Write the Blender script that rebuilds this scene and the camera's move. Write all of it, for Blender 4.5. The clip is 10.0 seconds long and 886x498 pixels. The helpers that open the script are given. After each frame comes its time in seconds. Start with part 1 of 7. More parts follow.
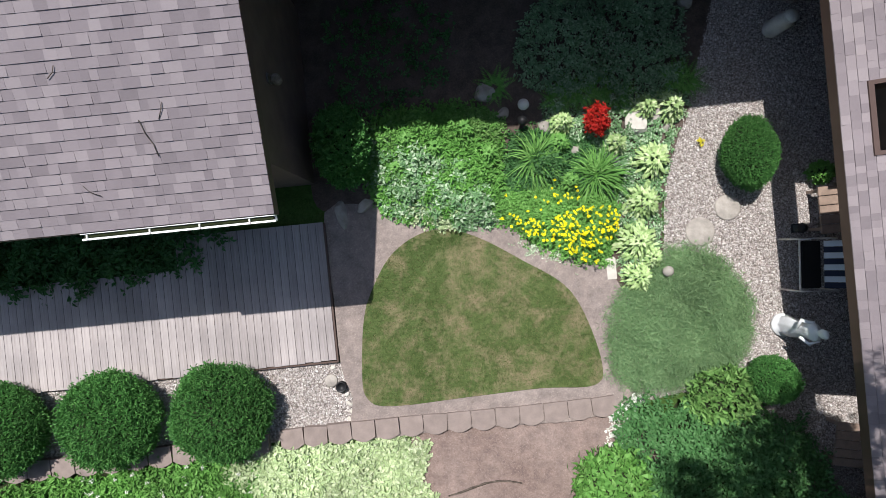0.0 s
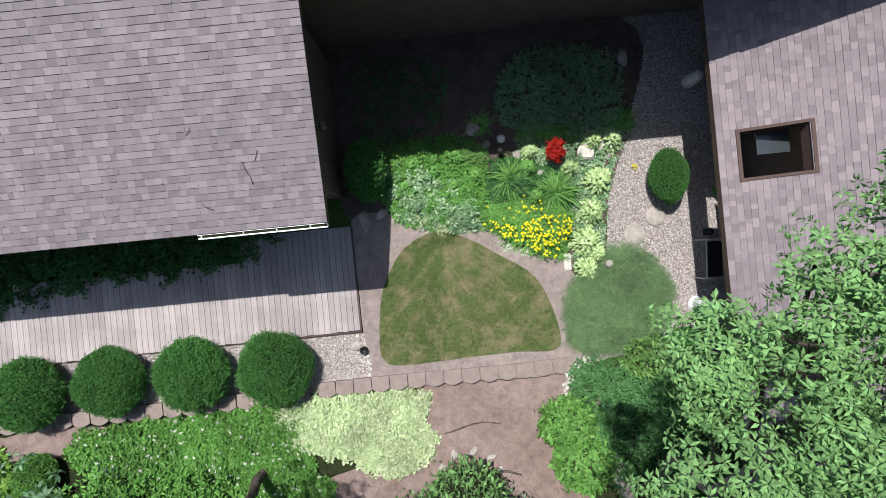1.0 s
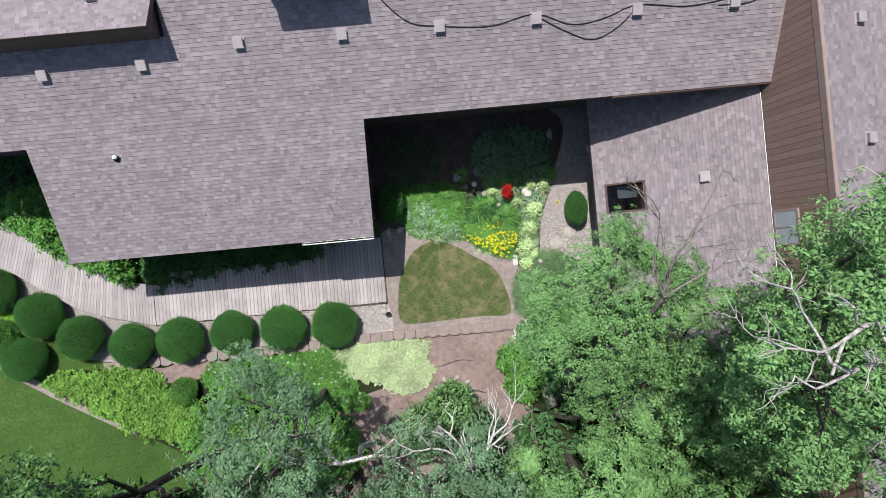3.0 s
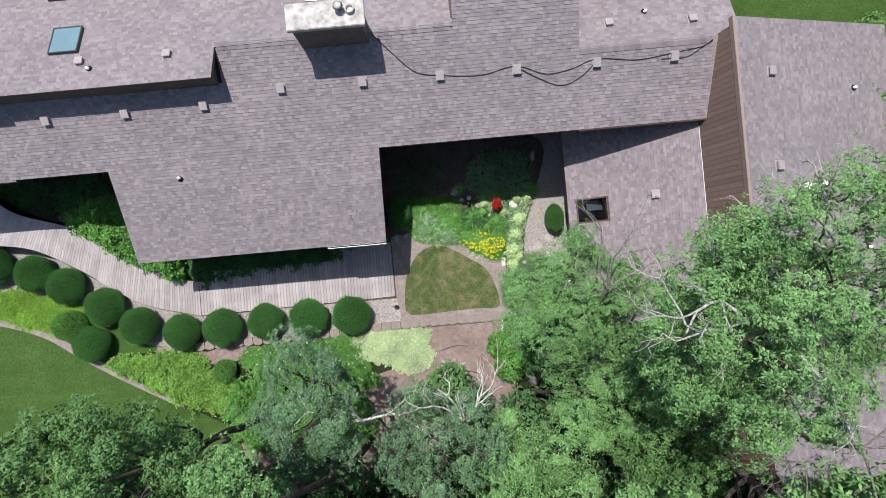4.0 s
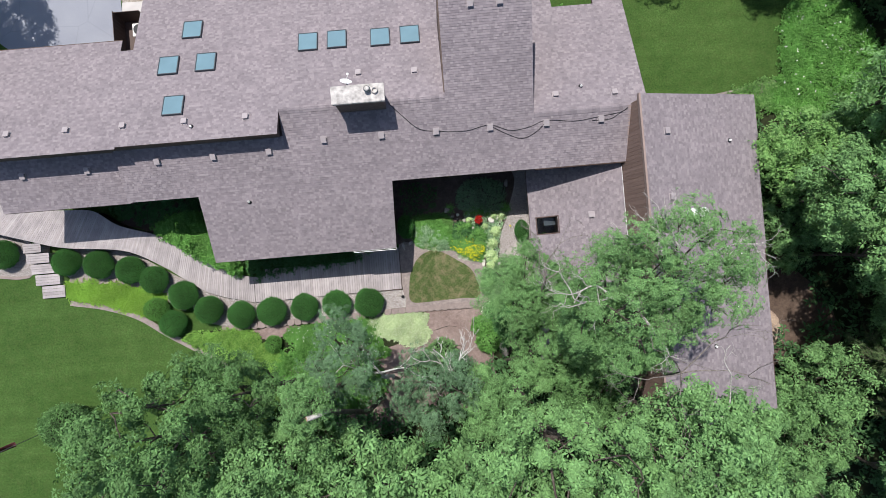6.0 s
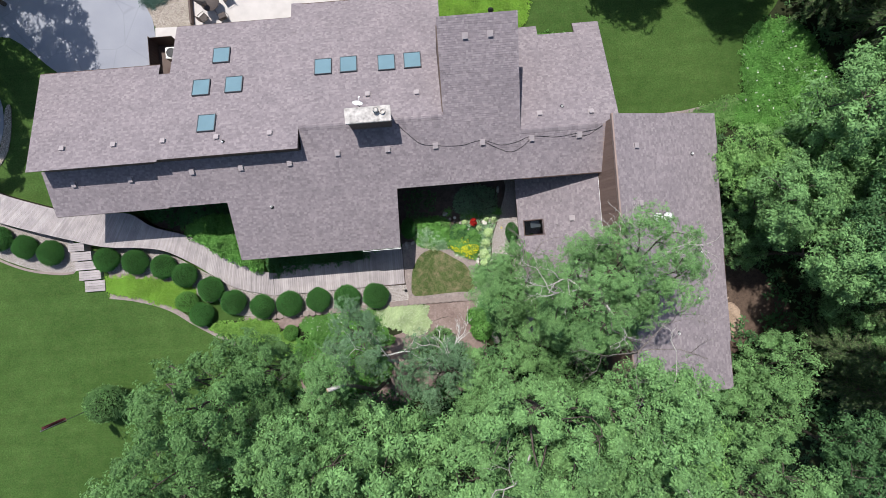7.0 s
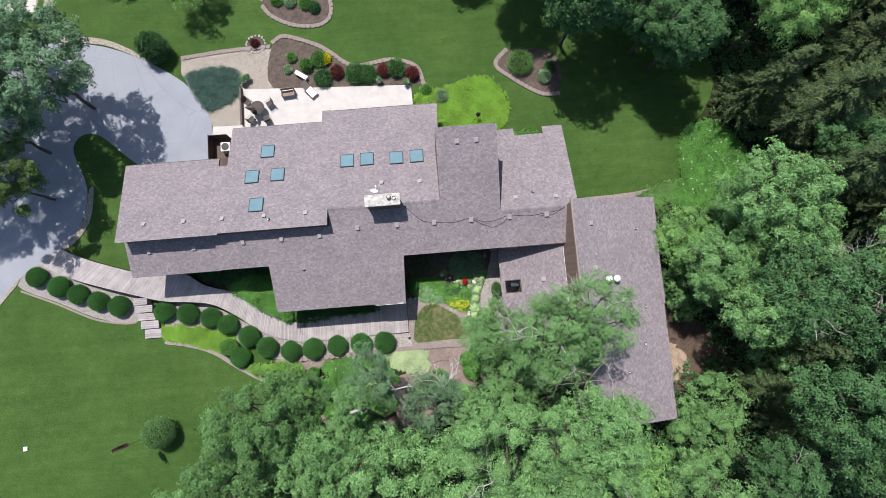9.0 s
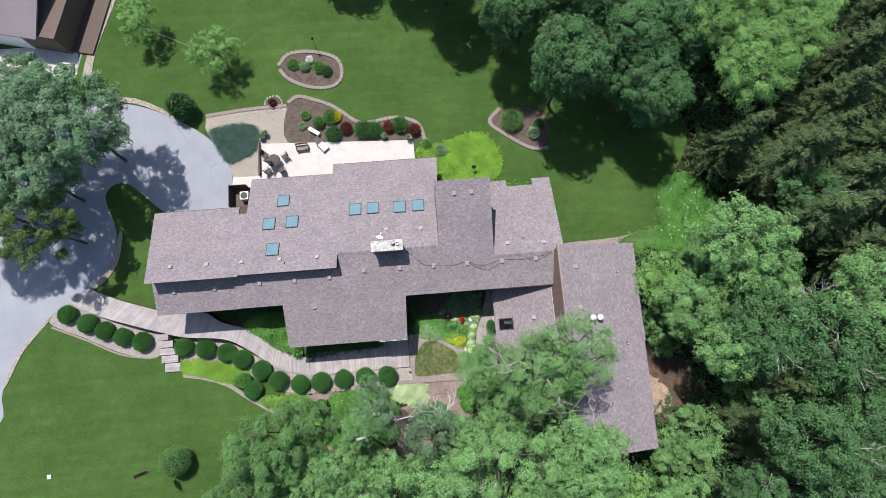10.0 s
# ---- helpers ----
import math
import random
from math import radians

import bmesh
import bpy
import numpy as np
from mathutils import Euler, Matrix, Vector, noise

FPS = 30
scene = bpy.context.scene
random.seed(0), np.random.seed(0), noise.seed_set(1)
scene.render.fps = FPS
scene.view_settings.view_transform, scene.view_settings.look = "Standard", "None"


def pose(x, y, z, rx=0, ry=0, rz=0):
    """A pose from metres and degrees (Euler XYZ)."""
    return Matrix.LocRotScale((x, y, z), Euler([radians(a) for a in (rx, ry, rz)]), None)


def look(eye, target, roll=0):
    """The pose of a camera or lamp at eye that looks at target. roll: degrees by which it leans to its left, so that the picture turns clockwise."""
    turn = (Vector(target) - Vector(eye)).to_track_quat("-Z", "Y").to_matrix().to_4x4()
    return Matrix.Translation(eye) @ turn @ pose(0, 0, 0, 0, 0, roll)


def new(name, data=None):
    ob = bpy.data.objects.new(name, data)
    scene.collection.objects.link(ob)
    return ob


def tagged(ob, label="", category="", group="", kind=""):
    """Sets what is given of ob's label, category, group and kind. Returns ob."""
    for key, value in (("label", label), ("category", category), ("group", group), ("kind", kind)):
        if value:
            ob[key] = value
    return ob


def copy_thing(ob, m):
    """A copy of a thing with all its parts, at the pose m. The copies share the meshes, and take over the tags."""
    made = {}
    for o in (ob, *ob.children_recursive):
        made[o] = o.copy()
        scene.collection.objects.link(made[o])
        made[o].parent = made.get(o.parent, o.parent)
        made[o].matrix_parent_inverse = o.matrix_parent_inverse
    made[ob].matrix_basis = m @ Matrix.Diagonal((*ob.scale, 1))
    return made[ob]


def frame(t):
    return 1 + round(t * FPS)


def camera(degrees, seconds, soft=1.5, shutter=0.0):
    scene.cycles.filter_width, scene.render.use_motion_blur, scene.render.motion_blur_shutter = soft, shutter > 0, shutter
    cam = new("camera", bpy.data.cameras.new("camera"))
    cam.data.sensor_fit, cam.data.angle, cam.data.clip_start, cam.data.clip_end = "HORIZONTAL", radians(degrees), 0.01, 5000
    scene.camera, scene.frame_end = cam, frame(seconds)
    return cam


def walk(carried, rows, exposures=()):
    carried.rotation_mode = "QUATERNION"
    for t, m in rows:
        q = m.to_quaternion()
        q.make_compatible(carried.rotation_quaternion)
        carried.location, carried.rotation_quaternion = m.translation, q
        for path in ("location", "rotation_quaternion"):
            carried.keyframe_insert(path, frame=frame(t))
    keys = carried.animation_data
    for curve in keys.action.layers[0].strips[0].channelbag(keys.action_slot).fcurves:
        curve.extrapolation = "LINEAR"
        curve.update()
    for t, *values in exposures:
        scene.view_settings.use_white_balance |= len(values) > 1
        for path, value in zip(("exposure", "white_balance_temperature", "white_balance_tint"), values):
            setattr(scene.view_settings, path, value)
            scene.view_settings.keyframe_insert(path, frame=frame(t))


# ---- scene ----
cam = camera(80.81, 10.0, soft=0.6)
# seconds, place, and the turn from looking straight down
PATH = [
    (0.0, -0.006, -0.016, 9.731, -0.475, 0.165, -5.715),
    (0.5, 0.037, -0.048, 11.234, -0.402, 0.171, -5.677),
    (1.0, 0.058, -0.080, 12.898, -0.332, 0.183, -5.622),
    (1.5, 0.107, -0.096, 14.748, -0.191, 0.121, -5.555),
    (2.0, 0.153, -0.121, 16.765, -0.054, 0.073, -5.481),
    (2.5, 0.195, -0.133, 18.778, 0.072, -0.009, -5.348),
    (4.0, 0.253, -0.125, 24.648, 0.481, 0.068, -5.112),
    (4.5, 0.317, -0.105, 26.703, 0.640, -0.022, -5.014),
    (5.0, 0.377, -0.093, 28.699, 0.750, -0.103, -4.949),
    (5.5, 0.420, -0.082, 30.675, 0.770, -0.140, -4.875),
    (7.0, 0.512, -0.084, 36.659, 0.545, -0.197, -4.765),
    (7.5, 0.562, -0.062, 38.703, 0.832, -0.251, -4.746),
    (8.0, 0.607, -0.051, 40.768, 2.703, -0.246, -4.713),
    (8.5, 0.655, -0.054, 42.844, 4.550, -0.221, -4.678),
    (9.0, 0.717, -0.062, 44.912, 6.373, -0.202, -4.643),
    (9.5, 0.784, -0.062, 46.951, 8.295, -0.190, -4.602),
    (10.0, 0.846, -0.054, 48.983, 10.247, -0.183, -4.514),
]
EXPOSURE = 0.48
walk(cam, [(t, pose(x, y, z, rx, ry, rz)) for t, x, y, z, rx, ry, rz in PATH], [(0.0, EXPOSURE), (2.5, EXPOSURE), (4.5, EXPOSURE - 0.08), (7.0, EXPOSURE - 0.13), (8.5, EXPOSURE - 0.09), (10.0, EXPOSURE)])

# ---- daylight: high summer sun, clear sky ----
SUN_FROM = Vector((-0.191, 0.449, 1.0)).normalized()
world = bpy.data.worlds.new("sky")
scene.world = world
world.use_nodes = True
wn = world.node_tree.nodes
sky = wn.new("ShaderNodeTexSky")
sky.sky_type, sky.sun_disc = "NISHITA", False
sky.sun_elevation = math.asin(SUN_FROM.z)
sky.sun_rotation = math.atan2(SUN_FROM.x, SUN_FROM.y)
sky.ozone_density = 1.0
wn["Background"].inputs["Strength"].default_value = 0.11
world.node_tree.links.new(sky.outputs["Color"], wn["Background"].inputs["Color"])
sun_data = bpy.data.lights.new("sun", "SUN")
sun_data.energy, sun_data.angle, sun_data.color = 4.2, radians(0.53), (1.0, 0.97, 0.935)
sun = new("sun", sun_data)
sun.matrix_world = look(SUN_FROM * 90, (0, 0, 0))


# ---- materials ----
class Nodes:
    """A node material with a few short ways to add nodes."""

    def __init__(self, name, rough=0.8, metal=0.0, spec=0.3):
        self.mat = bpy.data.materials.new(name)
        self.mat.use_nodes = True
        self.tree = self.mat.node_tree
        self.bsdf = self.tree.nodes["Principled BSDF"]
        self.bsdf.inputs["Roughness"].default_value = rough
        self.bsdf.inputs["Metallic"].default_value = metal
        self.bsdf.inputs["Specular IOR Level"].default_value = spec
        self.at = self.tree.nodes.new("ShaderNodeNewGeometry").outputs["Position"]

    def node(self, kind, **inputs):
        n = self.tree.nodes.new(kind)
        for key, value in inputs.items():
            self.put(n.inputs[key.replace("_", " ")], value)
        return n

    def put(self, socket, value):
        if isinstance(value, bpy.types.NodeSocket):
            self.tree.links.new(value, socket)
        else:
            socket.default_value = value

    def noise(self, scale, detail=3.0, rough=0.55, where=None):
        n = self.node("ShaderNodeTexNoise", Scale=scale, Detail=detail, Roughness=rough)
        self.put(n.inputs["Vector"], where or self.at)
        return n.outputs["Fac"]

    def cells(self, scale, feature="F1"):
        n = self.node("ShaderNodeTexVoronoi", Scale=scale)
        n.feature = feature
        self.put(n.inputs["Vector"], self.at)
        return n

    def ramp(self, fac, *stops):
        n = self.node("ShaderNodeValToRGB", Fac=fac)
        e = n.color_ramp.elements
        while len(e) < len(stops):
            e.new(0.5)
        for k, (p, c) in enumerate(stops):
            e[k].position, e[k].color = p, (*c, 1)
        return n.outputs["Color"]

    def mix(self, fac, a, b, how="MIX"):
        n = self.tree.nodes.new("ShaderNodeMix")
        n.data_type, n.blend_type = "RGBA", how
        for socket, value in ((n.inputs[0], fac), (n.inputs[6], a), (n.inputs[7], b)):
            self.put(socket, (*value, 1) if isinstance(value, tuple) else value)
        return n.outputs[2]

    def piece(self):
        """A number of its own for each object and each loose island."""
        a = self.node("ShaderNodeObjectInfo").outputs["Random"]
        b = self.node("ShaderNodeNewGeometry").outputs["Random Per Island"]
        n = self.node("ShaderNodeMath")
        n.operation = "ADD"
        self.put(n.inputs[0], a), self.put(n.inputs[1], b)
        m = self.node("ShaderNodeMath")
        m.operation = "FRACT"
        self.put(m.inputs[0], n.outputs[0])
        return m.outputs[0]

    def bump(self, height, strength=0.4, distance=0.01):
        n = self.node("ShaderNodeBump", Strength=strength, Distance=distance, Height=height)
        self.put(self.bsdf.inputs["Normal"], n.outputs["Normal"])

    def done(self, color):
        self.put(self.bsdf.inputs["Base Color"], (*color, 1) if isinstance(color, tuple) else color)
        return self.mat


def leaf_material(name, dark, mid, light, thin=0.1, rough=0.55, patch=0.8):
    m = Nodes(name, rough=rough, spec=0.12)
    own = m.ramp(m.piece(), (0.0, dark), (0.55, mid), (1.0, light))
    drift = m.ramp(m.noise(patch, 2.0), (0.36, tuple(0.5 * c for c in mid)), (0.64, tuple(1.4 * c for c in mid)))
    color = m.mix(0.4, own, drift)
    m.done(color)
    through_leaf = m.node("ShaderNodeBsdfTranslucent")
    m.put(through_leaf.inputs["Color"], m.mix(0.5, color, light))
    both = m.node("ShaderNodeMixShader", Fac=thin)
    m.put(both.inputs[1], m.bsdf.outputs[0]), m.put(both.inputs[2], through_leaf.outputs[0])
    m.put(m.tree.nodes["Material Output"].inputs["Surface"], both.outputs[0])
    return m.mat


def plain(name, color, rough=0.7, metal=0.0, vary=0.12, scale=3.0, spec=0.3, fine=60.0):
    m = Nodes(name, rough=rough, metal=metal, spec=spec)
    low, high = tuple(c * (1 - vary) for c in color), tuple(min(1, c * (1 + vary)) for c in color)
    base = m.ramp(m.noise(scale, 4.0), (0.3, low), (0.7, high))
    fleck = m.noise(fine, 2.0)
    m.bump(fleck, 0.15, 0.003)
    return m.done(m.mix(0.25, base, m.ramp(fleck, (0.3, low), (0.7, high))))


def shingle_material():
    m = Nodes("asphalt_shingle", rough=0.92, spec=0.2)
    tab = m.ramp(m.piece(), (0.0, (0.158, 0.132, 0.146)), (0.3, (0.2, 0.168, 0.184)), (0.7, (0.232, 0.197, 0.212)), (1.0, (0.285, 0.246, 0.257)))
    grit = m.noise(420.0, 2.0)
    streak = m.ramp(m.noise(0.55, 4.0), (0.3, (0.85, 0.85, 0.86)), (0.7, (1.06, 1.05, 1.05)))
    color = m.mix(1.0, tab, streak, "MULTIPLY")
    color = m.mix(0.25, color, m.ramp(grit, (0.3, (0.1, 0.09, 0.09)), (0.7, (0.42, 0.38, 0.38))))
    m.bump(grit, 0.35, 0.004)
    return m.done(color)


def deck_material():
    m = Nodes("weathered_deck_board", rough=0.8)
    place = m.node("ShaderNodeTexCoord").outputs["Object"]
    grain = m.node("ShaderNodeMapping", Vector=place)
    grain.inputs["Scale"].default_value = (55.0, 1.6, 20.0)
    lines = m.noise(1.0, 5.0, 0.65, grain.outputs["Vector"])
    board = m.ramp(m.piece(), (0.0, (0.285, 0.252, 0.255)), (0.5, (0.36, 0.322, 0.327)), (1.0, (0.445, 0.402, 0.405)))
    color = m.mix(0.45, board, m.ramp(lines, (0.3, (0.22, 0.19, 0.18)), (0.7, (0.5, 0.46, 0.45))))
    stain = m.ramp(m.noise(1.3, 4.0), (0.35, (0.82, 0.82, 0.82)), (0.65, (1.05, 1.04, 1.03)))
    m.bump(lines, 0.3, 0.004)
    return m.done(m.mix(1.0, color, stain, "MULTIPLY"))


def grass_material(name, dark, light, straw=(0.2, 0.18, 0.08), dry=0.3):
    m = Nodes(name, rough=0.9, spec=0.1)
    base = m.ramp(m.noise(0.12, 4.0, 0.6), (0.3, dark), (0.7, light))
    mow = m.ramp(m.noise(0.9, 8.0, 0.78), (0.3, (0.66, 0.7, 0.62)), (0.7, (1.34, 1.28, 1.34)))
    blade = m.noise(38.0, 3.0, 0.7)
    tuft = m.ramp(m.noise(9.0, 4.0, 0.7), (0.32, (0.5, 0.56, 0.48)), (0.68, (1.5, 1.42, 1.55)))
    color = m.mix(1.0, m.mix(1.0, base, mow, "MULTIPLY"), tuft, "MULTIPLY")
    color = m.mix(0.35, color, m.ramp(blade, (0.3, tuple(0.45 * c for c in dark)), (0.7, tuple(1.45 * c for c in light))))
    rows = m.node("ShaderNodeMapping", Vector=m.at)
    rows.inputs["Rotation"].default_value, rows.inputs["Scale"].default_value = (0, 0, 0.22), (0.12, 1.5, 1.0)
    color = m.mix(1.0, color, m.ramp(m.noise(1.0, 3.0, 0.6, rows.outputs["Vector"]), (0.3, (0.89, 0.9, 0.87)), (0.7, (1.1, 1.09, 1.11))), "MULTIPLY")
    spots = m.ramp(m.noise(2.4, 6.0, 0.75), (0.46, (0, 0, 0)), (0.66, (dry, dry, dry)))
    m.bump(blade, 0.6, 0.03)
    return m.done(m.mix(spots, color, straw))


def soil_material(name, a, b, scale=1.2):
    m = Nodes(name, rough=0.95, spec=0.1)
    base = m.ramp(m.noise(scale, 6.0, 0.62), (0.3, a), (0.72, b))
    crumbs = m.noise(32.0, 4.0, 0.7)
    blotch = m.ramp(m.noise(4.5, 5.0, 0.7), (0.32, (0.72, 0.72, 0.73)), (0.68, (1.16, 1.15, 1.14)))
    fleck = m.ramp(m.noise(75.0, 1.0), (0.66, (0, 0, 0)), (0.74, (0.5, 0.5, 0.5)))
    color = m.mix(0.35, base, m.ramp(crumbs, (0.3, tuple(0.6 * c for c in a)), (0.7, tuple(1.3 * c for c in b))))
    m.bump(crumbs, 0.5, 0.015)
    color = m.mix(1.0, color, blotch, "MULTIPLY")
    return m.done(m.mix(fleck, color, tuple(min(1, 1.9 * c) for c in b)))


def gravel_material(name, tones, scale=32.0):
    m = Nodes(name, rough=0.85, spec=0.25)
    c = m.cells(scale)
    sep = m.node("ShaderNodeSeparateColor", Color=c.outputs["Color"])
    stone = m.ramp(sep.outputs[0], *[(k / (len(tones) - 1), t) for k, t in enumerate(tones)])
    # pebbles darken towards their rims: shade in the gaps, put into the colour
    edge = m.ramp(c.outputs["Distance"], (0.0, (1.1, 1.1, 1.1)), (0.75, (0.4, 0.38, 0.36)))
    m.bump(m.ramp(c.outputs["Distance"], (0.1, (1, 1, 1)), (0.8, (0, 0, 0))), 0.8, 0.02)
    return m.done(m.mix(1.0, stone, edge, "MULTIPLY"))


def pebble_material(name, tones):
    m = Nodes(name, rough=0.75, spec=0.3)
    return m.done(m.mix(0.2, m.ramp(m.piece(), *[(k / (len(tones) - 1), t) for k, t in enumerate(tones)]), m.ramp(m.noise(90.0), (0.3, (0.2, 0.18, 0.17)), (0.7, (0.6, 0.56, 0.54)))))


def asphalt_material():
    m = Nodes("pale_worn_asphalt", rough=0.9, spec=0.2)
    base = m.ramp(m.noise(0.35, 5.0), (0.3, (0.235, 0.245, 0.285)), (0.7, (0.3, 0.31, 0.345)))
    grit = m.noise(160.0, 2.0)
    crack = m.ramp(m.cells(0.32, "DISTANCE_TO_EDGE").outputs["Distance"], (0.0, (0.25, 0.25, 0.25)), (0.012, (0, 0, 0)))
    color = m.mix(0.2, base, m.ramp(grit, (0.3, (0.15, 0.15, 0.17)), (0.7, (0.42, 0.42, 0.45))))
    m.bump(grit, 0.3, 0.006)
    return m.done(m.mix(crack, color, (0.13, 0.13, 0.15)))


def siding_material():
    m = Nodes("brown_stained_board", rough=0.75)
    place = m.node("ShaderNodeMapping", Vector=m.at)
    place.inputs["Scale"].default_value = (30.0, 30.0, 1.2)
    lines = m.noise(1.0, 5.0, 0.6, place.outputs["Vector"])
    board = m.ramp(m.piece(), (0.0, (0.14, 0.092, 0.075)), (1.0, (0.2, 0.135, 0.112)))
    m.bump(lines, 0.3, 0.004)
    return m.done(m.mix(0.35, board, m.ramp(lines, (0.3, (0.1, 0.065, 0.052)), (0.7, (0.24, 0.17, 0.145)))))


def bark_material(name, a, b, scale=9.0):
    m = Nodes(name, rough=0.95, spec=0.1)
    n = m.noise(scale, 5.0, 0.7)
    m.bump(n, 0.8, 0.03)
    return m.done(m.ramp(n, (0.35, a), (0.65, b)))


def pane_material(name, tint, clear=0.0):
    m = Nodes(name, rough=0.06, spec=0.6)
    m.bsdf.inputs["Transmission Weight"].default_value = clear
    m.bsdf.inputs["IOR"].default_value = 1.5
    return m.done(m.ramp(m.noise(0.8), (0.3, tuple(0.85 * c for c in tint)), (0.7, tint)))


SHINGLE = shingle_material()
DECK = deck_material()
SIDING = siding_material()
TRIM = plain("dark_brown_fascia", (0.085, 0.055, 0.045), 0.6)
TRIM_PALE = plain("weathered_brown_trim", (0.27, 0.2, 0.175), 0.7)
WALL = plain("brown_wall_stain", (0.13, 0.095, 0.08), 0.8, vary=0.2)
WHITE = plain("white_painted_metal", (0.78, 0.78, 0.77), 0.4, vary=0.05)
LAWN = grass_material("mown_lawn", (0.026, 0.064, 0.012), (0.062, 0.118, 0.028), dry=0.08)
LAWN_DRY = grass_material("patchy_lawn", (0.042, 0.08, 0.02), (0.088, 0.12, 0.042), (0.3, 0.225, 0.15), dry=0.62)
PATHWAY = soil_material("packed_path", (0.215, 0.176, 0.162), (0.31, 0.262, 0.241), 0.9)
DIRT = soil_material("bare_reddish_soil", (0.165, 0.115, 0.1), (0.3, 0.235, 0.212), 0.7)
SOIL = soil_material("dark_bed_soil", (0.06, 0.046, 0.038), (0.15, 0.115, 0.098), 1.6)
# litter close to black: the gloom below the trees is in its colour
LITTER = soil_material("shade_darkened_litter", (0.012, 0.02, 0.009), (0.04, 0.046, 0.02), 0.5)
# brown earth with the trees' shade darkened into its colour
EARTH = soil_material("shaded_brown_earth", (0.05, 0.034, 0.026), (0.14, 0.1, 0.076), 1.1)
SAND = soil_material("pale_dug_earth", (0.2, 0.135, 0.095), (0.45, 0.345, 0.26), 1.5)
GRAVEL_TONES = ((0.2, 0.17, 0.16), (0.42, 0.38, 0.36), (0.6, 0.56, 0.54), (0.48, 0.41, 0.38), (0.84, 0.82, 0.8))
GRAVEL = gravel_material("river_gravel", GRAVEL_TONES, 46.0)
PEBBLE = pebble_material("river_pebble", GRAVEL_TONES)
GRAVEL_PALE = gravel_material("buff_gravel", ((0.34, 0.29, 0.24), (0.5, 0.44, 0.38), (0.6, 0.55, 0.49)), 14.0)
ASPHALT = asphalt_material()
PATIO = plain("pale_concrete", (0.5, 0.465, 0.44), 0.85, vary=0.12, scale=1.2)
EDGING = plain("brown_concrete_edging", (0.245, 0.198, 0.18), 0.9, vary=0.2, scale=5.0)
STONE = plain("grey_field_stone", (0.34, 0.31, 0.28), 0.9, vary=0.3, scale=6.0)
STONE_PALE = plain("whitish_stone", (0.52, 0.49, 0.44), 0.85, vary=0.15, scale=9.0)
CHIMNEY = plain("dark_chimney_brick", (0.16, 0.12, 0.11), 0.9, vary=0.25, scale=8.0)
BARK = bark_material("grey_bark", (0.045, 0.036, 0.03), (0.15, 0.125, 0.105))
BARK_DEAD = bark_material("bleached_dead_wood", (0.2, 0.18, 0.165), (0.56, 0.53, 0.49), 14.0)
BARK_GREY = bark_material("grey_dead_wood", (0.1, 0.085, 0.075), (0.3, 0.265, 0.24), 14.0)
BARK_WHITE = bark_material("white_peeling_bark", (0.3, 0.28, 0.26), (0.68, 0.66, 0.63), 12.0)
METAL = plain("grey_metal", (0.3, 0.3, 0.31), 0.4, 0.8)
METAL_DARK = plain("black_metal", (0.02, 0.02, 0.022), 0.5, 0.3)
# opaque pane; the sky's reflection is put into its tint
GLASS_BLUE = pane_material("skylight_glass", (0.15, 0.245, 0.285))
GLASS = pane_material("window_glass", (0.05, 0.06, 0.065))
TREE_LEAF = leaf_material("tree_leaf", (0.071, 0.135, 0.0475), (0.142, 0.27, 0.095), (0.256, 0.486, 0.171))
# TREE_LEAF about a third darker: shade on some southern crowns, put into the colour
TREE_LEAF_SHADED = leaf_material("shaded_tree_leaf", (0.048, 0.095, 0.0315), (0.096, 0.19, 0.063), (0.173, 0.342, 0.113))
TREE_LEAF_BLUE = leaf_material("blue_green_tree_leaf", (0.061, 0.107, 0.056), (0.122, 0.214, 0.112), (0.213, 0.374, 0.196))
TREE_LEAF_LIME = leaf_material("light_green_tree_leaf", (0.07, 0.165, 0.04), (0.155, 0.305, 0.085), (0.29, 0.47, 0.165))
TREE_LEAF_DARK = leaf_material("dark_tree_leaf", (0.035, 0.075, 0.028), (0.07, 0.15, 0.056), (0.126, 0.27, 0.101))
OLIVE_LEAF = leaf_material("olive_tree_leaf", (0.04, 0.065, 0.019), (0.08, 0.13, 0.038), (0.14, 0.228, 0.0665))
NEEDLE = leaf_material("conifer_needle", (0.018, 0.04, 0.017), (0.066, 0.108, 0.04), (0.165, 0.215, 0.095), 0.1)
YEW = leaf_material("clipped_yew", (0.03, 0.105, 0.026), (0.074, 0.215, 0.054), (0.16, 0.355, 0.105), 0.15)
LIME = leaf_material("lime_groundcover", (0.145, 0.31, 0.035), (0.25, 0.45, 0.065), (0.4, 0.6, 0.14))
LIME_PLANT = leaf_material("yellow_green_leaf", (0.1, 0.22, 0.04), (0.2, 0.38, 0.075), (0.34, 0.54, 0.14))
MIXED = leaf_material("white_edged_leaf", (0.06, 0.17, 0.05), (0.2, 0.36, 0.17), (0.74, 0.8, 0.66))
HOSTA = leaf_material("hosta_leaf", (0.17, 0.3, 0.09), (0.36, 0.5, 0.21), (0.72, 0.79, 0.5))
GREEN = leaf_material("garden_green", (0.060, 0.170, 0.033), (0.125, 0.300, 0.065), (0.240, 0.450, 0.130))
# a true deep green on some plants, painted shade on a few others
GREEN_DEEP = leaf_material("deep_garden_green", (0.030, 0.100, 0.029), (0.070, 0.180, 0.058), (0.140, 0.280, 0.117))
VARIEGATED = leaf_material("pale_variegated_leaf", (0.26, 0.37, 0.17), (0.48, 0.58, 0.33), (0.76, 0.8, 0.58))
SILVER = leaf_material("grey_green_leaf", (0.1, 0.21, 0.08), (0.24, 0.38, 0.19), (0.55, 0.65, 0.45))
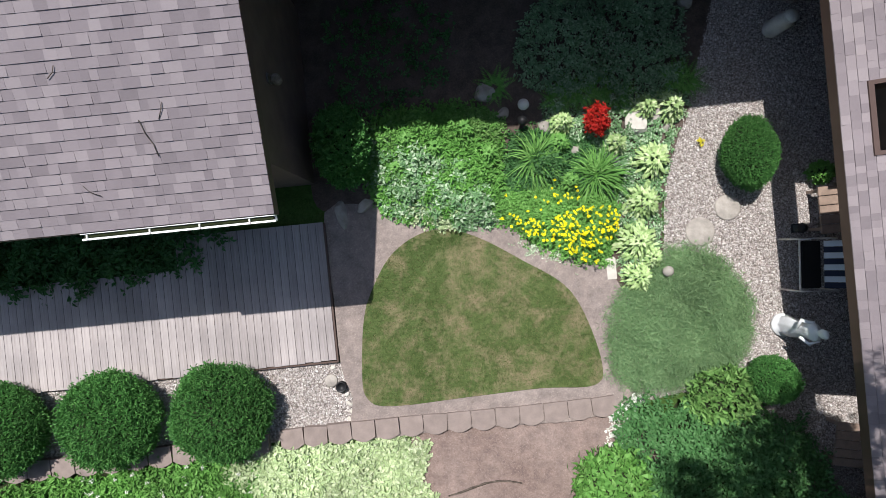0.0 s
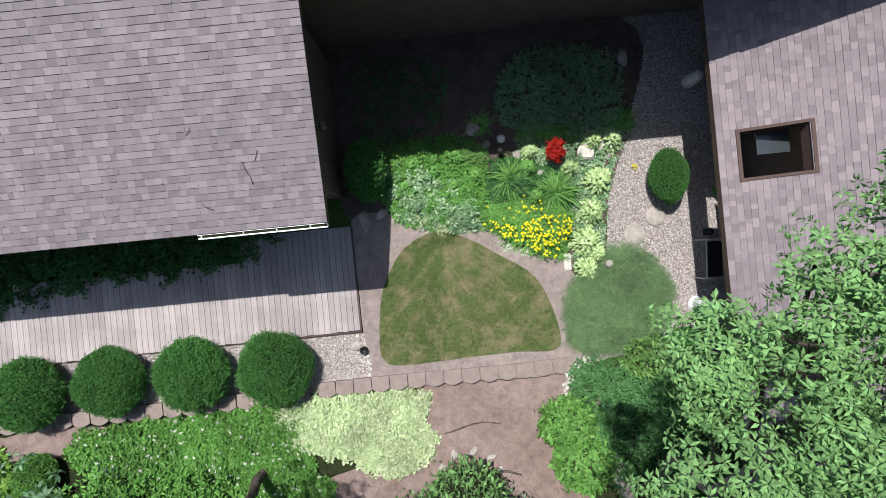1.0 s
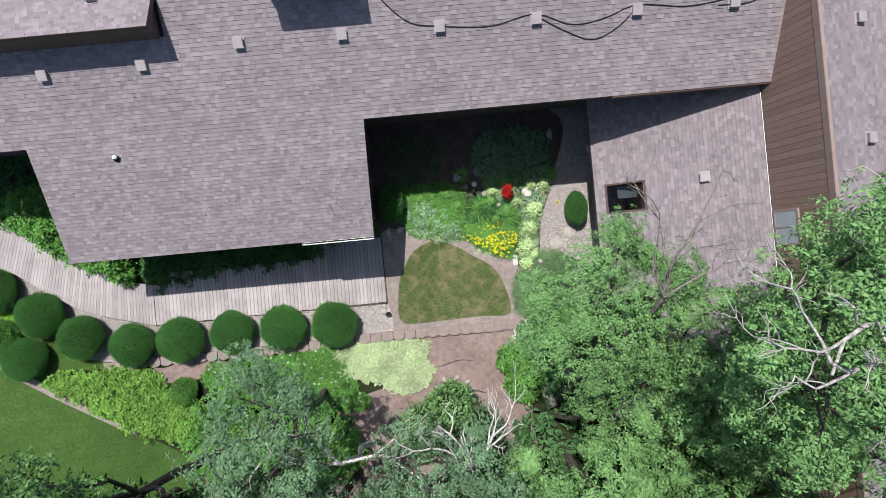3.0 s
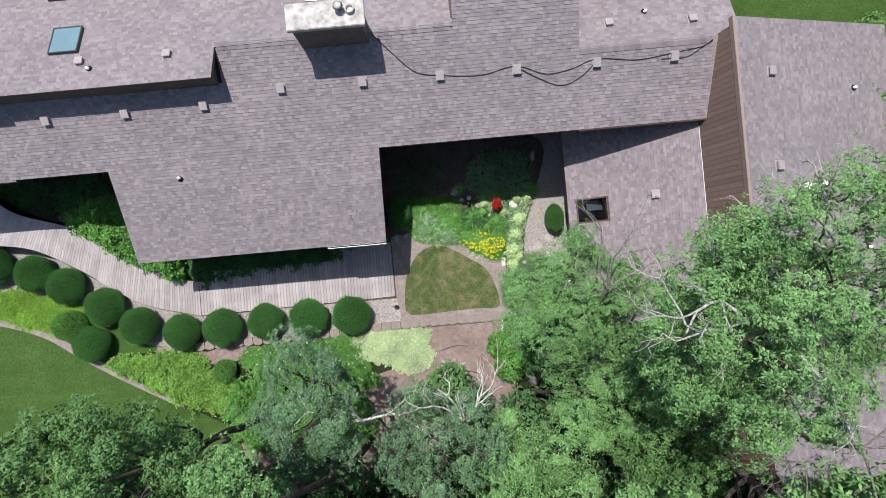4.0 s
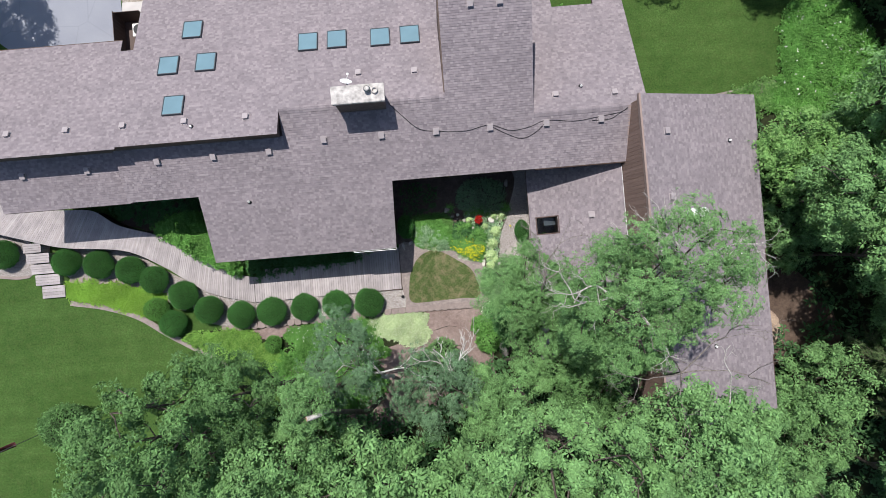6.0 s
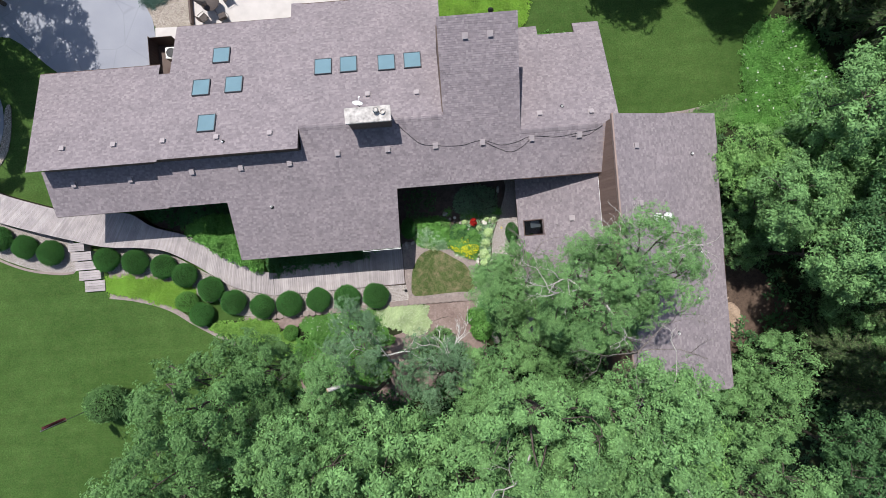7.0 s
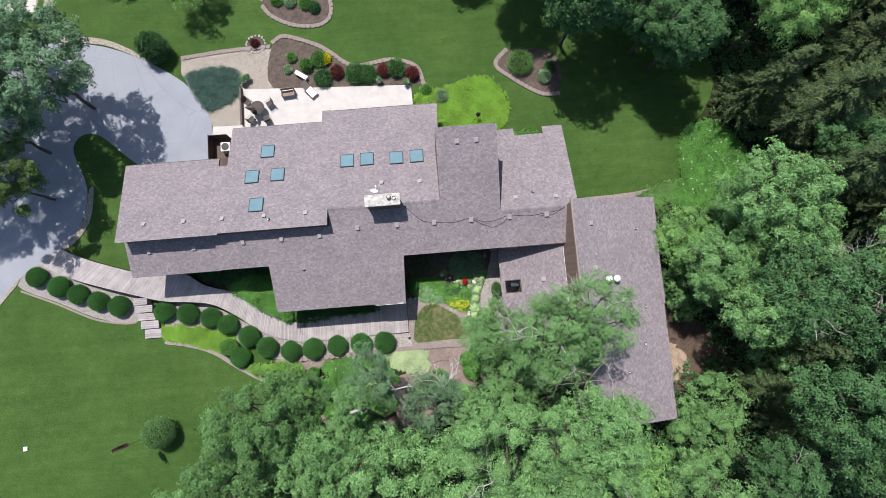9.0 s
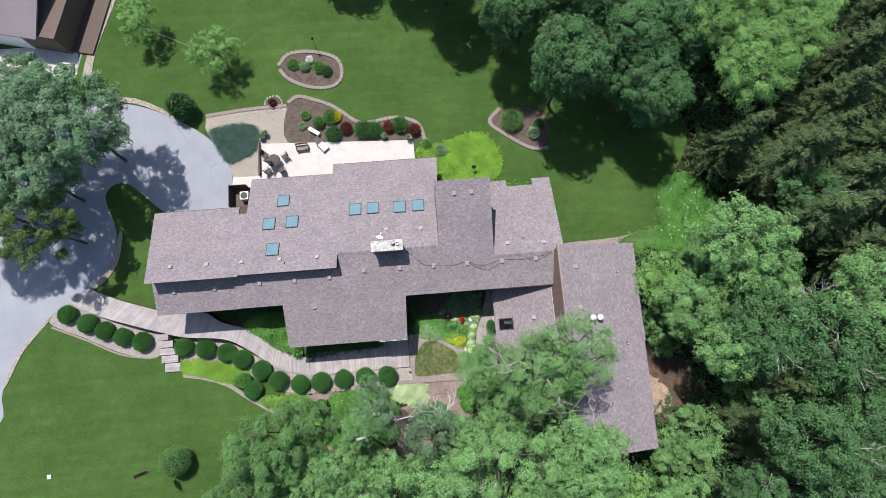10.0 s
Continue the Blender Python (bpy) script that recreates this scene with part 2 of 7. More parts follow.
JUNIPER = leaf_material("juniper_spray", (0.08, 0.155, 0.065), (0.165, 0.275, 0.128), (0.28, 0.4, 0.2), 0.15)
JUNIPER_BLUE = leaf_material("blue_juniper_spray", (0.040, 0.085, 0.065), (0.070, 0.130, 0.104), (0.100, 0.170, 0.143), 0.1)
YELLOW = leaf_material("yellow_petal", (0.7, 0.6, 0.01), (0.84, 0.76, 0.015), (0.9, 0.86, 0.06), 0.2)
RED = leaf_material("red_leaf", (0.220, 0.012, 0.010), (0.420, 0.020, 0.016), (0.600, 0.050, 0.030), 0.25)
PETAL = leaf_material("white_petal", (0.600, 0.620, 0.550), (0.750, 0.760, 0.700), (0.850, 0.850, 0.820), 0.2)
MAROON = leaf_material("maroon_leaf", (0.08, 0.02, 0.022), (0.17, 0.04, 0.042), (0.28, 0.09, 0.07))
GRASS_BLADE = leaf_material("grass_blade", (0.045, 0.098, 0.022), (0.086, 0.128, 0.038), (0.27, 0.215, 0.12), 0.2, patch=1.6)


# ---- makers ----
def mesh_of(name, verts, faces, material=None, smooth=False):
    """A mesh from arrays; all faces have the same number of corners."""
    v, f = np.asarray(verts, dtype=np.float32), np.asarray(faces, dtype=np.int32)
    me = bpy.data.meshes.new(name)
    me.vertices.add(len(v)), me.loops.add(f.size), me.polygons.add(len(f))
    me.vertices.foreach_set("co", v.ravel())
    me.loops.foreach_set("vertex_index", f.ravel())
    me.polygons.foreach_set("loop_start", np.arange(0, f.size, f.shape[1], dtype=np.int32))
    me.polygons.foreach_set("use_smooth", np.full(len(f), smooth))
    me.update(calc_edges=True)
    if material:
        me.materials.append(material)
    return me


def child(ob, parent):
    if parent is not None:
        ob.parent = parent
    return ob


def piece(name, me, parent=None, label="", at=None):
    ob = child(new(name, me), parent)
    if at is not None:
        ob.matrix_basis = at
    return tagged(ob, label)


def part(name, bm, material, parent=None, label="", smooth=False):
    me = bpy.data.meshes.new(name)
    bm.to_mesh(me)
    bm.free()
    me.materials.append(material)
    if smooth:
        me.polygons.foreach_set("use_smooth", [True] * len(me.polygons))
    return piece(name, me, parent, label)


def thing(name, label, category, at=None, group="", kind=""):
    ob = new(name)
    if at is not None:
        ob.matrix_basis = at
    return tagged(ob, label, category, group, kind)


def block(x0, x1, y0, y1, z0, z1, bevel=0.0, bm=None):
    """A box in a bmesh; z1 may be a rule z(x, y) for a sloping top."""
    bm = bm or bmesh.new()
    top = z1 if callable(z1) else (lambda x, y: z1)
    low = [bm.verts.new((x, y, z0)) for x, y in ((x0, y0), (x1, y0), (x1, y1), (x0, y1))]
    high = [bm.verts.new((x, y, top(x, y))) for x, y in ((x0, y0), (x1, y0), (x1, y1), (x0, y1))]
    faces = [bm.faces.new(low[::-1]), bm.faces.new(high)]
    faces += [bm.faces.new((low[k], low[(k + 1) % 4], high[(k + 1) % 4], high[k])) for k in range(4)]
    if bevel:
        bmesh.ops.bevel(bm, geom=list({e for f in faces for e in f.edges}), offset=bevel, segments=2, affect="EDGES")
    return bm


def tube(points, radii, sides=7, bm=None):
    """A tapered round tube through points."""
    bm = bm or bmesh.new()
    rings = []
    points = [Vector(p) for p in points]
    for k, p in enumerate(points):
        way = (points[min(k + 1, len(points) - 1)] - points[max(k - 1, 0)]).normalized()
        a = way.orthogonal().normalized()
        b = way.cross(a)
        rings.append([bm.verts.new(p + radii[k] * (math.cos(s) * a + math.sin(s) * b)) for s in (2 * math.pi * i / sides for i in range(sides))])
    for r0, r1 in zip(rings, rings[1:]):
        shift = min(range(sides), key=lambda s: (r0[0].co - r1[s].co).length)
        for i in range(sides):
            j = (i + 1) % sides
            bm.faces.new((r0[i], r0[j], r1[(j + shift) % sides], r1[(i + shift) % sides]))
    bm.faces.new(rings[0][::-1]), bm.faces.new(rings[-1])
    return bm


def tubes_mesh(name, runs, material, sides=6):
    """Many tapered tubes, joined into one mesh: each run is (points, radii)."""
    verts, faces = [], []
    for points, radii in runs:
        points = np.asarray(points, dtype=float)
        ways = np.gradient(points, axis=0)
        base = len(verts)
        for p, w, r in zip(points, ways, radii):
            w = w / (np.linalg.norm(w) + 1e-9)
            a = np.cross(w, (0.31, 0.95, 0.05))
            a /= np.linalg.norm(a) + 1e-9
            b = np.cross(w, a)
            for i in range(sides):
                s = 2 * math.pi * i / sides
                verts.append(p + r * (math.cos(s) * a + math.sin(s) * b))
        for k in range(len(points) - 1):
            for i in range(sides):
                j = (i + 1) % sides
                q = base + k * sides
                faces.append((q + i, q + j, q + sides + j, q + sides + i))
    return mesh_of(name, verts, faces, material, True)


def lathe(profile, sides=20, bm=None, at=(0, 0, 0)):
    """A turned shape from (radius, height) pairs."""
    bm = bm or bmesh.new()
    rings = [[bm.verts.new((at[0] + r * math.cos(2 * math.pi * i / sides), at[1] + r * math.sin(2 * math.pi * i / sides), at[2] + h)) for i in range(sides)] for r, h in profile]
    for r0, r1 in zip(rings, rings[1:]):
        for i in range(sides):
            j = (i + 1) % sides
            bm.faces.new((r0[i], r0[j], r1[j], r1[i]))
    bm.faces.new(rings[0][::-1]), bm.faces.new(rings[-1])
    return bm


def smooth_ring(outline, steps=6, wobble=0.0, seed=1):
    """A closed smooth line through the outline's corners."""
    p = np.array(outline, dtype=float)
    rng = np.random.default_rng(seed)
    n, out = len(p), []
    for k in range(n):
        a, b, c, d = p[k - 1], p[k], p[(k + 1) % n], p[(k + 2) % n]
        for s in np.linspace(0, 1, steps, endpoint=False):
            out.append(0.5 * ((2 * b) + (c - a) * s + (2 * a - 5 * b + 4 * c - d) * s * s + (3 * b - a - 3 * c + d) * s ** 3))
    out = np.array(out)
    return out + rng.normal(0, wobble, out.shape) if wobble else out


def sheet(name, outline, z, material, label, category, depth=0.12, steps=6, wobble=0.0, kind="structure", parent=None):
    """A slab of ground with a smooth outline, its top at z."""
    ring = smooth_ring(outline, steps, wobble) if steps > 1 else np.array(outline, dtype=float)
    bm = bmesh.new()
    top = [bm.verts.new((x, y, z)) for x, y in ring]
    low = [bm.verts.new((x, y, z - depth)) for x, y in ring]
    face = bm.faces.new(top)
    for k in range(len(top)):
        j = (k + 1) % len(top)
        bm.faces.new((top[j], top[k], low[k], low[j]))
    bmesh.ops.triangulate(bm, faces=[face])
    bmesh.ops.recalc_face_normals(bm, faces=bm.faces)
    ob = part(name, bm, material, parent)
    return tagged(ob, label, category, kind=kind)


def inside(points, ring):
    """Which points lie within a closed line."""
    x, y = points[:, 0], points[:, 1]
    hit = np.zeros(len(points), bool)
    for (x0, y0), (x1, y1) in zip(ring, np.roll(ring, -1, axis=0)):
        cross = ((y0 > y) != (y1 > y)) & (x < (x1 - x0) * (y - y0) / (y1 - y0 + 1e-12) + x0)
        hit ^= cross
    return hit


def scatter(ring, count, rng):
    """Points strewn evenly within a closed line."""
    lo, hi = ring.min(0), ring.max(0)
    out = np.zeros((0, 2))
    while len(out) < count:
        p = rng.uniform(lo, hi, (count * 2, 2))
        out = np.vstack((out, p[inside(p, ring)]))
    return out[:count]


def unit(v):
    return v / (np.linalg.norm(v, axis=-1, keepdims=True) + 1e-9)


def leaf_arrays(base, way, face, length, width, fold=0.25, droop=0.0):
    """Folded leaf blades: base points, directions, normals, lengths and widths."""
    way, side = unit(way), unit(np.cross(face, way))
    up = np.cross(way, side)
    length, width = np.broadcast_to(length, len(base))[:, None], np.broadcast_to(width, len(base))[:, None]
    mid = base + way * length * 0.5 + up * length * 0.06
    v = np.stack((base, mid + side * width * 0.5 + up * width * fold, base + way * length - up * length * droop, mid - side * width * 0.5 + up * width * fold), axis=1)
    return v.reshape(-1, 3), np.arange(len(base) * 4).reshape(-1, 4)


def leaf_mesh(name, material, base, way, face, length, width, fold=0.25, droop=0.1):
    v, f = leaf_arrays(base, way, face, length, width, fold, droop)
    return mesh_of(name, v, f, material)


def sprays(tips, rng, per=6, size=0.16, slim=0.36, tilt=0.5, out=None):
    """Tufts of leaflets that fan out round each tip."""
    n = len(tips)
    turn = rng.uniform(0, 2 * math.pi, (n, 1)) + np.arange(per) * (2 * math.pi / per) + rng.normal(0, 0.3, (n, per))
    axis = np.stack((rng.normal(0, tilt, n), rng.normal(0, tilt, n), np.ones(n)), 1)
    if out is not None:
        axis = 0.45 * axis + out + rng.normal(0, 0.18, (n, 3))
    axis = unit(axis)
    e1 = unit(np.cross(axis, np.tile((0.2, 1.0, 0.1), (n, 1))))
    e2 = np.cross(axis, e1)
    way = np.cos(turn)[..., None] * e1[:, None] + np.sin(turn)[..., None] * e2[:, None] + rng.normal(-0.05, 0.2, (n, per, 1)) * axis[:, None]
    base = np.repeat(tips[:, None], per, 1) + way * size * 0.12
    face = np.repeat(axis[:, None], per, 1) + rng.normal(0, 0.3, (n, per, 3))
    length = size * rng.uniform(0.7, 1.3, n * per)
    return base.reshape(-1, 3), way.reshape(-1, 3), face.reshape(-1, 3), length, length * slim


# ---- ground and paving ----
def build_ground():
    n = 60
    xs = np.concatenate((np.linspace(-900, -70, 6), np.linspace(-60, 60, n), np.linspace(70, 900, 6)))
    v = [(x, y, 0.0) for y in xs for x in xs]
    w = len(xs)
    f = [(r * w + c, r * w + c + 1, (r + 1) * w + c + 1, (r + 1) * w + c) for r in range(w - 1) for c in range(w - 1)]
    tagged(piece("ground", mesh_of("ground", v, f, LAWN)), "mown green lawn round the house", "lawn", kind="structure")


LAWN_RING = ((-1.37, -0.62), (-1.0, -0.1), (-0.46, 0.22), (0.08, 0.26), (0.69, 0.02), (1.39, -0.44), (2.1, -0.95), (2.45, -1.55), (2.68, -2.5), (2.5, -2.88), (1.5, -2.84), (0.19, -2.87), (-1.3, -2.9), (-1.72, -2.7), (-1.76, -2.2), (-1.62, -1.2))
DRIVE_RING = ((-40.5, -4.5), (-39.2, -1.2), (-37.6, 2.5), (-35.3, 5.2), (-31.8, 7.4), (-29.9, 9.8), (-29.4, 12.8), (-30.6, 16.6), (-28.5, 17.6), (-24.0, 14.0), (-18.2, 13.4), (-18.3, 16.9), (-18.6, 18.6), (-20.1, 21.2), (-23.4, 23.7), (-27.4, 25.6), (-31.3, 26.4), (-35.8, 26.8), (-41.7, 30.3), (-52.0, 33.0), (-62.0, 20.0), (-56.0, -4.0))


def build_paving():
    sheet("driveway", DRIVE_RING, 0.03, ASPHALT, "pale grey worn asphalt driveway with cracks", "driveway", steps=5)
    sheet("garden_path", ((-2.16, 0.8), (-1.25, 0.85), (-0.2, 0.7), (1.2, 0.2), (3.0, -0.8), (3.3, -2.2), (2.85, -3.42), (0.0, -3.44), (-1.95, -3.42), (-1.98, -2.7), (-2.14, -2.1), (-2.15, -0.8)), 0.085, PATHWAY, "packed brown path round the small lawn", "path", steps=3)
    sheet("courtyard_lawn", LAWN_RING, 0.105, LAWN_DRY, "small rounded lawn with dry straw patches", "lawn")
    sheet("soil_yard", ((-0.9, -3.5), (2.9, -3.45), (3.6, -4.6), (3.2, -6.4), (2.6, -9.5), (-3.5, -9.5), (-4.6, -6.2), (-1.6, -5.0)), 0.01, DIRT, "bare reddish soil below the edging", "soil", wobble=0.03)
    sheet("flower_bed", ((-2.3, 2.4), (-2.3, 0.92), (-1.3, 0.85), (-0.4, 0.42), (0.6, 0.3), (1.6, -0.5), (2.8, -0.98), (3.9, -1.1), (4.1, 0.3), (4.5, 1.5), (4.8, 2.3), (4.9, 5.1), (-2.3, 5.15)), 0.025, SOIL, "dark planted soil of the courtyard bed", "soil")
    sheet("courtyard_gravel", ((3.9, -1.2), (4.2, 0.8), (4.6, 2.2), (4.7, 4.95), (7.7, 4.95), (7.7, -6.2), (4.8, -3.4), (3.2, -3.2), (2.9, -1.4)), 0.018, GRAVEL, "coarse mixed river gravel under the eaves", "gravel", steps=3)
    sheet("shrub_gravel", ((-2.12, -2.02), (-2.05, -3.32), (-5.0, -3.35), (-12.5, -3.4), (-14.6, -2.9), (-15.4, -1.8), (-15.2, -0.5), (-13.2, -1.5), (-11.0, -1.98)), 0.016, GRAVEL, "gravel strip beneath the clipped shrubs", "gravel", steps=3)
    sheet("shrub_gravel", ((-22.9, 2.35), (-19.2, 1.8), (-16.8, 0.4), (-15.4, -0.6), (-15.8, -2.2), (-17.2, -1.2), (-19.0, 0.0), (-22.9, 0.5)), 0.017, GRAVEL, "gravel strip beneath the clipped shrubs", "gravel", steps=3)
    sheet("shrub_gravel", ((-25.2, 3.0), (-29.2, 4.2), (-33.5, 6.4), (-35.3, 5.2), (-34.9, 4.3), (-32.0, 3.0), (-28.8, 1.45), (-26.2, 0.75), (-25.0, 1.0)), 0.017, GRAVEL, "gravel strip beneath the clipped shrubs", "gravel", steps=3)
    sheet("gravel_pad", ((-20.9, 23.9), (-16.5, 24.3), (-12.7, 24.4), (-12.75, 20.5), (-15.5, 20.7), (-15.6, 17.4), (-18.25, 17.5), (-20.2, 21.2)), 0.02, GRAVEL_PALE, "buff gravel beside the driveway", "gravel", steps=2)
    sheet("patio", ((-15.5, 20.72), (-0.4, 19.95), (-0.3, 16.4), (-18.3, 16.3), (-18.25, 17.45), (-15.6, 17.4)), 0.06, PATIO, "bright pale concrete patio", "patio", steps=1)
    sheet("north_bed", ((-12.65, 24.7), (-11.5, 25.25), (-8.7, 24.2), (-7.5, 23.4), (-5.4, 21.95), (-2.0, 22.25), (0.0, 21.5), (0.5, 19.8), (-0.4, 20.0), (-6.0, 20.25), (-12.7, 20.6)), 0.03, SOIL, "brown soil bed behind the patio", "soil", steps=4)
    sheet("oval_bed", ((-13.3, 28.7), (-12.4, 30.0), (-10.4, 30.1), (-7.9, 29.3), (-7.35, 27.7), (-8.1, 26.6), (-10.3, 26.6), (-12.5, 27.6)), 0.04, SOIL, "oval soil bed set in the lawn", "soil")
    sheet("island_bed", ((7.5, 21.3), (8.6, 22.5), (11.2, 22.5), (12.8, 21.8), (13.2, 19.8), (12.6, 18.3), (11.2, 18.4), (8.9, 20.0)), 0.035, SOIL, "small island bed in the lawn", "soil")
    sheet("small_bed", ((-14.9, 24.9), (-14.1, 25.6), (-13.4, 24.9), (-14.1, 24.2)), 0.03, SOIL, "little round bed in the lawn", "soil")
    sheet("woodland_floor", ((-16.0, -3.9), (-13.0, -3.5), (-4.0, -3.5), (0.0, -9.0), (3.6, -4.0), (4.6, -3.6), (9.0, -6.4), (19.0, 7.6), (22.4, 9.0), (23.6, 13.0), (26.4, 16.8), (26.6, 20.8), (22.0, 27.0), (14.0, 34.0), (12.0, 60.0), (90.0, 70.0), (90.0, -60.0), (-16.0, -60.0), (-26.0, -26.0), (-17.0, -13.5), (-10.0, -8.7), (-12.4, -6.3), (-14.9, -4.75)), 0.006, LITTER, "leaf litter darkened for the shade under the trees", "ground", steps=3, depth=0.05)
    sheet("entry_bed", ((-19.4, 5.1), (-19.4, 3.6), (-17.0, 2.7), (-15.2, 1.5), (-12.0, 0.1), (-12.0, 5.1)), 0.02, SOIL, "dark soil bed between deck and entry", "soil", steps=1)
    sheet("soil_clearing", ((-10.0, -6.4), (-7.2, -6.0), (-4.6, -6.6), (-2.4, -8.6), (-2.8, -10.6), (-6.0, -10.8), (-9.4, -9.6)), 0.016, DIRT, "bare reddish soil in the shade of trees", "soil", wobble=0.06)
    sheet("soil_strip", ((-11.6, -3.75), (-9.0, -3.7), (-8.6, -4.2), (-10.2, -4.35), (-11.4, -4.3)), 0.02, DIRT, "bare soil with roots below the edging", "soil", wobble=0.05)
    # dark surround of the pale patch; tree shade is painted into it
    sheet("bare_earth", ((17.6, 0.5), (20.4, -0.4), (22.4, -2.6), (24.4, -5.2), (25.0, -7.4), (22.0, -8.2), (17.6, -8.6)), 0.013, EARTH, "brown earth beside the house, darkened for tree shade", "soil", wobble=0.08)
    sheet("dug_earth", ((18.6, -4.2), (19.6, -4.4), (20.5, -5.0), (21.2, -6.0), (21.3, -7.0), (20.4, -7.7), (18.6, -7.7)), 0.024, SAND, "pale dug earth beside the house", "soil", wobble=0.08)
    sheet("edge_soil", ((13.0, 8.4), (18.4, 8.6), (22.3, 9.2), (21.5, 8.3), (19.0, 7.6), (13.2, 7.9)), 0.018, PATHWAY, "thin soil border by the wall", "soil", steps=3)
    for ring in (((-31.4, 26.95), (-27.9, 26.5), (-25.0, 25.05), (-23.2, 24.1), (-23.4, 23.75), (-25.2, 24.7), (-28.0, 25.95), (-31.4, 26.45)), ((-37.85, 2.2), (-35.6, 5.0), (-35.4, 4.75), (-37.55, 2.2), (-38.8, -0.6), (-39.1, -0.6)), ((-31.5, 7.7), (-29.7, 10.0), (-29.2, 12.6), (-28.8, 12.6), (-29.2, 9.7), (-30.6, 7.9))):
        sheet("kerb", ring, 0.07, GRAVEL_PALE, "low stone border of the driveway", "kerb", steps=3)


# ---- the house ----
def south(x, y):
    return 3.35 + 0.37 * (y - 0.57)


def north_west(x, y):
    return 9.3 - 0.40 * y


def north_east(x, y):
    return 8.42 - 0.40 * y


def wing(x, y):
    return 6.47 - 0.30 * (x - 11.15)


def porch(x, y):
    return 2.34 + 0.39 * (x - 5.76)


def south_west(x, y):
    return south(x, y) - 0.3


COURSE = 0.123
# each slope: its rule, the pieces it covers (x0, x1, y0, y1, and x0, x1 at y1 where a side runs askew), the way up the slope, and where its courses start
SLOPES = {
    "roof_south": (south, ((-12.22, -2.04, 0.57, 4.15, -12.32, -1.86), (-16.1, -7.26, 4.17, 6.74), (-7.26, 1.3, 4.15, 8.0), (1.3, 5.85, 4.15, 13.0), (5.85, 10.78, 4.1, 6.858, 5.85, 10.95)), (0, 1), 0.57),
    "roof_south_west": (south_west, ((-23.02, -16.1, 4.14, 6.74),), (0, 1), 4.14),
    "roof_north": (north_west, ((-22.95, -16.1, 6.6, 13.26, -23.62, -16.1), (-16.1, -15.4, 6.63, 12.5), (-15.4, -7.97, 6.68, 16.1), (-7.97, -7.26, 6.68, 17.2), (-7.26, 1.3, 8.0, 17.15, -7.26, 1.72)), (0, -1), 17.2),
    "roof_east": (north_east, ((5.86, 11.2, 6.858, 7.5, 5.86, 11.86), (5.86, 11.86, 7.5, 13.58, 5.86, 11.98), (5.86, 7.92, 13.58, 14.28), (10.3, 11.98, 13.58, 14.28)), (0, -1), 14.28),
    "roof_wing": (wing, ((11.15, 17.86, -9.83, 7.25, 11.15, 18.2),), (-1, 0), 18.2),
    "roof_porch": (porch, ((5.74, 6.1, -6.6, 5.05), (6.1, 7.26, -6.6, -3.3), (6.1, 7.26, -2.34, 0.66), (6.1, 7.26, 1.62, 5.05), (7.26, 10.68, -6.6, 5.05)), (1, 0), 5.74),
}


def skew(rect):
    """The piece's y range, and its west and east sides as rules of y."""
    x0, x1, y0, y1 = rect[:4]
    x2, x3 = rect[4:] or (x0, x1)
    return y0, y1, lambda y: x0 + (x2 - x0) * (y - y0) / (y1 - y0), lambda y: x1 + (x3 - x1) * (y - y0) / (y1 - y0)


def shingle_shape(width, run, slope, thick):
    """One tab: a thin wedge with its thick end downhill. Local x along the course, y uphill."""
    top = run * slope
    v = [(0, 0, thick), (width, 0, thick), (width, run, top + 0.003), (0, run, top + 0.003), (0, 0, 0), (width, 0, 0), (width, run, top), (0, run, top)]
    f = [(0, 1, 2, 3), (4, 5, 1, 0), (5, 6, 2, 1), (7, 4, 0, 3)]
    return np.array(v, dtype=float), f


def near_eave(x, y):
    return -4.1 < x < -1.9 and 0.5 < y < 2.4


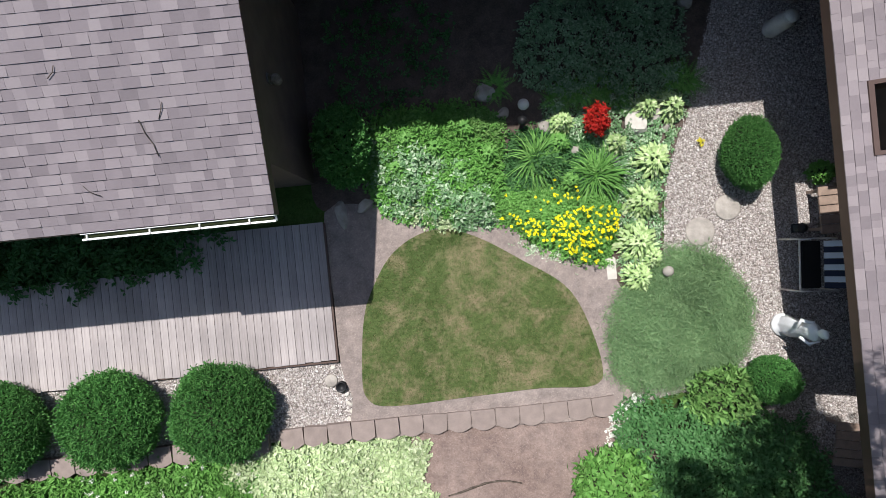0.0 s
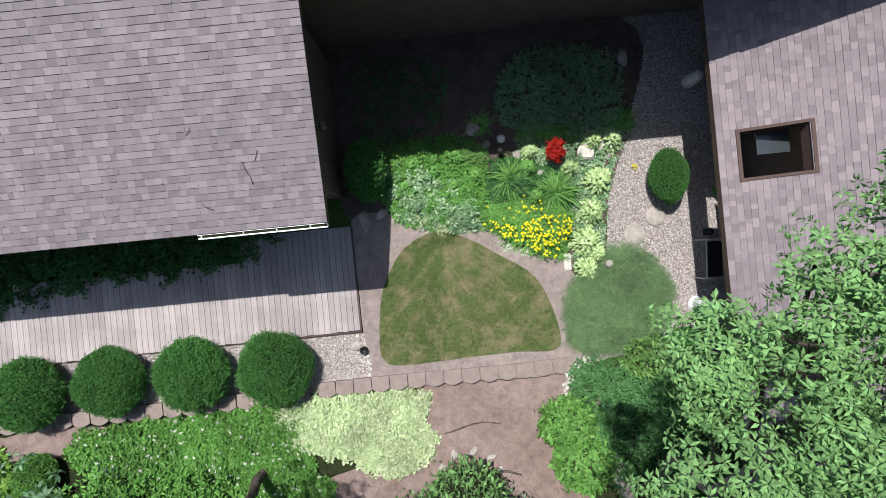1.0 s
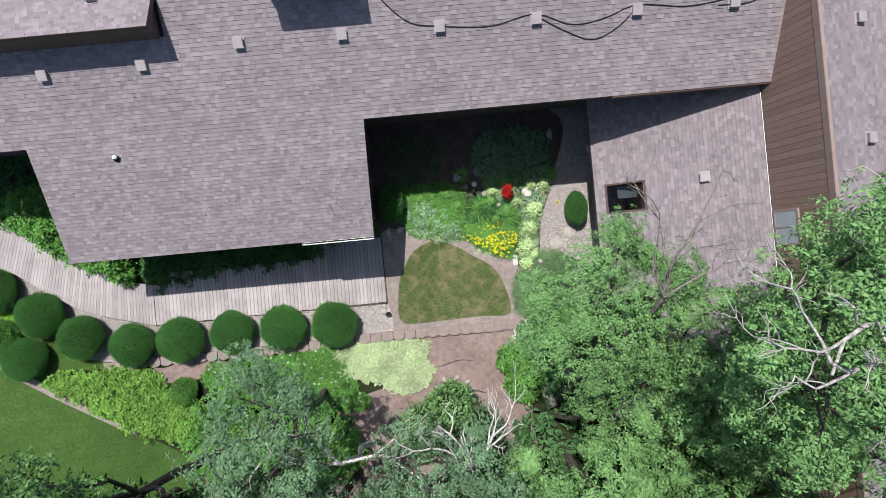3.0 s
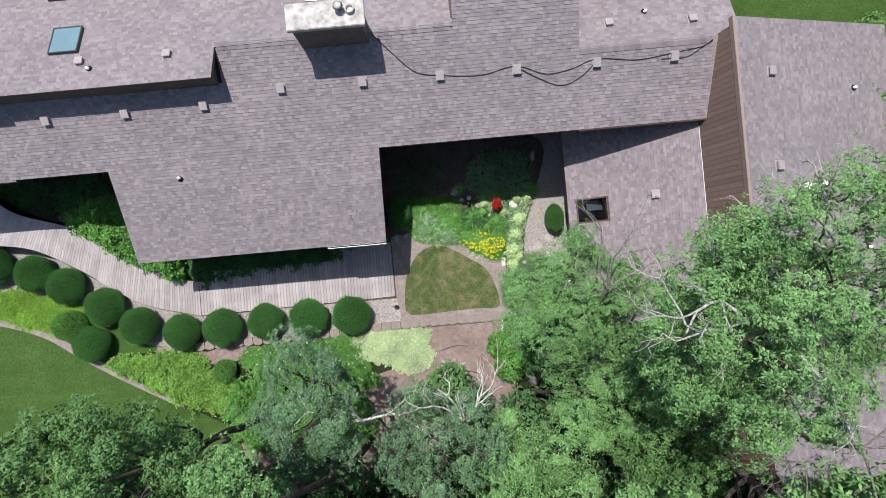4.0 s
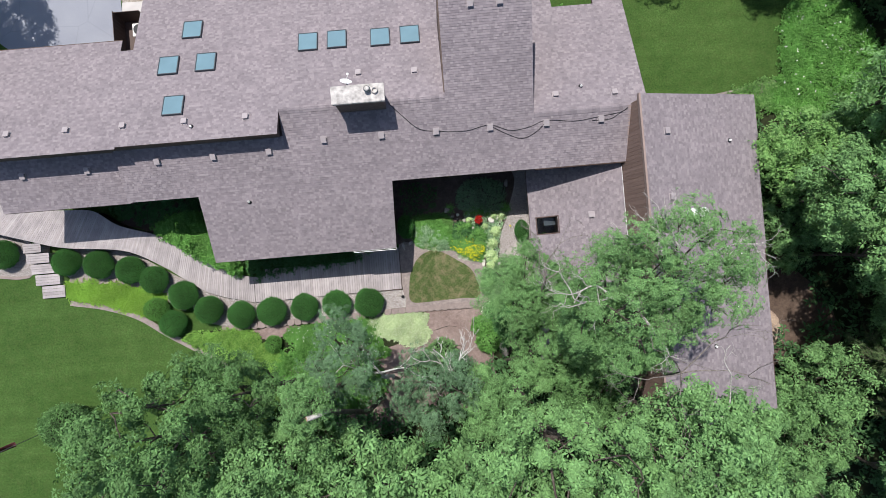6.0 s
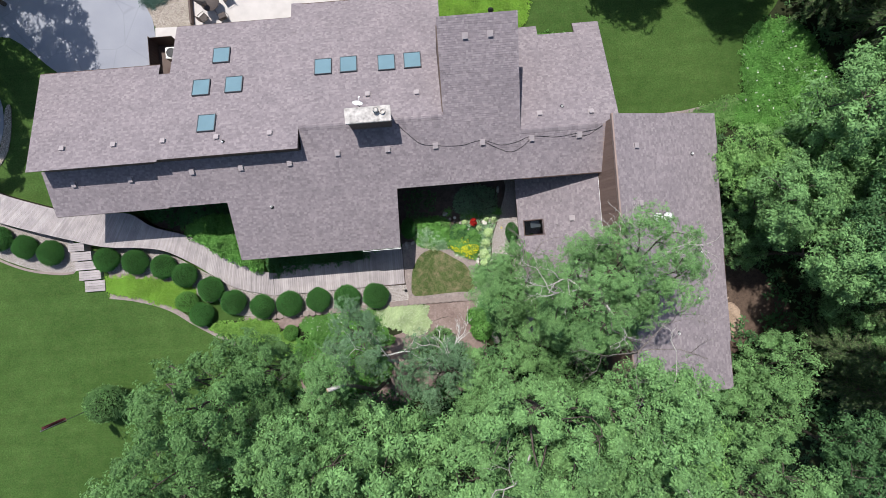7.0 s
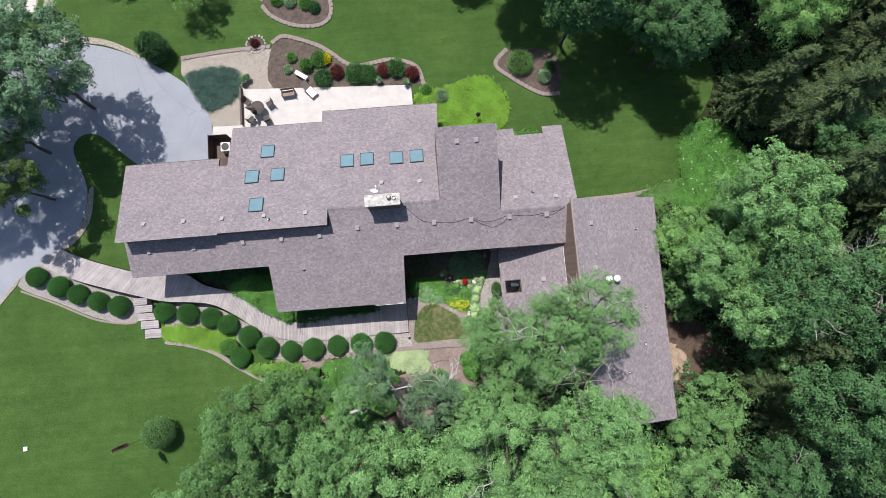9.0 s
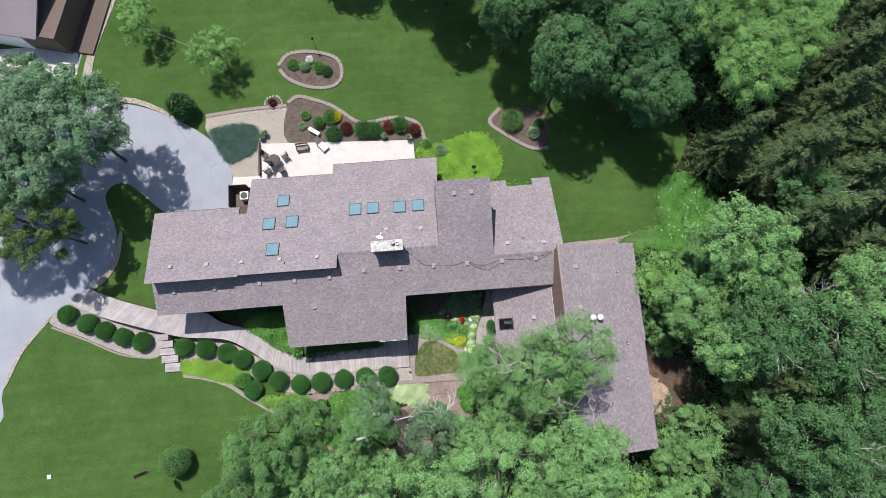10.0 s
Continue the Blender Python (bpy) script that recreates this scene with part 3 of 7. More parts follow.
def shingle_roof(house, name):
    rule, rects, up, start = SLOPES[name]
    rng = np.random.default_rng(len(name))
    roof = part(name, bmesh.new(), SHINGLE, house, "")
    bm = bmesh.new()
    for rect in rects:
        y0, y1, west, east = skew(rect)
        corners = ((west(y0), y0), (east(y0), y0), (east(y1), y1), (west(y1), y1))
        high = [bm.verts.new((x, y, rule(x, y) - 0.004)) for x, y in corners]
        low = [bm.verts.new((x, y, rule(x, y) - 0.17)) for x, y in corners]
        bm.faces.new(high), bm.faces.new(low[::-1])
        for k in range(4):
            j = (k + 1) % 4
            bm.faces.new((low[k], low[j], high[j], high[k]))
    bm.to_mesh(roof.data)
    bm.free()
    roof.data.materials.clear()
    roof.data.materials.append(TRIM)
    slope = abs(rule(1, 1) - rule(1 + up[0], 1 + up[1]))
    run = COURSE / math.sqrt(1 + slope * slope)
    along = (abs(up[1]), abs(up[0]))
    shapes = {}
    verts, faces = [], []
    for rect in rects:
        y0, y1, west, east = skew(rect)
        lo, hi = (y0, y1) if up[0] == 0 else (min(west(y0), west(y1)), max(east(y0), east(y1)))
        sign = up[0] + up[1]
        near, far = ((lo - start) / run, (hi - start) / run) if sign > 0 else ((start - hi) / run, (start - lo) / run)
        for k in range(int(math.ceil(near - 0.3)), int(math.ceil(far - 0.3))):
            v = start + sign * k * run
            u, u1 = (west(v), east(v)) if up[0] == 0 else (y0, y1)
            while u < u1 - 1e-6:
                width = float(rng.choice((0.1, 0.13, 0.15, 0.18, 0.21)))
                if u + width > u1 - 0.06:
                    width = u1 - u
                thick = float(rng.choice((0.009, 0.013, 0.017)))
                x, y = (u, v) if up[0] == 0 else (v, u)
                if up[0] != 0 and not west(u) - 0.05 < v < east(u) + 0.05:
                    u += width
                    continue
                if name == "roof_south" and near_eave(x, y) and u + width < u1 - 0.01:
                    key = (width, thick)
                    if key not in shapes:
                        sv, sf = shingle_shape(width - 0.001, run * 1.02, slope, thick)
                        shapes[key] = mesh_of("shingle", sv, sf, SHINGLE)
                    piece("shingle", shapes[key], roof, at=Matrix.Translation((x, y, rule(x, y))))
                else:
                    sv, sf = shingle_shape(width - 0.001, run * 1.02, slope, thick)
                    if up[0] == 0:
                        p = np.stack((x + sv[:, 0], y + sign * sv[:, 1], rule(x, y) + sv[:, 2]), 1)
                    else:
                        p = np.stack((x + sign * sv[:, 1], y + sv[:, 0], rule(x, y) + sv[:, 2]), 1)
                    base = 8 * len(verts)
                    verts.append(p)
                    flip = (sign < 0) == (up[0] == 0)
                    faces += [tuple(base + c for c in (q[::-1] if flip else q)) for q in sf]
                u += width
    tagged(piece("shingles", mesh_of("shingles", np.concatenate(verts), faces, SHINGLE), roof), "grey-brown asphalt shingles in courses", kind="stuff")
    return roof


def ridge_caps(house, x0, x1, y, z, fall):
    shape = mesh_of("ridge_cap", [(0, -0.17, -0.17 * fall + 0.03), (0, 0, 0.036), (0, 0.17, -0.17 * fall + 0.03), (0.2, -0.17, -0.17 * fall + 0.016), (0.2, 0, 0.022), (0.2, 0.17, -0.17 * fall + 0.016)], [(0, 3, 4, 1), (1, 4, 5, 2)], SHINGLE)
    for k in range(int((x1 - x0) / 0.2)):
        piece("ridge_cap", shape, house, at=Matrix.Translation((x0 + 0.2 * k, y, z)))


def roof_vent(house, x, y, rule, up):
    """A square sheet-metal vent with a hood that slopes with the roof."""
    bm = block(-0.17, 0.17, -0.19, 0.19, -0.01, 0.012)
    block(-0.12, 0.12, -0.13, 0.13, 0.0, 0.09, bm=bm)
    block(-0.145, 0.145, -0.16, 0.16, 0.09, 0.135, 0.012, bm=bm)
    ob = part("roof_vent", bm, VENT, house)
    slope = math.degrees(math.atan2(rule(x + up[0], y + up[1]) - rule(x, y), 1))
    tilt = Euler((radians(slope) * up[1], -radians(slope) * up[0], 0))
    ob.matrix_basis = Matrix.LocRotScale((x, y, rule(x, y) + 0.01), tilt, None)


def vent_pipe(house, x, y, rule, r=0.055, h=0.16, cap=False):
    pipe = part("vent_pipe", lathe(((r, -0.05), (r, h), (r * 0.72, h), (r * 0.72, h - 0.1)), 16), WHITE, house, "white plastic vent pipe", True)
    part("flashing_collar", lathe(((r * 2.3, -0.04), (r * 2.2, 0.015), (r * 1.3, 0.04), (r * 1.15, 0.07)), 16), METAL_DARK, pipe, "dark rubber collar", True)
    pipe.matrix_basis = Matrix.Translation((x, y, rule(x, y)))
    if cap:
        part("vent_cap", lathe(((r * 1.2, h + 0.02), (r * 2.0, h + 0.04), (r * 2.0, h + 0.12), (r * 0.6, h + 0.2)), 16), WHITE, pipe, "round white metal cowl", True)


def skylight(house, x, y):
    """A raised skylight on the north slope."""
    s = child(new("skylight"), house)
    s.matrix_basis = Matrix.LocRotScale((x, y, north_west(x, y)), Euler((math.atan(-0.40), 0, 0)), None)
    bm = bmesh.new()
    for x0, x1, y0, y1 in ((-0.53, 0.53, -0.6, -0.555), (-0.53, 0.53, 0.555, 0.6), (-0.53, -0.485, -0.555, 0.555), (0.485, 0.53, -0.555, 0.555)):
        block(x0, x1, y0, y1, -0.05, 0.13, 0.008, bm)
    part("frame", bm, SKY_FRAME, s, "dark grey metal skylight frame")
    part("pane", block(-0.485, 0.485, -0.555, 0.555, 0.08, 0.105), GLASS_BLUE, s, "opaque pane coloured blue-green like reflected sky")


def build_house():
    house = thing("house", "long low house with brown siding and grey-brown shingle roofs", "house")
    under = 0.2

    def below(rule):
        return lambda x, y: rule(x, y) - under

    walls = (
        (-11.95, -2.3, 1.35, 4.6, below(south)), (-16.1, 10.6, 5.1, 6.4, below(south)), (-22.5, -16.1, 5.1, 6.4, below(south_west)),
        (-22.6, -15.85, 6.75, 12.4, below(north_west)), (-15.3, -7.4, 6.75, 15.8, below(north_west)), (-7.4, 1.25, 8.1, 16.8, below(north_west)), (-15.85, -15.3, 6.75, 12.4, below(north_west)), (-7.4, 1.25, 6.4, 8.1, lambda x, y: min(south(x, y), north_west(x, y)) - under),
        (1.25, 5.8, 6.4, 12.7, below(south)), (5.8, 11.3, 7.0, 13.2, below(north_east)), (5.8, 10.6, 6.4, 7.0, lambda x, y: min(south(x, y), north_east(x, y)) - under),
        (7.6, 10.65, -6.2, 5.1, below(porch)),
    )
    for x0, x1, y0, y1, top in walls:
        part("wall", block(x0, x1, y0, y1, -0.1, top), WALL, house)
    part("wall", block(11.2, 17.5, -9.4, 6.95, -0.1, below(wing)), WALL, house)
    # leaning face of brown vertical boards above the porch roof
    face = part("boarded_wall", bmesh.new(), SIDING, house, "brown vertical board siding")
    bm = bmesh.new()
    v = [bm.verts.new(p) for p in ((10.68, -9.4, 4.0), (11.2, -9.4, 4.0), (11.2, -9.4, 6.3), (11.08, -9.4, 6.3), (10.68, 7.0, 4.0), (11.2, 7.0, 4.0), (11.2, 7.0, 6.3), (11.08, 7.0, 6.3))]
    for q in ((0, 1, 2, 3), (7, 6, 5, 4), (0, 4, 5, 1), (1, 5, 6, 2), (2, 6, 7, 3), (3, 7, 4, 0)):
        bm.faces.new([v[k] for k in q])
    bm.to_mesh(face.data)
    bm.free()
    face.data.materials.append(SIDING)
    board = mesh_of("board", [(-0.022, 0.004, 0), (-0.022, 0.196, 0), (0.378, 0.196, 2.28), (0.378, 0.004, 2.28), (0, 0, 0), (0, 0.2, 0), (0.4, 0.2, 2.28), (0.4, 0, 2.28)], [(0, 3, 2, 1), (0, 4, 7, 3), (1, 2, 6, 5), (3, 7, 6, 2)], SIDING)
    for k in range(81):
        piece("board", board, face, at=Matrix.Translation((10.68, -9.3 + 0.2 * k, 4.02)))
    part("fascia", block(11.04, 11.14, -9.85, 7.27, 6.26, 6.52, 0.01), TRIM_PALE, house, "weathered brown fascia board")
    bm = bmesh.new()
    tube(((10.86, 4.08, south(0, 4.08) - 0.06), (10.86, 6.9, south(0, 6.9) - 0.06)), (0.09, 0.09), 4, bm)
    part("rake_board", bm, TRIM_PALE, house, "weathered brown rake board")
    part("flashing", tube(((10.66, -6.6, porch(10.66, 0) + 0.03), (10.66, 3.95, porch(10.66, 0) + 0.03)), (0.012, 0.012), 4), WHITE, house, "pale metal flashing along the wall")
    for name in SLOPES:
        shingle_roof(house, name)
    ridge_caps(house, -7.2, 1.25, 8.0, 6.1, 0.38)
    ridge_caps(house, 5.9, 10.8, 6.858, 5.677, 0.38)
    # window in the boarded wall
    win = child(new("window"), house)
    win.matrix_basis = pose(10.79, -0.37, 4.8, 0, 10, 0)
    bm = bmesh.new()
    for y0, y1, z0, z1 in ((-0.55, -0.49, -0.46, 0.46), (0.49, 0.55, -0.46, 0.46), (-0.49, 0.49, -0.46, -0.4), (-0.49, 0.49, 0.4, 0.46), (-0.02, 0.02, -0.4, 0.4)):
        block(-0.06, 0.06, y0, y1, z0, z1, bm=bm)
    part("window_frame", bm, TRIM_PALE, win, "brown window frame")
    part("pane", block(-0.045, -0.03, -0.49, 0.49, -0.4, 0.4), PALE_PANE, win, "grey reflecting pane")
    # opening in the porch roof with a timber curb
    for low, high in ((0.62, 1.66), (-3.34, -2.3)):
        bm = bmesh.new()
        for x0, x1, y0, y1 in ((6.06, 6.12, low, high), (7.24, 7.3, low, high), (6.12, 7.24, low, low + 0.06), (6.12, 7.24, high - 0.06, high)):
            block(x0, x1, y0, y1, porch(x0, 0) - 0.3, lambda x, y: porch(x, y) + 0.03, bm=bm)
        part("roof_opening_curb", bm, CURB, house, "reddish timber curb round a roof opening")
    part("opening_pane", block(6.55, 7.22, 1.14, 1.58, 2.3, 2.315), GLASS, house, "tilted glass below the opening")
    # chimney
    chimney = part("chimney", block(-4.12, -1.75, 7.66, 8.38, 5.2, 7.5), CHIMNEY, house, "wide dark brick chimney")
    bm = block(-4.23, -1.64, 7.57, 8.46, 7.5, 7.7, 0.02)
    part("chimney_cap", bm, CAP, chimney, "stained whitish concrete cap")
    part("flue", lathe(((0.16, 7.7), (0.16, 7.82), (0.12, 7.82), (0.12, 7.72)), 14, at=(-2.1, 8.1, 0)), CAP, chimney, "metal flue collar", True)
    part("flue", lathe(((0.1, 7.7), (0.1, 7.9), (0.17, 7.9), (0.05, 7.97)), 12, at=(-2.45, 8.15, 0)), CAP, chimney, "", True)
    for x, y in ((-17.87, 5.98), (-21.3, 5.96), (-13.97, 6.08), (-11.03, 6.08), (-8.1, 6.12), (-5.17, 6.46), (-2.15, 6.44), (0.71, 6.41), (3.54, 6.39), (6.49, 6.38), (9.36, 6.36), (2.85, 11.99), (4.28, 12.0)):
        roof_vent(house, x, y, south_west if x < -16.1 else south, (0, 1))
    for x, y in ((-21.08, 7.88), (-18.07, 7.85), (-15.18, 7.84), (-12.03, 7.8), (-8.91, 7.78), (-3.11, 9.84), (-0.17, 9.69)):
        roof_vent(house, x, y, north_west, (0, -1))
    for x, y in ((7.15, 7.87), (10.24, 7.72)):
        roof_vent(house, x, y, north_east, (0, -1))
    for x, y in ((12.47, 5.32), (12.44, 1.93), (9.4, -5.0)):
        roof_vent(house, x, y, wing if x > 11 else porch, (-1, 0) if x > 11 else (1, 0))
    roof_vent(house, 9.0, 1.5, porch, (1, 0))
    vent_pipe(house, -9.66, 3.68, south)
    vent_pipe(house, -11.65, 7.48, north_west)
    vent_pipe(house, 8.57, 8.25, north_east)
    for x, y in ((16.29, 4.75), (16.31, -1.3), (15.87, -4.06), (14.27, -5.99)):
        vent_pipe(house, x, y, wing)
    for x in (13.37, 14.03):
        vent_pipe(house, x, 1.0, wing, 0.13, 0.35, True)
    for x, y in ((-12.24, 13.51), (-13.28, 11.26), (-11.28, 11.29), (-12.71, 8.77), (-5.81, 12.05), (-4.24, 12.07), (-1.89, 11.98), (-0.28, 11.99)):
        skylight(house, x, y)
    # white gutter on the eave above the deck
    gutter = child(new("gutter"), house)
    prof = ((0, -0.02), (0, -0.12), (-0.07, -0.13), (-0.085, -0.05), (-0.06, -0.05), (-0.055, -0.115), (-0.01, -0.105), (-0.01, -0.02))
    bm = bmesh.new()
    ends = [[bm.verts.new((x, 0.56 + a, 3.36 + b)) for a, b in prof] for x in (-4.46, -2.05)]
    for k in range(len(prof)):
        j = (k + 1) % len(prof)
        bm.faces.new((ends[0][k], ends[0][j], ends[1][j], ends[1][k]))
    bm.faces.new(ends[0][::-1]), bm.faces.new(ends[1])
    part("trough", bm, WHITE, gutter, "white metal gutter")
    for x in (-4.4, -3.62, -3.0, -2.38):
        part("bracket", block(x, x + 0.02, 0.478, 0.555, 3.3, 3.322), CAN, gutter)
    # dark block fills the trough and leaves the white rim free
    part("gutter_debris", block(-4.44, -2.07, 0.503, 0.548, 3.26, 3.306, 0.01), LITTER, gutter, "dark filling along the gutter")
    return house


SKY_FRAME = plain("dark_grey_cladding", (0.075, 0.085, 0.095), 0.5)
VENT = plain("tan_sheet_metal", (0.33, 0.29, 0.295), 0.6)
CAP = plain("stained_concrete_cap", (0.44, 0.41, 0.385), 0.9, vary=0.55, scale=3.5)
CURB = plain("reddish_timber", (0.085, 0.055, 0.048), 0.8)
PALE_PANE = pane_material("grey_pane", (0.3, 0.34, 0.37))


# ---- deck and edging ----
def prism(corners, z0, z1, bm=None):
    bm = bm or bmesh.new()
    low = [bm.verts.new((*c, z0)) for c in corners]
    high = [bm.verts.new((*c, z1)) for c in corners]
    n = len(corners)
    bm.faces.new(low[::-1]), bm.faces.new(high)
    for k in range(n):
        bm.faces.new((low[k], low[(k + 1) % n], high[(k + 1) % n], high[k]))
    return bm


def along_line(points, count):
    """Points at even steps along a smooth open line."""
    p = np.array(points, dtype=float)
    p = np.vstack((2 * p[0] - p[1], p, 2 * p[-1] - p[-2]))
    fine = []
    for a, b, c, d in zip(p, p[1:], p[2:], p[3:]):
        for s in np.linspace(0, 1, 24, endpoint=False):
            fine.append(0.5 * ((2 * b) + (c - a) * s + (2 * a - 5 * b + 4 * c - d) * s * s + (3 * b - a - 3 * c + d) * s ** 3))
    fine = np.array(fine + [p[-2]])
    run = np.concatenate(([0], np.cumsum(np.linalg.norm(np.diff(fine, axis=0), axis=1))))
    at = np.linspace(0, run[-1], count)
    return np.stack((np.interp(at, run, fine[:, 0]), np.interp(at, run, fine[:, 1])), 1)


def build_deck():
    deck = thing("deck_walkway", "weathered grey timber deck walkway along the house", "deck")
    rng = np.random.default_rng(5)
    straight = {}
    x = -2.2
    while x > -11.2:
        y1 = 0.62 if x > -4.9 else (0.0 if x > -10.6 else -0.45)
        y0 = round(-1.94 + 0.01 * (x + 2.2), 2) + float(rng.choice((-0.006, 0.0, 0.006)))
        key = (round(y1 - y0, 3))
        if key not in straight:
            straight[key] = mesh_of("deck_board", [(-0.141, 0, 0.115), (0, 0, 0.115), (0, key, 0.115), (-0.141, key, 0.115), (-0.139, 0.004, 0.15), (-0.002, 0.004, 0.15), (-0.002, key, 0.15), (-0.139, key, 0.15)], [(0, 1, 5, 4), (1, 2, 6, 5), (2, 3, 7, 6), (3, 0, 4, 7), (4, 5, 6, 7)], DECK)
        piece("deck_board", straight[key], deck, at=Matrix.Translation((x, y0, 0)))
        x -= 0.145
    inner = along_line(((-11.35, -2.04), (-13.9, -1.3), (-15.5, -0.3), (-16.9, 0.7), (-19.2, 1.85), (-22.9, 2.35), (-25.2, 3.0), (-29.3, 4.35), (-31.7, 5.35), (-33.5, 6.45)), 190)
    outer = along_line(((-11.35, -0.45), (-12.8, 0.0), (-15.2, 1.35), (-17.0, 2.6), (-19.4, 3.45), (-21.0, 4.5), (-23.0, 4.7), (-25.0, 4.95), (-28.6, 6.15), (-30.6, 7.0), (-31.7, 7.6)), 190)

    def lifted(x, y):
        """The deck climbs gently towards the entry and falls again to the drive."""
        up = max(0.0, min(1.0, (-13.0 - x) / 5.5, (x + 33.5) / 6.5))
        z = 0.15 + 0.75 * up * up * (3 - 2 * up)
        near = 1 - (z - 0.15) / 38.0
        return (0.6 + (x - 0.6) * near, y * near, z)

    for k in range(189):
        a, b, c, d = inner[k], inner[k + 1], outer[k + 1], outer[k]
        a, b = a + (b - a) * 0.03, b - (b - a) * 0.03
        d, c = d + (c - d) * 0.03, c - (c - d) * 0.03
        top = [lifted(*q) for q in (a, b, c, d)]
        bm = prism([q[:2] for q in top], 0.0, 0.035)
        bm.verts.ensure_lookup_table()
        for i, q in enumerate(top):
            bm.verts[i].co.z, bm.verts[i + 4].co.z = q[2] - 0.035, q[2]
        part("deck_board", bm, DECK, deck)
    for line, label in ((inner, "dark rim joist in shade"), (outer, "")):
        pts = [lifted(*q) for q in line[::9]]
        bm = bmesh.new()
        lows = [(bm.verts.new((x, y, 0.0)), bm.verts.new((x, y, z - 0.04))) for x, y, z in pts]
        for (p, q), (r, t) in zip(lows, lows[1:]):
            bm.faces.new((p, r, t, q))
        bmesh.ops.solidify(bm, geom=bm.faces[:], thickness=0.04)
        part("deck_rim", bm, TRIM, deck, label)
    part("deck_rim", block(-11.4, -2.19, -1.99, -1.955, 0.02, 0.11), TRIM, deck, "dark rim joist in shade")
    part("deck_rim", block(-2.195, -2.165, -1.98, 0.6, 0.02, 0.14), TRIM, deck)
    part("deck_joist", block(-11.4, -2.25, -1.2, -1.1, 0.0, 0.11), TRIM, deck)
    steps = thing("garden_steps", "five short timber steps from the deck down to the lawn", "steps")
    for k, (x0, x1, y0, y1) in enumerate(((-25.05, -23.95, 2.18, 2.75), (-25.0, -23.6, 1.52, 2.13), (-24.85, -23.45, 0.86, 1.46), (-24.75, -23.25, 0.14, 0.8), (-24.5, -23.1, -0.68, 0.08))):
        for j in range(4):
            w = (y1 - y0) / 4
            part("plank", block(x0, x1, y0 + j * w, y0 + (j + 1) * w - 0.012, 0.0, 0.76 - 0.15 * k), DECK, steps)


def scallop(width=0.43, depth=0.3):
    """An edging block with a rounded front, its length along x."""
    n = 9
    front = [(-width / 2 + width * i / (n - 1), -0.08 * math.sin(math.pi * i / (n - 1)) - depth * 0.5) for i in range(n)]
    bm = prism([(width / 2, depth * 0.5), (-width / 2, depth * 0.5)] + front, -0.05, 0.1)
    me = bpy.data.meshes.new("edging_block")
    bm.to_mesh(me)
    bm.free()
    me.materials.append(EDGING)
    return me


def edging(points, spacing, label, wide=0.42, z=0.0):
    row = thing("garden_edging", label, "edging")
    length = sum(math.dist(a, b) for a, b in zip(points, points[1:]))
    count = int(length / spacing)
    at = along_line(points, count + 1)
    shape = scallop(wide + 0.006)
    rng = np.random.default_rng(count)
    for a, b in zip(at, at[1:]):
        turn = math.degrees(math.atan2(b[1] - a[1], b[0] - a[0])) + rng.normal(0, 1.5)
        mid = (a + b) / 2
        piece("edging_block", shape, row, at=pose(mid[0], mid[1], z + rng.normal(0, 0.008), rng.normal(0, 1), 0, turn))


def border(points, width, label, material=None):
    """A low strip of even width along a smooth line."""
    line = along_line(points, 40)
    way = unit(np.gradient(line, axis=0))
    side = np.column_stack((-way[:, 1], way[:, 0])) * width / 2
    ring = np.vstack((line + side, (line - side)[::-1]))
    sheet("border", ring, 0.05, material or PATHWAY, label, "border", steps=1)


def build_edging():
    edging(((-3.4, -3.3), (-1.5, -3.26), (1.0, -3.28), (2.85, -3.25)), 0.435, "row of scalloped brown concrete edging blocks", z=0.035)
    edging(((-13.6, -3.5), (-11.5, -3.45), (-7.0, -3.4), (-3.6, -3.35)), 0.435, "row of scalloped brown concrete edging blocks", z=0.035)
    border(((-22.9, -1.1), (-20.8, -1.55), (-18.8, -2.3), (-17.2, -3.4), (-16.2, -4.05), (-15.0, -4.78), (-13.3, -5.75), (-12.5, -6.2)), 0.34, "curved concrete border between lawn and planting")
    edging(((-22.8, 0.35), (-19.8, 0.0), (-17.9, -0.55)), 0.4, "low edging behind the lime groundcover", 0.38)
    border(((-35.1, 4.2), (-32.0, 2.85), (-28.8, 1.3), (-26.4, 0.75), (-25.3, 0.75)), 0.16, "narrow stone border between lawn and gravel", EDGING)
    edging(((-12.7, 24.9), (-11.5, 25.5), (-8.7, 24.45), (-7.4, 23.6), (-5.4, 22.2), (-2.0, 22.5), (0.2, 21.7), (0.8, 19.9)), 0.42, "curved brick edging of the flower bed", 0.4)
    edging(((-13.4, 28.6), (-12.5, 27.45), (-10.3, 26.4), (-8.0, 26.4), (-7.15, 27.6), (-7.7, 29.4), (-10.3, 30.3), (-12.5, 30.15), (-13.5, 29.0)), 0.42, "oval brick edging round a lawn bed", 0.4)
    edging(((12.9, 18.1), (11.2, 18.2), (8.8, 19.8), (7.3, 21.3), (8.5, 22.7)), 0.42, "pale stone edging of an island bed", 0.4)
    edging(((-20.9, 24.1), (-16.5, 24.5), (-12.8, 24.6)), 0.42, "brick edging of the gravel pad", 0.4)


# ---- plants ----
def bend(a, b, rng, sag=0.12, steps=5):
    """A crooked line from a to b."""
    a, b = np.array(a, dtype=float), np.array(b, dtype=float)
    s = np.linspace(0, 1, steps)[:, None]
    off = rng.normal(0, 1, 3) * np.linalg.norm(b - a) * sag
    return a + (b - a) * s + off * np.sin(math.pi * s) + rng.normal(0, 0.02, (steps, 3)) * np.linalg.norm(b - a) * np.sin(math.pi * s)


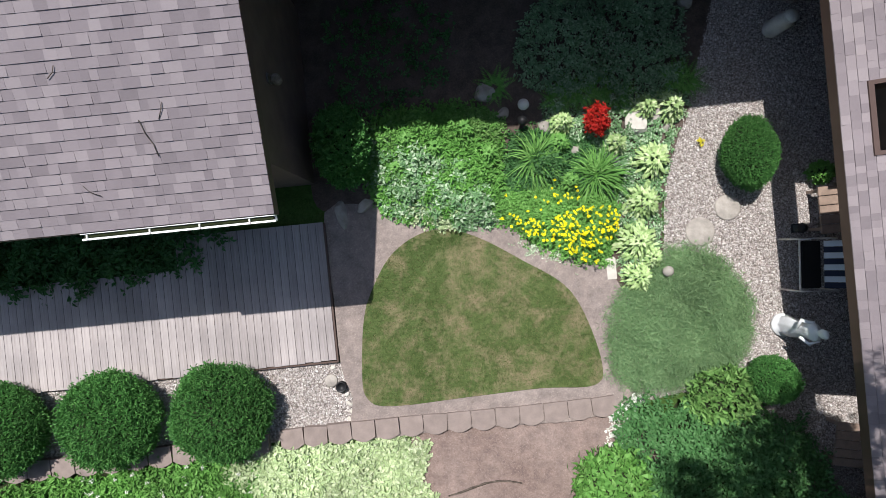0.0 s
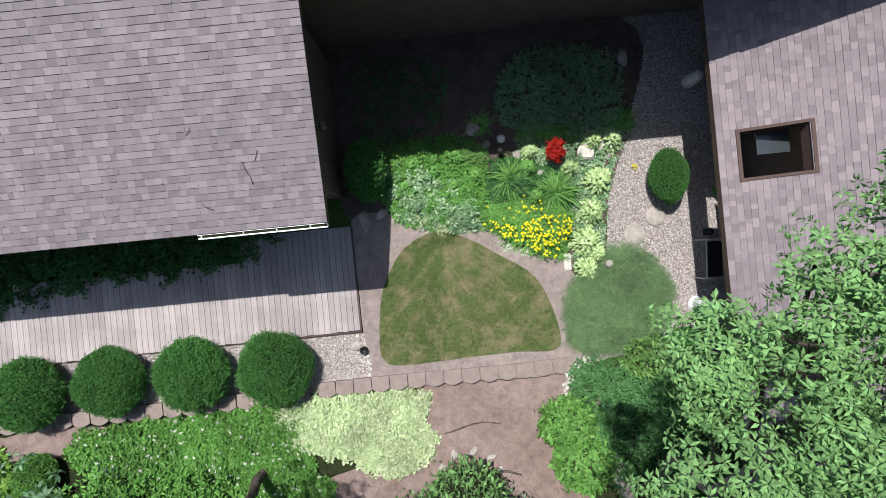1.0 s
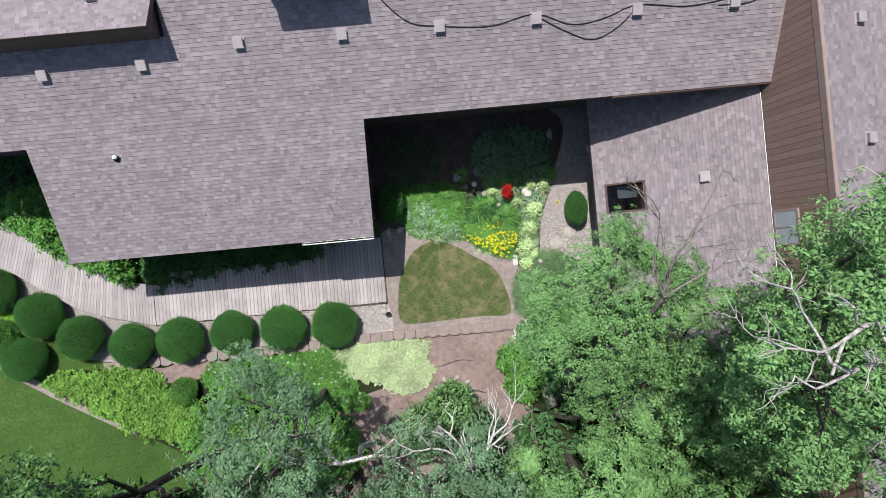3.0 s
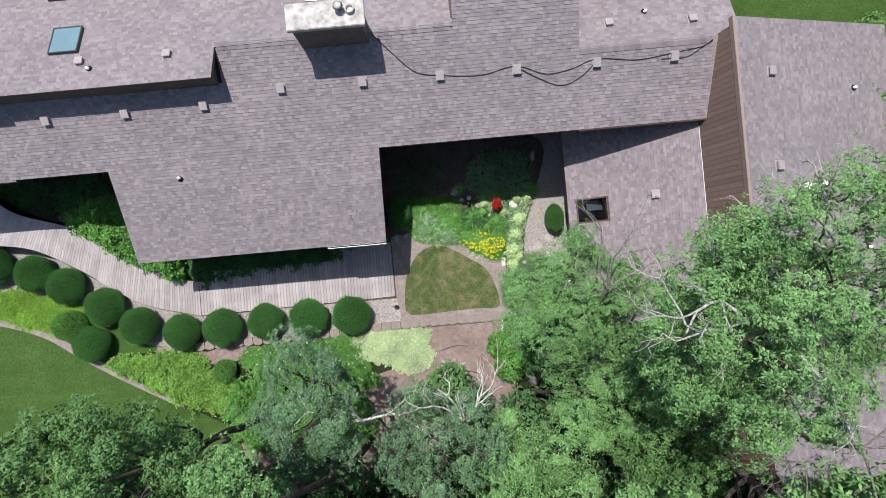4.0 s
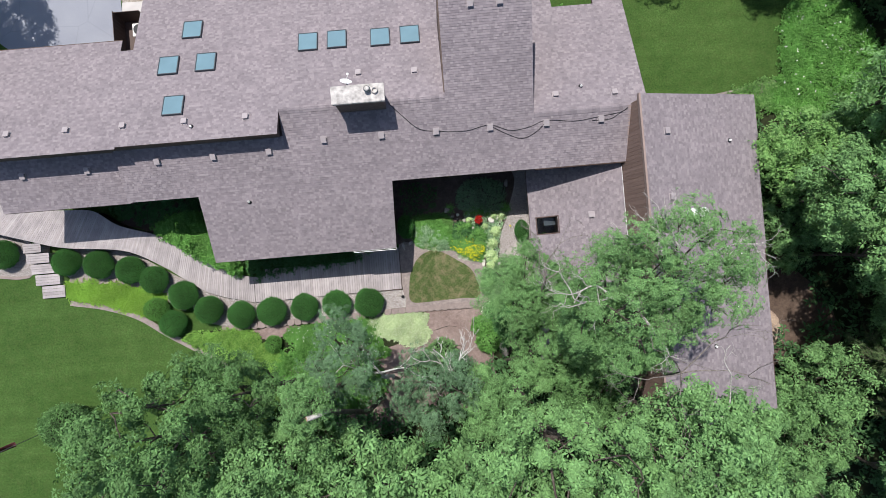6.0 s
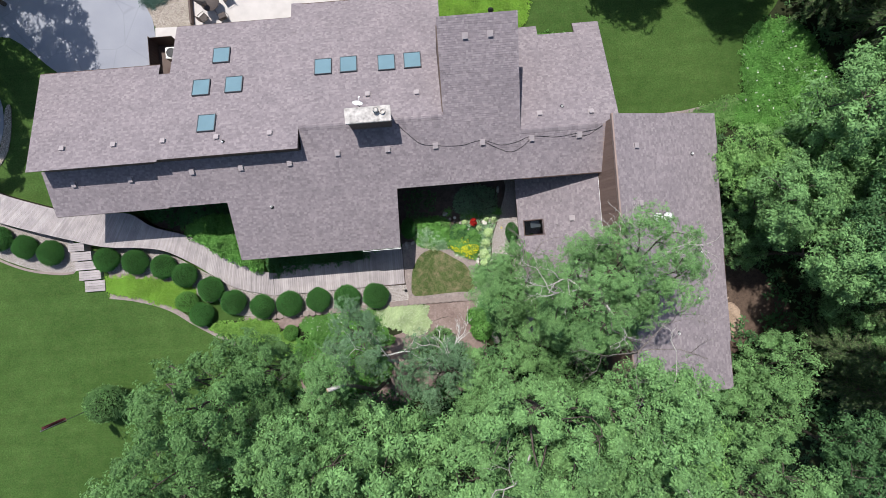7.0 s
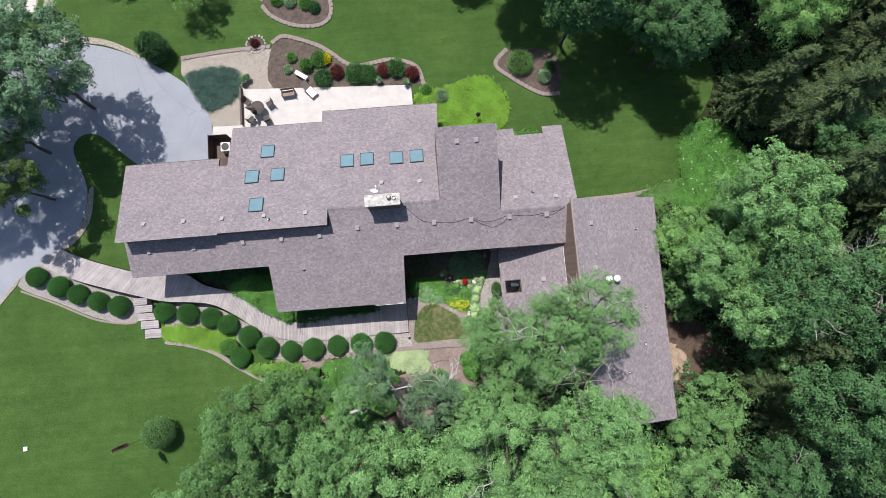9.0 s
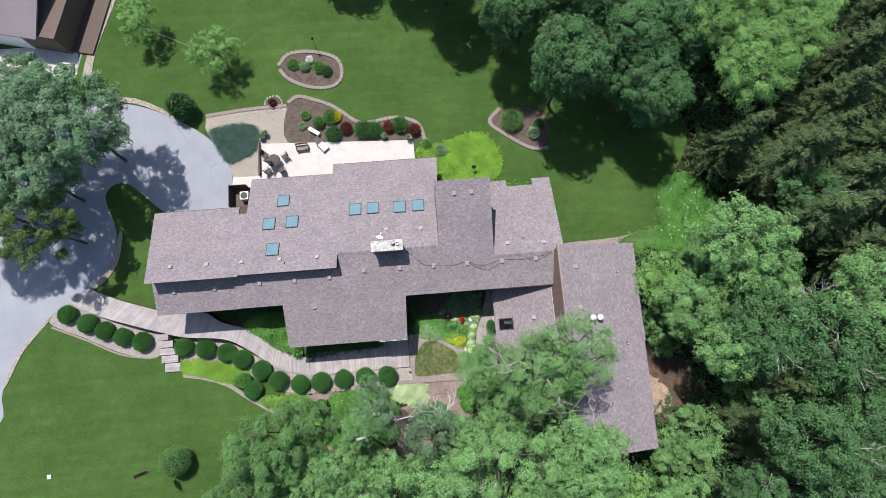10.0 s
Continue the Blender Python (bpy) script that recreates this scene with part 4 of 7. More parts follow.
def twig_runs(start, way, length, radius, depth, rng, runs):
    """Bare wood that forks again and again."""
    way = np.array(way, dtype=float)
    end = np.array(start) + way * length
    line = bend(start, end, rng, 0.1, 6)
    runs.append((line, np.linspace(radius, radius * 0.45, 6)))
    if depth == 0:
        return
    for k in range(rng.integers(2, 5)):
        p = line[rng.integers(2, 6)]
        w = unit(way + rng.normal(0, 0.55, 3))
        twig_runs(p, w, length * rng.uniform(0.4, 0.7), radius * 0.5, depth - 1, rng, runs)


def make_tree(label, x, y, top, r, leaf, seed, dense=70, size=0.16, per=7, base=0.42, dead=0, name="tree", bark=None, flat=0.8, slim=0.36, lean=(0, 0)):
    """A broadleaf tree: trunk, forking limbs, and a crown of many leafy clumps with gaps."""
    rng = np.random.default_rng(seed)
    puff = 0.52 + 0.075 * r
    dense = dense * (puff / (0.5 + 0.035 * r)) ** 2
    clumps = int(2.2 * (r / puff) ** 2 * (0.55 + 0.45 * flat))
    lobes = [(rng.normal(0, 1.6, 3), rng.uniform(0, 6.3)) for k in range(4)]
    tree = thing(name, label, "tree", Matrix.Translation((x, y, 0)))
    rz = r * flat
    mid = np.array((lean[0], lean[1], top - rz))
    thick = 0.0095 * top + 0.02
    fork = np.array((lean[0] * 0.5, lean[1] * 0.5, max(0.5, top * base)))
    runs = [(bend((0, 0, -0.1), fork, rng, 0.03, 6), np.linspace(thick * 1.25, thick * 0.8, 6)), (bend(fork, mid + (0, 0, 0.3 * rz), rng, 0.06, 6), np.linspace(thick * 0.8, thick * 0.25, 6))]
    limbs = []
    for k in range(8):
        a = 2 * math.pi * k / 8 + rng.normal(0, 0.3)
        end = mid + np.array((math.cos(a) * r * 0.62, math.sin(a) * r * 0.62, rng.uniform(-0.35, 0.5) * rz))
        line = bend(fork + (mid - fork) * rng.uniform(0, 0.5), end, rng, 0.1, 7)
        limbs.append(line)
        runs.append((line, np.linspace(thick * 0.5, thick * 0.16, 7)))
    joints = np.concatenate(limbs)
    d = unit(rng.normal(0, 1, (clumps * 6, 3)) + (0, 0, 0.45))
    swell = 1 + 0.17 * sum(np.sin(d @ a + b) for a, b in lobes)[:, None]
    pool = d * rng.uniform(0.55, 1.0, (len(d), 1)) ** 0.45 * (r, r, rz) * np.clip(swell, 0.5, 1.22) * (1 - 0.5 * puff / r)
    pick = [0]
    gap = np.linalg.norm(pool - pool[0], axis=1)
    while len(pick) < clumps:
        pick.append(int(np.argmax(gap * rng.uniform(0.55, 1.0, len(pool)))))
        gap = np.minimum(gap, np.linalg.norm(pool - pool[pick[-1]], axis=1))
    centres = mid + pool[pick]
    tips, outs = [], []
    for c in centres:
        near = joints[np.argmin(np.linalg.norm(joints - c, axis=1))]
        line = bend(near, c, rng, 0.12, 5)
        runs.append((line, np.linspace(thick * 0.17, 0.02, 5)))
        n = int(dense * (0.5 if size > 0.13 else 0.72) * rng.uniform(0.7, 1.3))
        rc = puff * rng.uniform(0.55, 1.25)
        w = unit(rng.normal(0, 1, (n, 3)) + (0, 0, 0.5))
        w *= 1 + 0.38 * np.sin(w @ rng.normal(0, 3.4, 3) + rng.uniform(0, 6))[:, None] + 0.22 * np.sin(w @ rng.normal(0, 6.0, 3))[:, None]
        outs.append(unit(w))
        w[:, 2] *= 0.75
        tips.append(c + w * rc * rng.uniform(0.45, 1.0, (n, 1)) ** 0.4)
    tips = np.concatenate(tips)
    piece("trunk", tubes_mesh("trunk", runs, bark or BARK), tree, "grey-brown trunk and limbs")
    piece("crown", leaf_mesh("crown", leaf, *sprays(tips, rng, per, size * (1.25 if size > 0.13 else 0.95), slim, 0.5, np.concatenate(outs))), tree, "clumped green leaves")
    for k in range(dead):
        a = rng.uniform(0, 2 * math.pi)
        p = mid + np.array((math.cos(a) * r * 0.3, math.sin(a) * r * 0.3, rz * 0.3))
        bare = []
        twig_runs(p, unit(np.array((math.cos(a) * 0.9, math.sin(a) * 0.9, 0.32))), r * 0.62, 0.05, 3, rng, bare)
        piece("dead_branch", tubes_mesh("dead_branch", bare, BARK_DEAD, 5), tree, "bleached leafless branch")
    return tree


def make_conifer(label, x, y, top, r, seed, leaf=None, tiers=26):
    rng = np.random.default_rng(seed)
    tree = thing("conifer", label, "tree", Matrix.Translation((x, y, 0)))
    runs = [(bend((0, 0, -0.1), (0, 0, top), rng, 0.005, 8), np.linspace(0.22, 0.03, 8))]
    base, way, face, length = [], [], [], []
    for k in range(tiers):
        s = k / tiers
        z = top * (0.16 + 0.82 * s)
        reach = r * (1 - s) ** 0.85 + 0.15
        for j in range(9):
            a = rng.uniform(0, 2 * math.pi)
            out = np.array((math.cos(a), math.sin(a), -0.28 + 0.4 * s))
            end = np.array((0, 0, z)) + out * reach * rng.uniform(0.75, 1.15)
            runs.append((bend((0, 0, z), end, rng, 0.03, 4), np.linspace(0.035, 0.01, 4)))
            n = int(14 + 26 * reach)
            t = rng.uniform(0.15, 1.05, n)
            p = np.array((0, 0, z)) + (end - (0, 0, z)) * t[:, None] + rng.normal(0, 0.05, (n, 3))
            side = np.cross(out, (0, 0, 1.0))
            w = out * 0.75 + side * (rng.choice((-1, 1), n) * rng.uniform(0.3, 1.0, n))[:, None] + rng.normal(0, 0.15, (n, 3))
            base.append(p), way.append(w), face.append(rng.normal(0, 0.35, (n, 3)) + (0, 0, 1)), length.append(rng.uniform(0.22, 0.5, n) * (1.1 - 0.5 * t))
    length = np.concatenate(length)
    piece("trunk", tubes_mesh("trunk", runs, BARK, 5), tree, "straight trunk with whorled branches")
    piece("crown", leaf_mesh("crown", leaf or NEEDLE, np.concatenate(base), np.concatenate(way), np.concatenate(face), length, length * 0.24, 0.2, 0.15), tree, "drooping needle sprays")
    return tree


def ball_points(n, rng, low=-0.55):
    d = unit(rng.normal(0, 1, (int(n * 1.6), 3)))
    return d[d[:, 2] > low][:n]


def make_bush(name, label, x, y, rx, ry, h, leaf, seed, count=6000, size=0.075, category="shrub", group="", shaggy=0.05, slim=0.5, lift=0.5, core=None):
    """A rounded bush: a dark inner body with leaves standing out of it all over."""
    rng = np.random.default_rng(seed)
    bush = thing(name, label, category, Matrix.Translation((x, y, 0)), group)
    d = ball_points(count, rng)
    lumps = sum(np.sin(d @ rng.normal(0, 1, 3) * f + rng.uniform(0, 6)) for f in (3.0, 5.0, 8.0, 11.0))[:, None]
    rad = np.array((rx, ry, h * 0.5))
    p = d * rad * (1 + 0.022 * lumps + rng.normal(-0.02, shaggy, (len(d), 1))) + (0, 0, h * 0.5)
    way = unit(d / rad) * lift + rng.normal(0, 0.55, d.shape) + (0, 0, 0.2)
    length = size * rng.uniform(0.6, 1.4, len(d))
    # near-black core paints the shade between the leaves as a solid body
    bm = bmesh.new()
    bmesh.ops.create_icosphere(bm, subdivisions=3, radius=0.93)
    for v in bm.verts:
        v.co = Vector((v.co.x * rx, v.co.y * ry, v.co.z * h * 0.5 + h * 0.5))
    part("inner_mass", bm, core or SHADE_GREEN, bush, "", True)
    piece("foliage", leaf_mesh("foliage", leaf, p, way, unit(d) + rng.normal(0, 0.4, d.shape), length, length * slim), bush)
    return bush


def cover(name, label, outline, count, height, size, leaf, seed, slim=0.55, per=5, category="groundcover", base=0.0, edge=0.5, lumps=2.2, tilt=0.5, flowers=None):
    """Low planting that fills an outline with a lumpy top."""
    rng = np.random.default_rng(seed)
    ring = smooth_ring(outline, 5)
    p = scatter(ring, count, rng)
    gap = np.min(np.linalg.norm(p[:, None] - ring[None, ::2], axis=2), axis=1)
    rise = np.clip(gap / edge, 0.12, 1) ** 0.6
    wave = np.array([noise.noise((a * lumps, b * lumps, seed)) for a, b in p])
    z = base + height * rise * (0.75 + 0.6 * wave) * rng.uniform(0.55, 1.0, count)
    tips = np.column_stack((p + rng.normal(0, size * 0.9, p.shape), np.maximum(z, base + 0.02)))
    ob = piece(name, leaf_mesh(name, leaf, *sprays(tips, rng, per, size, slim, tilt)))
    tagged(ob, label, category, kind="stuff")
    if flowers:
        n, material, fsize, title = flowers
        keep = rng.choice(count, n, replace=False)
        t = tips[keep] + (0, 0, size * 0.5)
        tagged(piece(title[0], leaf_mesh(title[0], material, *sprays(t, rng, 6, fsize, 0.75, 0.3))), title[1], "flowers", kind="stuff")


def blades(centre, count, length, width, spread, rng, rise=0.9):
    """Long arching strap leaves from one root, each of four segments."""
    verts, faces = [], []
    for k in range(count):
        a = rng.uniform(0, 2 * math.pi)
        out, side = np.array((math.cos(a), math.sin(a), 0)), np.array((-math.sin(a), math.cos(a), 0))
        ln, sp = length * rng.uniform(0.6, 1.1), spread * rng.uniform(0.35, 1.1)
        root = np.array(centre) + rng.normal(0, 0.05, 3) * (1, 1, 0)
        b = len(verts)
        for j, s in enumerate(np.linspace(0, 1, 5)):
            p = root + out * sp * s + np.array((0, 0, ln * rise * (s - 0.78 * s ** 2.4))) + side * 0.06 * math.sin(3 * s + a)
            w = width * (1 - s ** 2) * 0.5 + 0.002
            verts += [p - side * w, p + side * w]
        faces += [(b + 2 * j, b + 2 * j + 1, b + 2 * j + 3, b + 2 * j + 2) for j in range(4)]
    return verts, faces


def strap_plant(name, label, x, y, count, length, spread, leaf, seed, width=0.022):
    rng = np.random.default_rng(seed)
    v, f = blades((0, 0, 0.02), count, length, width, spread, rng)
    plant = thing(name, label, "plant", Matrix.Translation((x, y, 0)))
    piece("leaves", mesh_of("leaves", v, f, leaf), plant)


def hosta(x, y, r, seed, leaf=None, label="hosta with pale variegated leaves in the courtyard bed"):
    rng = np.random.default_rng(seed)
    plant = thing("hosta", label, "plant", Matrix.Translation((x, y, 0)), "hostas")
    base, way, face, length = [], [], [], []
    for ringk, (n, tilt, near, s) in enumerate(((50, 0.05, 0.68, 0.34), (48, 0.2, 0.5, 0.36), (42, 0.4, 0.34, 0.36), (34, 0.7, 0.18, 0.34), (20, 1.1, 0.06, 0.3))):
        for k in range(n):
            a = 2 * math.pi * k / n + rng.normal(0, 0.25)
            w = np.array((math.cos(a), math.sin(a), tilt + rng.normal(0, 0.16)))
            base.append(np.array((math.cos(a), math.sin(a), 0)) * r * near * rng.uniform(0.7, 1.2) + (0, 0, 0.08 + 0.08 * ringk))
            way.append(w + rng.normal(0, 0.15, 3)), face.append((-math.cos(a) * 0.4, -math.sin(a) * 0.4, 1.0)), length.append(r * s * rng.uniform(0.75, 1.2))
    length = np.array(length)
    piece("leaves", leaf_mesh("leaves", leaf or HOSTA, np.array(base), np.array(way), np.array(face), length, length * 0.42, 0.3, 0.35), plant)


PALE_EDGE = leaf_material("silvery_edging_leaf", (0.13, 0.24, 0.12), (0.42, 0.5, 0.36), (0.86, 0.88, 0.8))
SHADE_LEAF = leaf_material("shade_plant_leaf", (0.075, 0.165, 0.08), (0.19, 0.32, 0.17), (0.42, 0.53, 0.38))
# colour of the dark bush cores: painted shade inside the foliage
SHADE_GREEN = plain("inner_shrub_shade", (0.018, 0.028, 0.01), 0.95)


def build_clipped_shrubs():
    label = "round clipped evergreen shrub beside the deck walkway"
    kinds = [make_bush("clipped_shrub", label, -4.26, -2.58, 0.82, 0.81, 1.04, YEW, 11, 22000, 0.052, shaggy=0.062, group="round shrubs along the walkway")]
    kinds.append(make_bush("clipped_shrub", label, -6.26, -2.54, 0.81, 0.79, 1.02, YEW, 12, 22000, 0.052, shaggy=0.062, group="round shrubs along the walkway"))
    rng = np.random.default_rng(3)
    spots = ((-8.1, -2.48), (-10.1, -2.56), (-12.0, -2.62), (-13.97, -2.15), (-15.45, -1.12), (-17.25, 0.0), (-18.66, 0.7), (-20.6, 1.2), (-22.56, 1.52), (-26.36, 2.28), (-28.15, 2.87), (-29.82, 3.55), (-31.38, 4.34), (-33.32, 5.34), (-16.3, -2.8))
    for k, (x, y) in enumerate(spots):
        s = rng.uniform(0.93, 1.03)
        copy_thing(kinds[k % 2], pose(x - (0.15 if x > -16 else 0.08), y - 0.07, 0, 0, 0, rng.uniform(0, 360)) @ Matrix.Scale(s, 4))
    small = make_bush("clipped_shrub", "small light green clipped shrub", -17.32, -1.93, 0.68, 0.66, 0.95, GREEN, 14, 5000, 0.08)
    copy_thing(small, pose(-10.38, -4.68, 0, 0, 0, 70) @ Matrix.Scale(0.72, 4))


def build_trees():
    near = "tall broadleaf tree crowding the house"
    make_tree("leafy tree leaning over the courtyard gravel", 4.2, -6.6, 8.75, 2.15, TREE_LEAF, 20, 340, 0.092, 7, 0.5, flat=0.3, lean=(0.05, 5.2))
    make_tree("small leafy tree at the porch corner", 3.8, -6.9, 7.6, 1.8, TREE_LEAF, 36, 220, 0.11, 7, 0.5, flat=0.5, lean=(1.3, 2.0))
    make_tree("leafy tree below the taller southern crowns", 2.5, -9.6, 8.6, 2.3, TREE_LEAF, 37, 150, 0.13, 7, 0.5, flat=0.6, lean=(0.5, 2.0))
    make_tree("leafy tree below the taller southern crowns", 6.6, -9.0, 8.2, 2.2, TREE_LEAF_SHADED, 38, 150, 0.13, 7, 0.5, flat=0.6, lean=(0.3, 1.2))
    make_tree("leafy tree leaning over the porch roof", 5.6, -7.5, 8.7, 2.3, TREE_LEAF, 34, 260, 0.11, 7, 0.5, flat=0.45, lean=(1.3, 3.9))
    make_tree("leafy tree close to the porch roof", 8.6, -7.4, 9.4, 2.2, TREE_LEAF, 35, 220, 0.12, 7, 0.5, flat=0.5, lean=(0.2, 3.2))
    make_tree(near + " with dead bleached limbs", 7.2, -7.4, 15.4, 2.7, TREE_LEAF, 21, 190, 0.105, 7, 0.5, dead=3, flat=1.0, lean=(0.2, 5.2))
    make_tree(near + " over the porch roof", 9.8, -7.6, 13.6, 2.6, TREE_LEAF, 22, 180, 0.11, 7, 0.5, dead=4, flat=0.8, lean=(0.4, 6.4))
    make_tree(near, 4.4, -8.4, 16.5, 3.3, TREE_LEAF, 23, 130, 0.135, 7, 0.45, dead=1, flat=0.9)
    make_tree(near, 9.2, -8.0, 16.0, 3.5, TREE_LEAF, 24, 130, 0.135, 7, 0.45, dead=2, flat=0.9)
    make_tree("leafy tree beside the bare soil with dead limbs", 0.1, -6.9, 8.2, 2.2, TREE_LEAF_BLUE, 25, 150, 0.11, 7, 0.45, dead=1, flat=0.7)
    make_tree("slender grey-green tree above the groundcover", -4.9, -5.2, 9.0, 2.15, TREE_LEAF_BLUE, 26, 130, 0.11, 7, 0.4, flat=0.8, lean=(0.2, 0.7))
    make_tree("leafy tree between lawn and bare soil", -5.6, -9.6, 11.0, 2.8, TREE_LEAF, 32, 130, 0.135, 7, 0.45, flat=0.8)
    # first and third get the darkened leaf colour, with shade painted in
    make_tree("broad leafy tree at the lawn's edge", -11.2, -8.7, 15.2, 2.75, TREE_LEAF_SHADED, 27, 150, 0.135, 7, 0.4, flat=1.15, lean=(0.1, 2.5))
    make_tree("broad leafy tree at the lawn's edge", -7.0, -9.6, 14.2, 2.8, TREE_LEAF, 28, 140, 0.135, 7, 0.4, flat=1.3, lean=(-0.2, 0.0))
    make_tree("broad leafy tree at the lawn's edge", -13.3, -10.2, 13.8, 2.7, TREE_LEAF_SHADED, 29, 130, 0.135, 7, 0.4, flat=1.2)
    make_tree("light green leafy tree behind the house", 13.2, -12.0, 10.0, 2.8, TREE_LEAF_LIME, 30, 80, 0.17, 6, 0.4)
    make_tree("slender leafy tree at the lawn's edge", -9.0, -7.2, 13.4, 1.75, TREE_LEAF_SHADED, 39, 150, 0.13, 7, 0.45, flat=1.3, lean=(0.4, 2.2))
    make_tree("small light green tree beside the bare soil", -6.2, -7.5, 12.9, 1.1, TREE_LEAF, 33, 170, 0.115, 7, 0.6, flat=0.9, lean=(0.5, 1.9))
    south = make_tree("leafy tree of the woodland south of the house", -4.0, -11.5, 13.5, 3.8, TREE_LEAF, 31, 80, 0.19, 6, 0.4)
    for k, (x, y, s) in enumerate(((0.8, -12.6, 1.02), (8.0, -13.0, 1.05), (-9.5, -12.5, 0.98), (3.5, -16.5, 1.0), (17.0, -15.0, 0.8), (-5.0, -17.0, 1.0), (11.5, -17.5, 0.95), (-17.5, -14.5, 0.9), (-12.5, -17.5, 1.0))):
        copy_thing(south, pose(x, y, 0, 0, 0, 67 * k + 40) @ Matrix.Scale(s, 4))
    # east of the wing
    make_tree("sunlit leafy tree beside the house wall", 21.4, 2.4, 7.8, 2.7, TREE_LEAF_LIME, 41, 90, 0.17, 6, 0.35, flat=0.9)
    east = make_tree("dense leafy tree of the eastern wood", 24.6, 6.2, 12.0, 3.4, TREE_LEAF, 42, 75, 0.19, 6, 0.35)
    dark = make_tree("dark leafy tree of the eastern wood", 25.2, -1.2, 12.5, 3.4, TREE_LEAF_DARK, 43, 75, 0.19, 6, 0.35, dead=1)
    for k, (x, y, s) in enumerate(((29.8, -2.6, 1.02), (27.0, -8.8, 1.05), (32.0, -8.5, 1.0), (23.0, -13.5, 0.85), (29.5, -14.5, 1.0), (34.5, 1.0, 1.0), (36.5, -14.0, 1.0), (36.0, -4.0, 0.9), (32.5, 9.8, 0.8), (22.4, 1.4, 0.6), (23.4, 3.2, 0.75), (26.8, 2.6, 0.9))):
        copy_thing(east if k > 8 or k == 5 else dark, pose(x, y, 0, 0, 0, 53 * k + 20) @ Matrix.Scale(s, 4))
    low = make_tree("low leafy thicket by the dug earth", 21.6, -9.4, 4.4, 2.2, TREE_LEAF, 44, 70, 0.17, 6, 0.25, flat=0.7)
    for k, (x, y, s) in enumerate(((20.4, -12.2, 1.0), (26.2, 2.2, 1.0), (22.6, 3.0, 0.9), (26.5, -3.2, 1.1), (27.4, -6.0, 1.1), (25.4, 4.6, 1.3), (22.8, 1.0, 1.0), (20.4, 0.4, 0.82), (20.7, -1.5, 0.6), (28.2, 5.0, 1.4), (19.8, -10.6, 0.8))):
        copy_thing(low, pose(x, y, 0, 0, 0, 80 * k + 30) @ Matrix.Scale(s, 4))
    # north-east
    maple = make_tree("large dark maple over the back lawn", 13.4, 22.6, 14.2, 4.2, TREE_LEAF_DARK, 45, 85, 0.2, 6, 0.3, flat=1.35)
    for k, (x, y, s) in enumerate(((9.2, 28.4, 0.9), (18.6, 24.8, 0.95), (19.6, 21.4, 0.85), (24.2, 25.0, 0.9), (15.4, 29.0, 1.05), (21.0, 19.6, 0.82), (22.4, 30.5, 1.0), (10.2, 33.0, 1.0), (29.0, 31.0, 1.0), (4.0, 34.6, 1.0), (-0.5, 39.6, 1.0), (-7.0, 41.6, 1.0), (-14.5, 45.0, 1.0), (-22.0, 46.5, 1.0), (3.0, 42.0, 1.1), (10.0, 40.0, 1.1), (37.5, 31.0, 1.0), (44.0, 33.0, 1.05), (51.0, 31.0, 1.0))):
        copy_thing(maple, pose(x, y, 0, 0, 0, 71 * k + 35) @ Matrix.Scale(s, 4))
    willow = make_tree("feathery light green tree at the wood's edge", 28.0, 20.6, 12.8, 3.6, TREE_LEAF_LIME, 46, 85, 0.2, 6, 0.35, slim=0.22)
    copy_thing(willow, pose(26.2, 25.4, 0, 0, 0, 120))
    copy_thing(willow, pose(33.5, 26.5, 0, 0, 0, 220))
    copy_thing(willow, pose(31.5, 23.4, 0, 0, 0, 20))
    copy_thing(willow, pose(30.2, 29.0, 0, 0, 0, 300))
    spruce = make_conifer("tall spruce with drooping branches", 30.6, 12.6, 14.5, 3.0, 47)
    for k, (x, y, s) in enumerate(((31.0, 7.4, 1.0), (35.8, 17.6, 1.0), (36.0, 10.5, 1.05), (27.8, 15.4, 0.8), (33.6, 14.4, 0.9), (40.0, 14.0, 1.0), (38.5, 22.0, 1.0), (36.5, 5.0, 0.9), (43.0, 19.0, 1.0), (42.5, 26.0, 1.05), (44.0, 8.5, 1.0), (41.0, 9.5, 0.9), (47.5, 23.5, 1.0), (34.2, 8.2, 0.85), (25.2, -8.2, 0.62), (26.6, -11.0, 0.75), (27.6, -5.4, 0.7))):
        copy_thing(spruce, pose(x, y, 0, 0, 0, 49 * k) @ Matrix.Scale(s, 4))
    make_tree("sunlit leafy tree close to the house wall", 20.6, 1.2, 9.4, 2.3, TREE_LEAF, 52, 85, 0.17, 6, 0.35, flat=0.9)
    make_tree("bushy bright tree against the house wall", 20.3, 4.4, 6.2, 2.1, TREE_LEAF_LIME, 55, 100, 0.15, 6, 0.3, flat=0.9)
    make_tree("bushy bright tree beside the bare earth", 22.3, 0.6, 7.2, 2.2, TREE_LEAF, 56, 100, 0.15, 6, 0.3, flat=0.9)
    make_tree("tall leafy tree shading the bare earth", 22.7, -1.9, 10.4, 2.3, TREE_LEAF, 57, 100, 0.17, 6, 0.4, flat=0.9)
    cover("undergrowth", "leafy undergrowth on the eastern woodland floor", ((19.0, 5.4), (21.6, 6.6), (27.6, 6.0), (30.0, 9.6), (26.4, 15.2), (27.0, 18.0), (26.0, 22.0), (20.0, 29.0), (14.0, 35.0), (14.0, 46.0), (60.0, 46.0), (60.0, 5.0), (44.0, -18.0), (19.0, -17.0), (19.2, -7.6), (22.2, -6.4), (23.4, -4.0), (21.4, -2.0), (19.2, -0.6)), 15000, 1.3, 0.34, TREE_LEAF_DARK, 53, 0.45, 6, "plants", lumps=0.7)
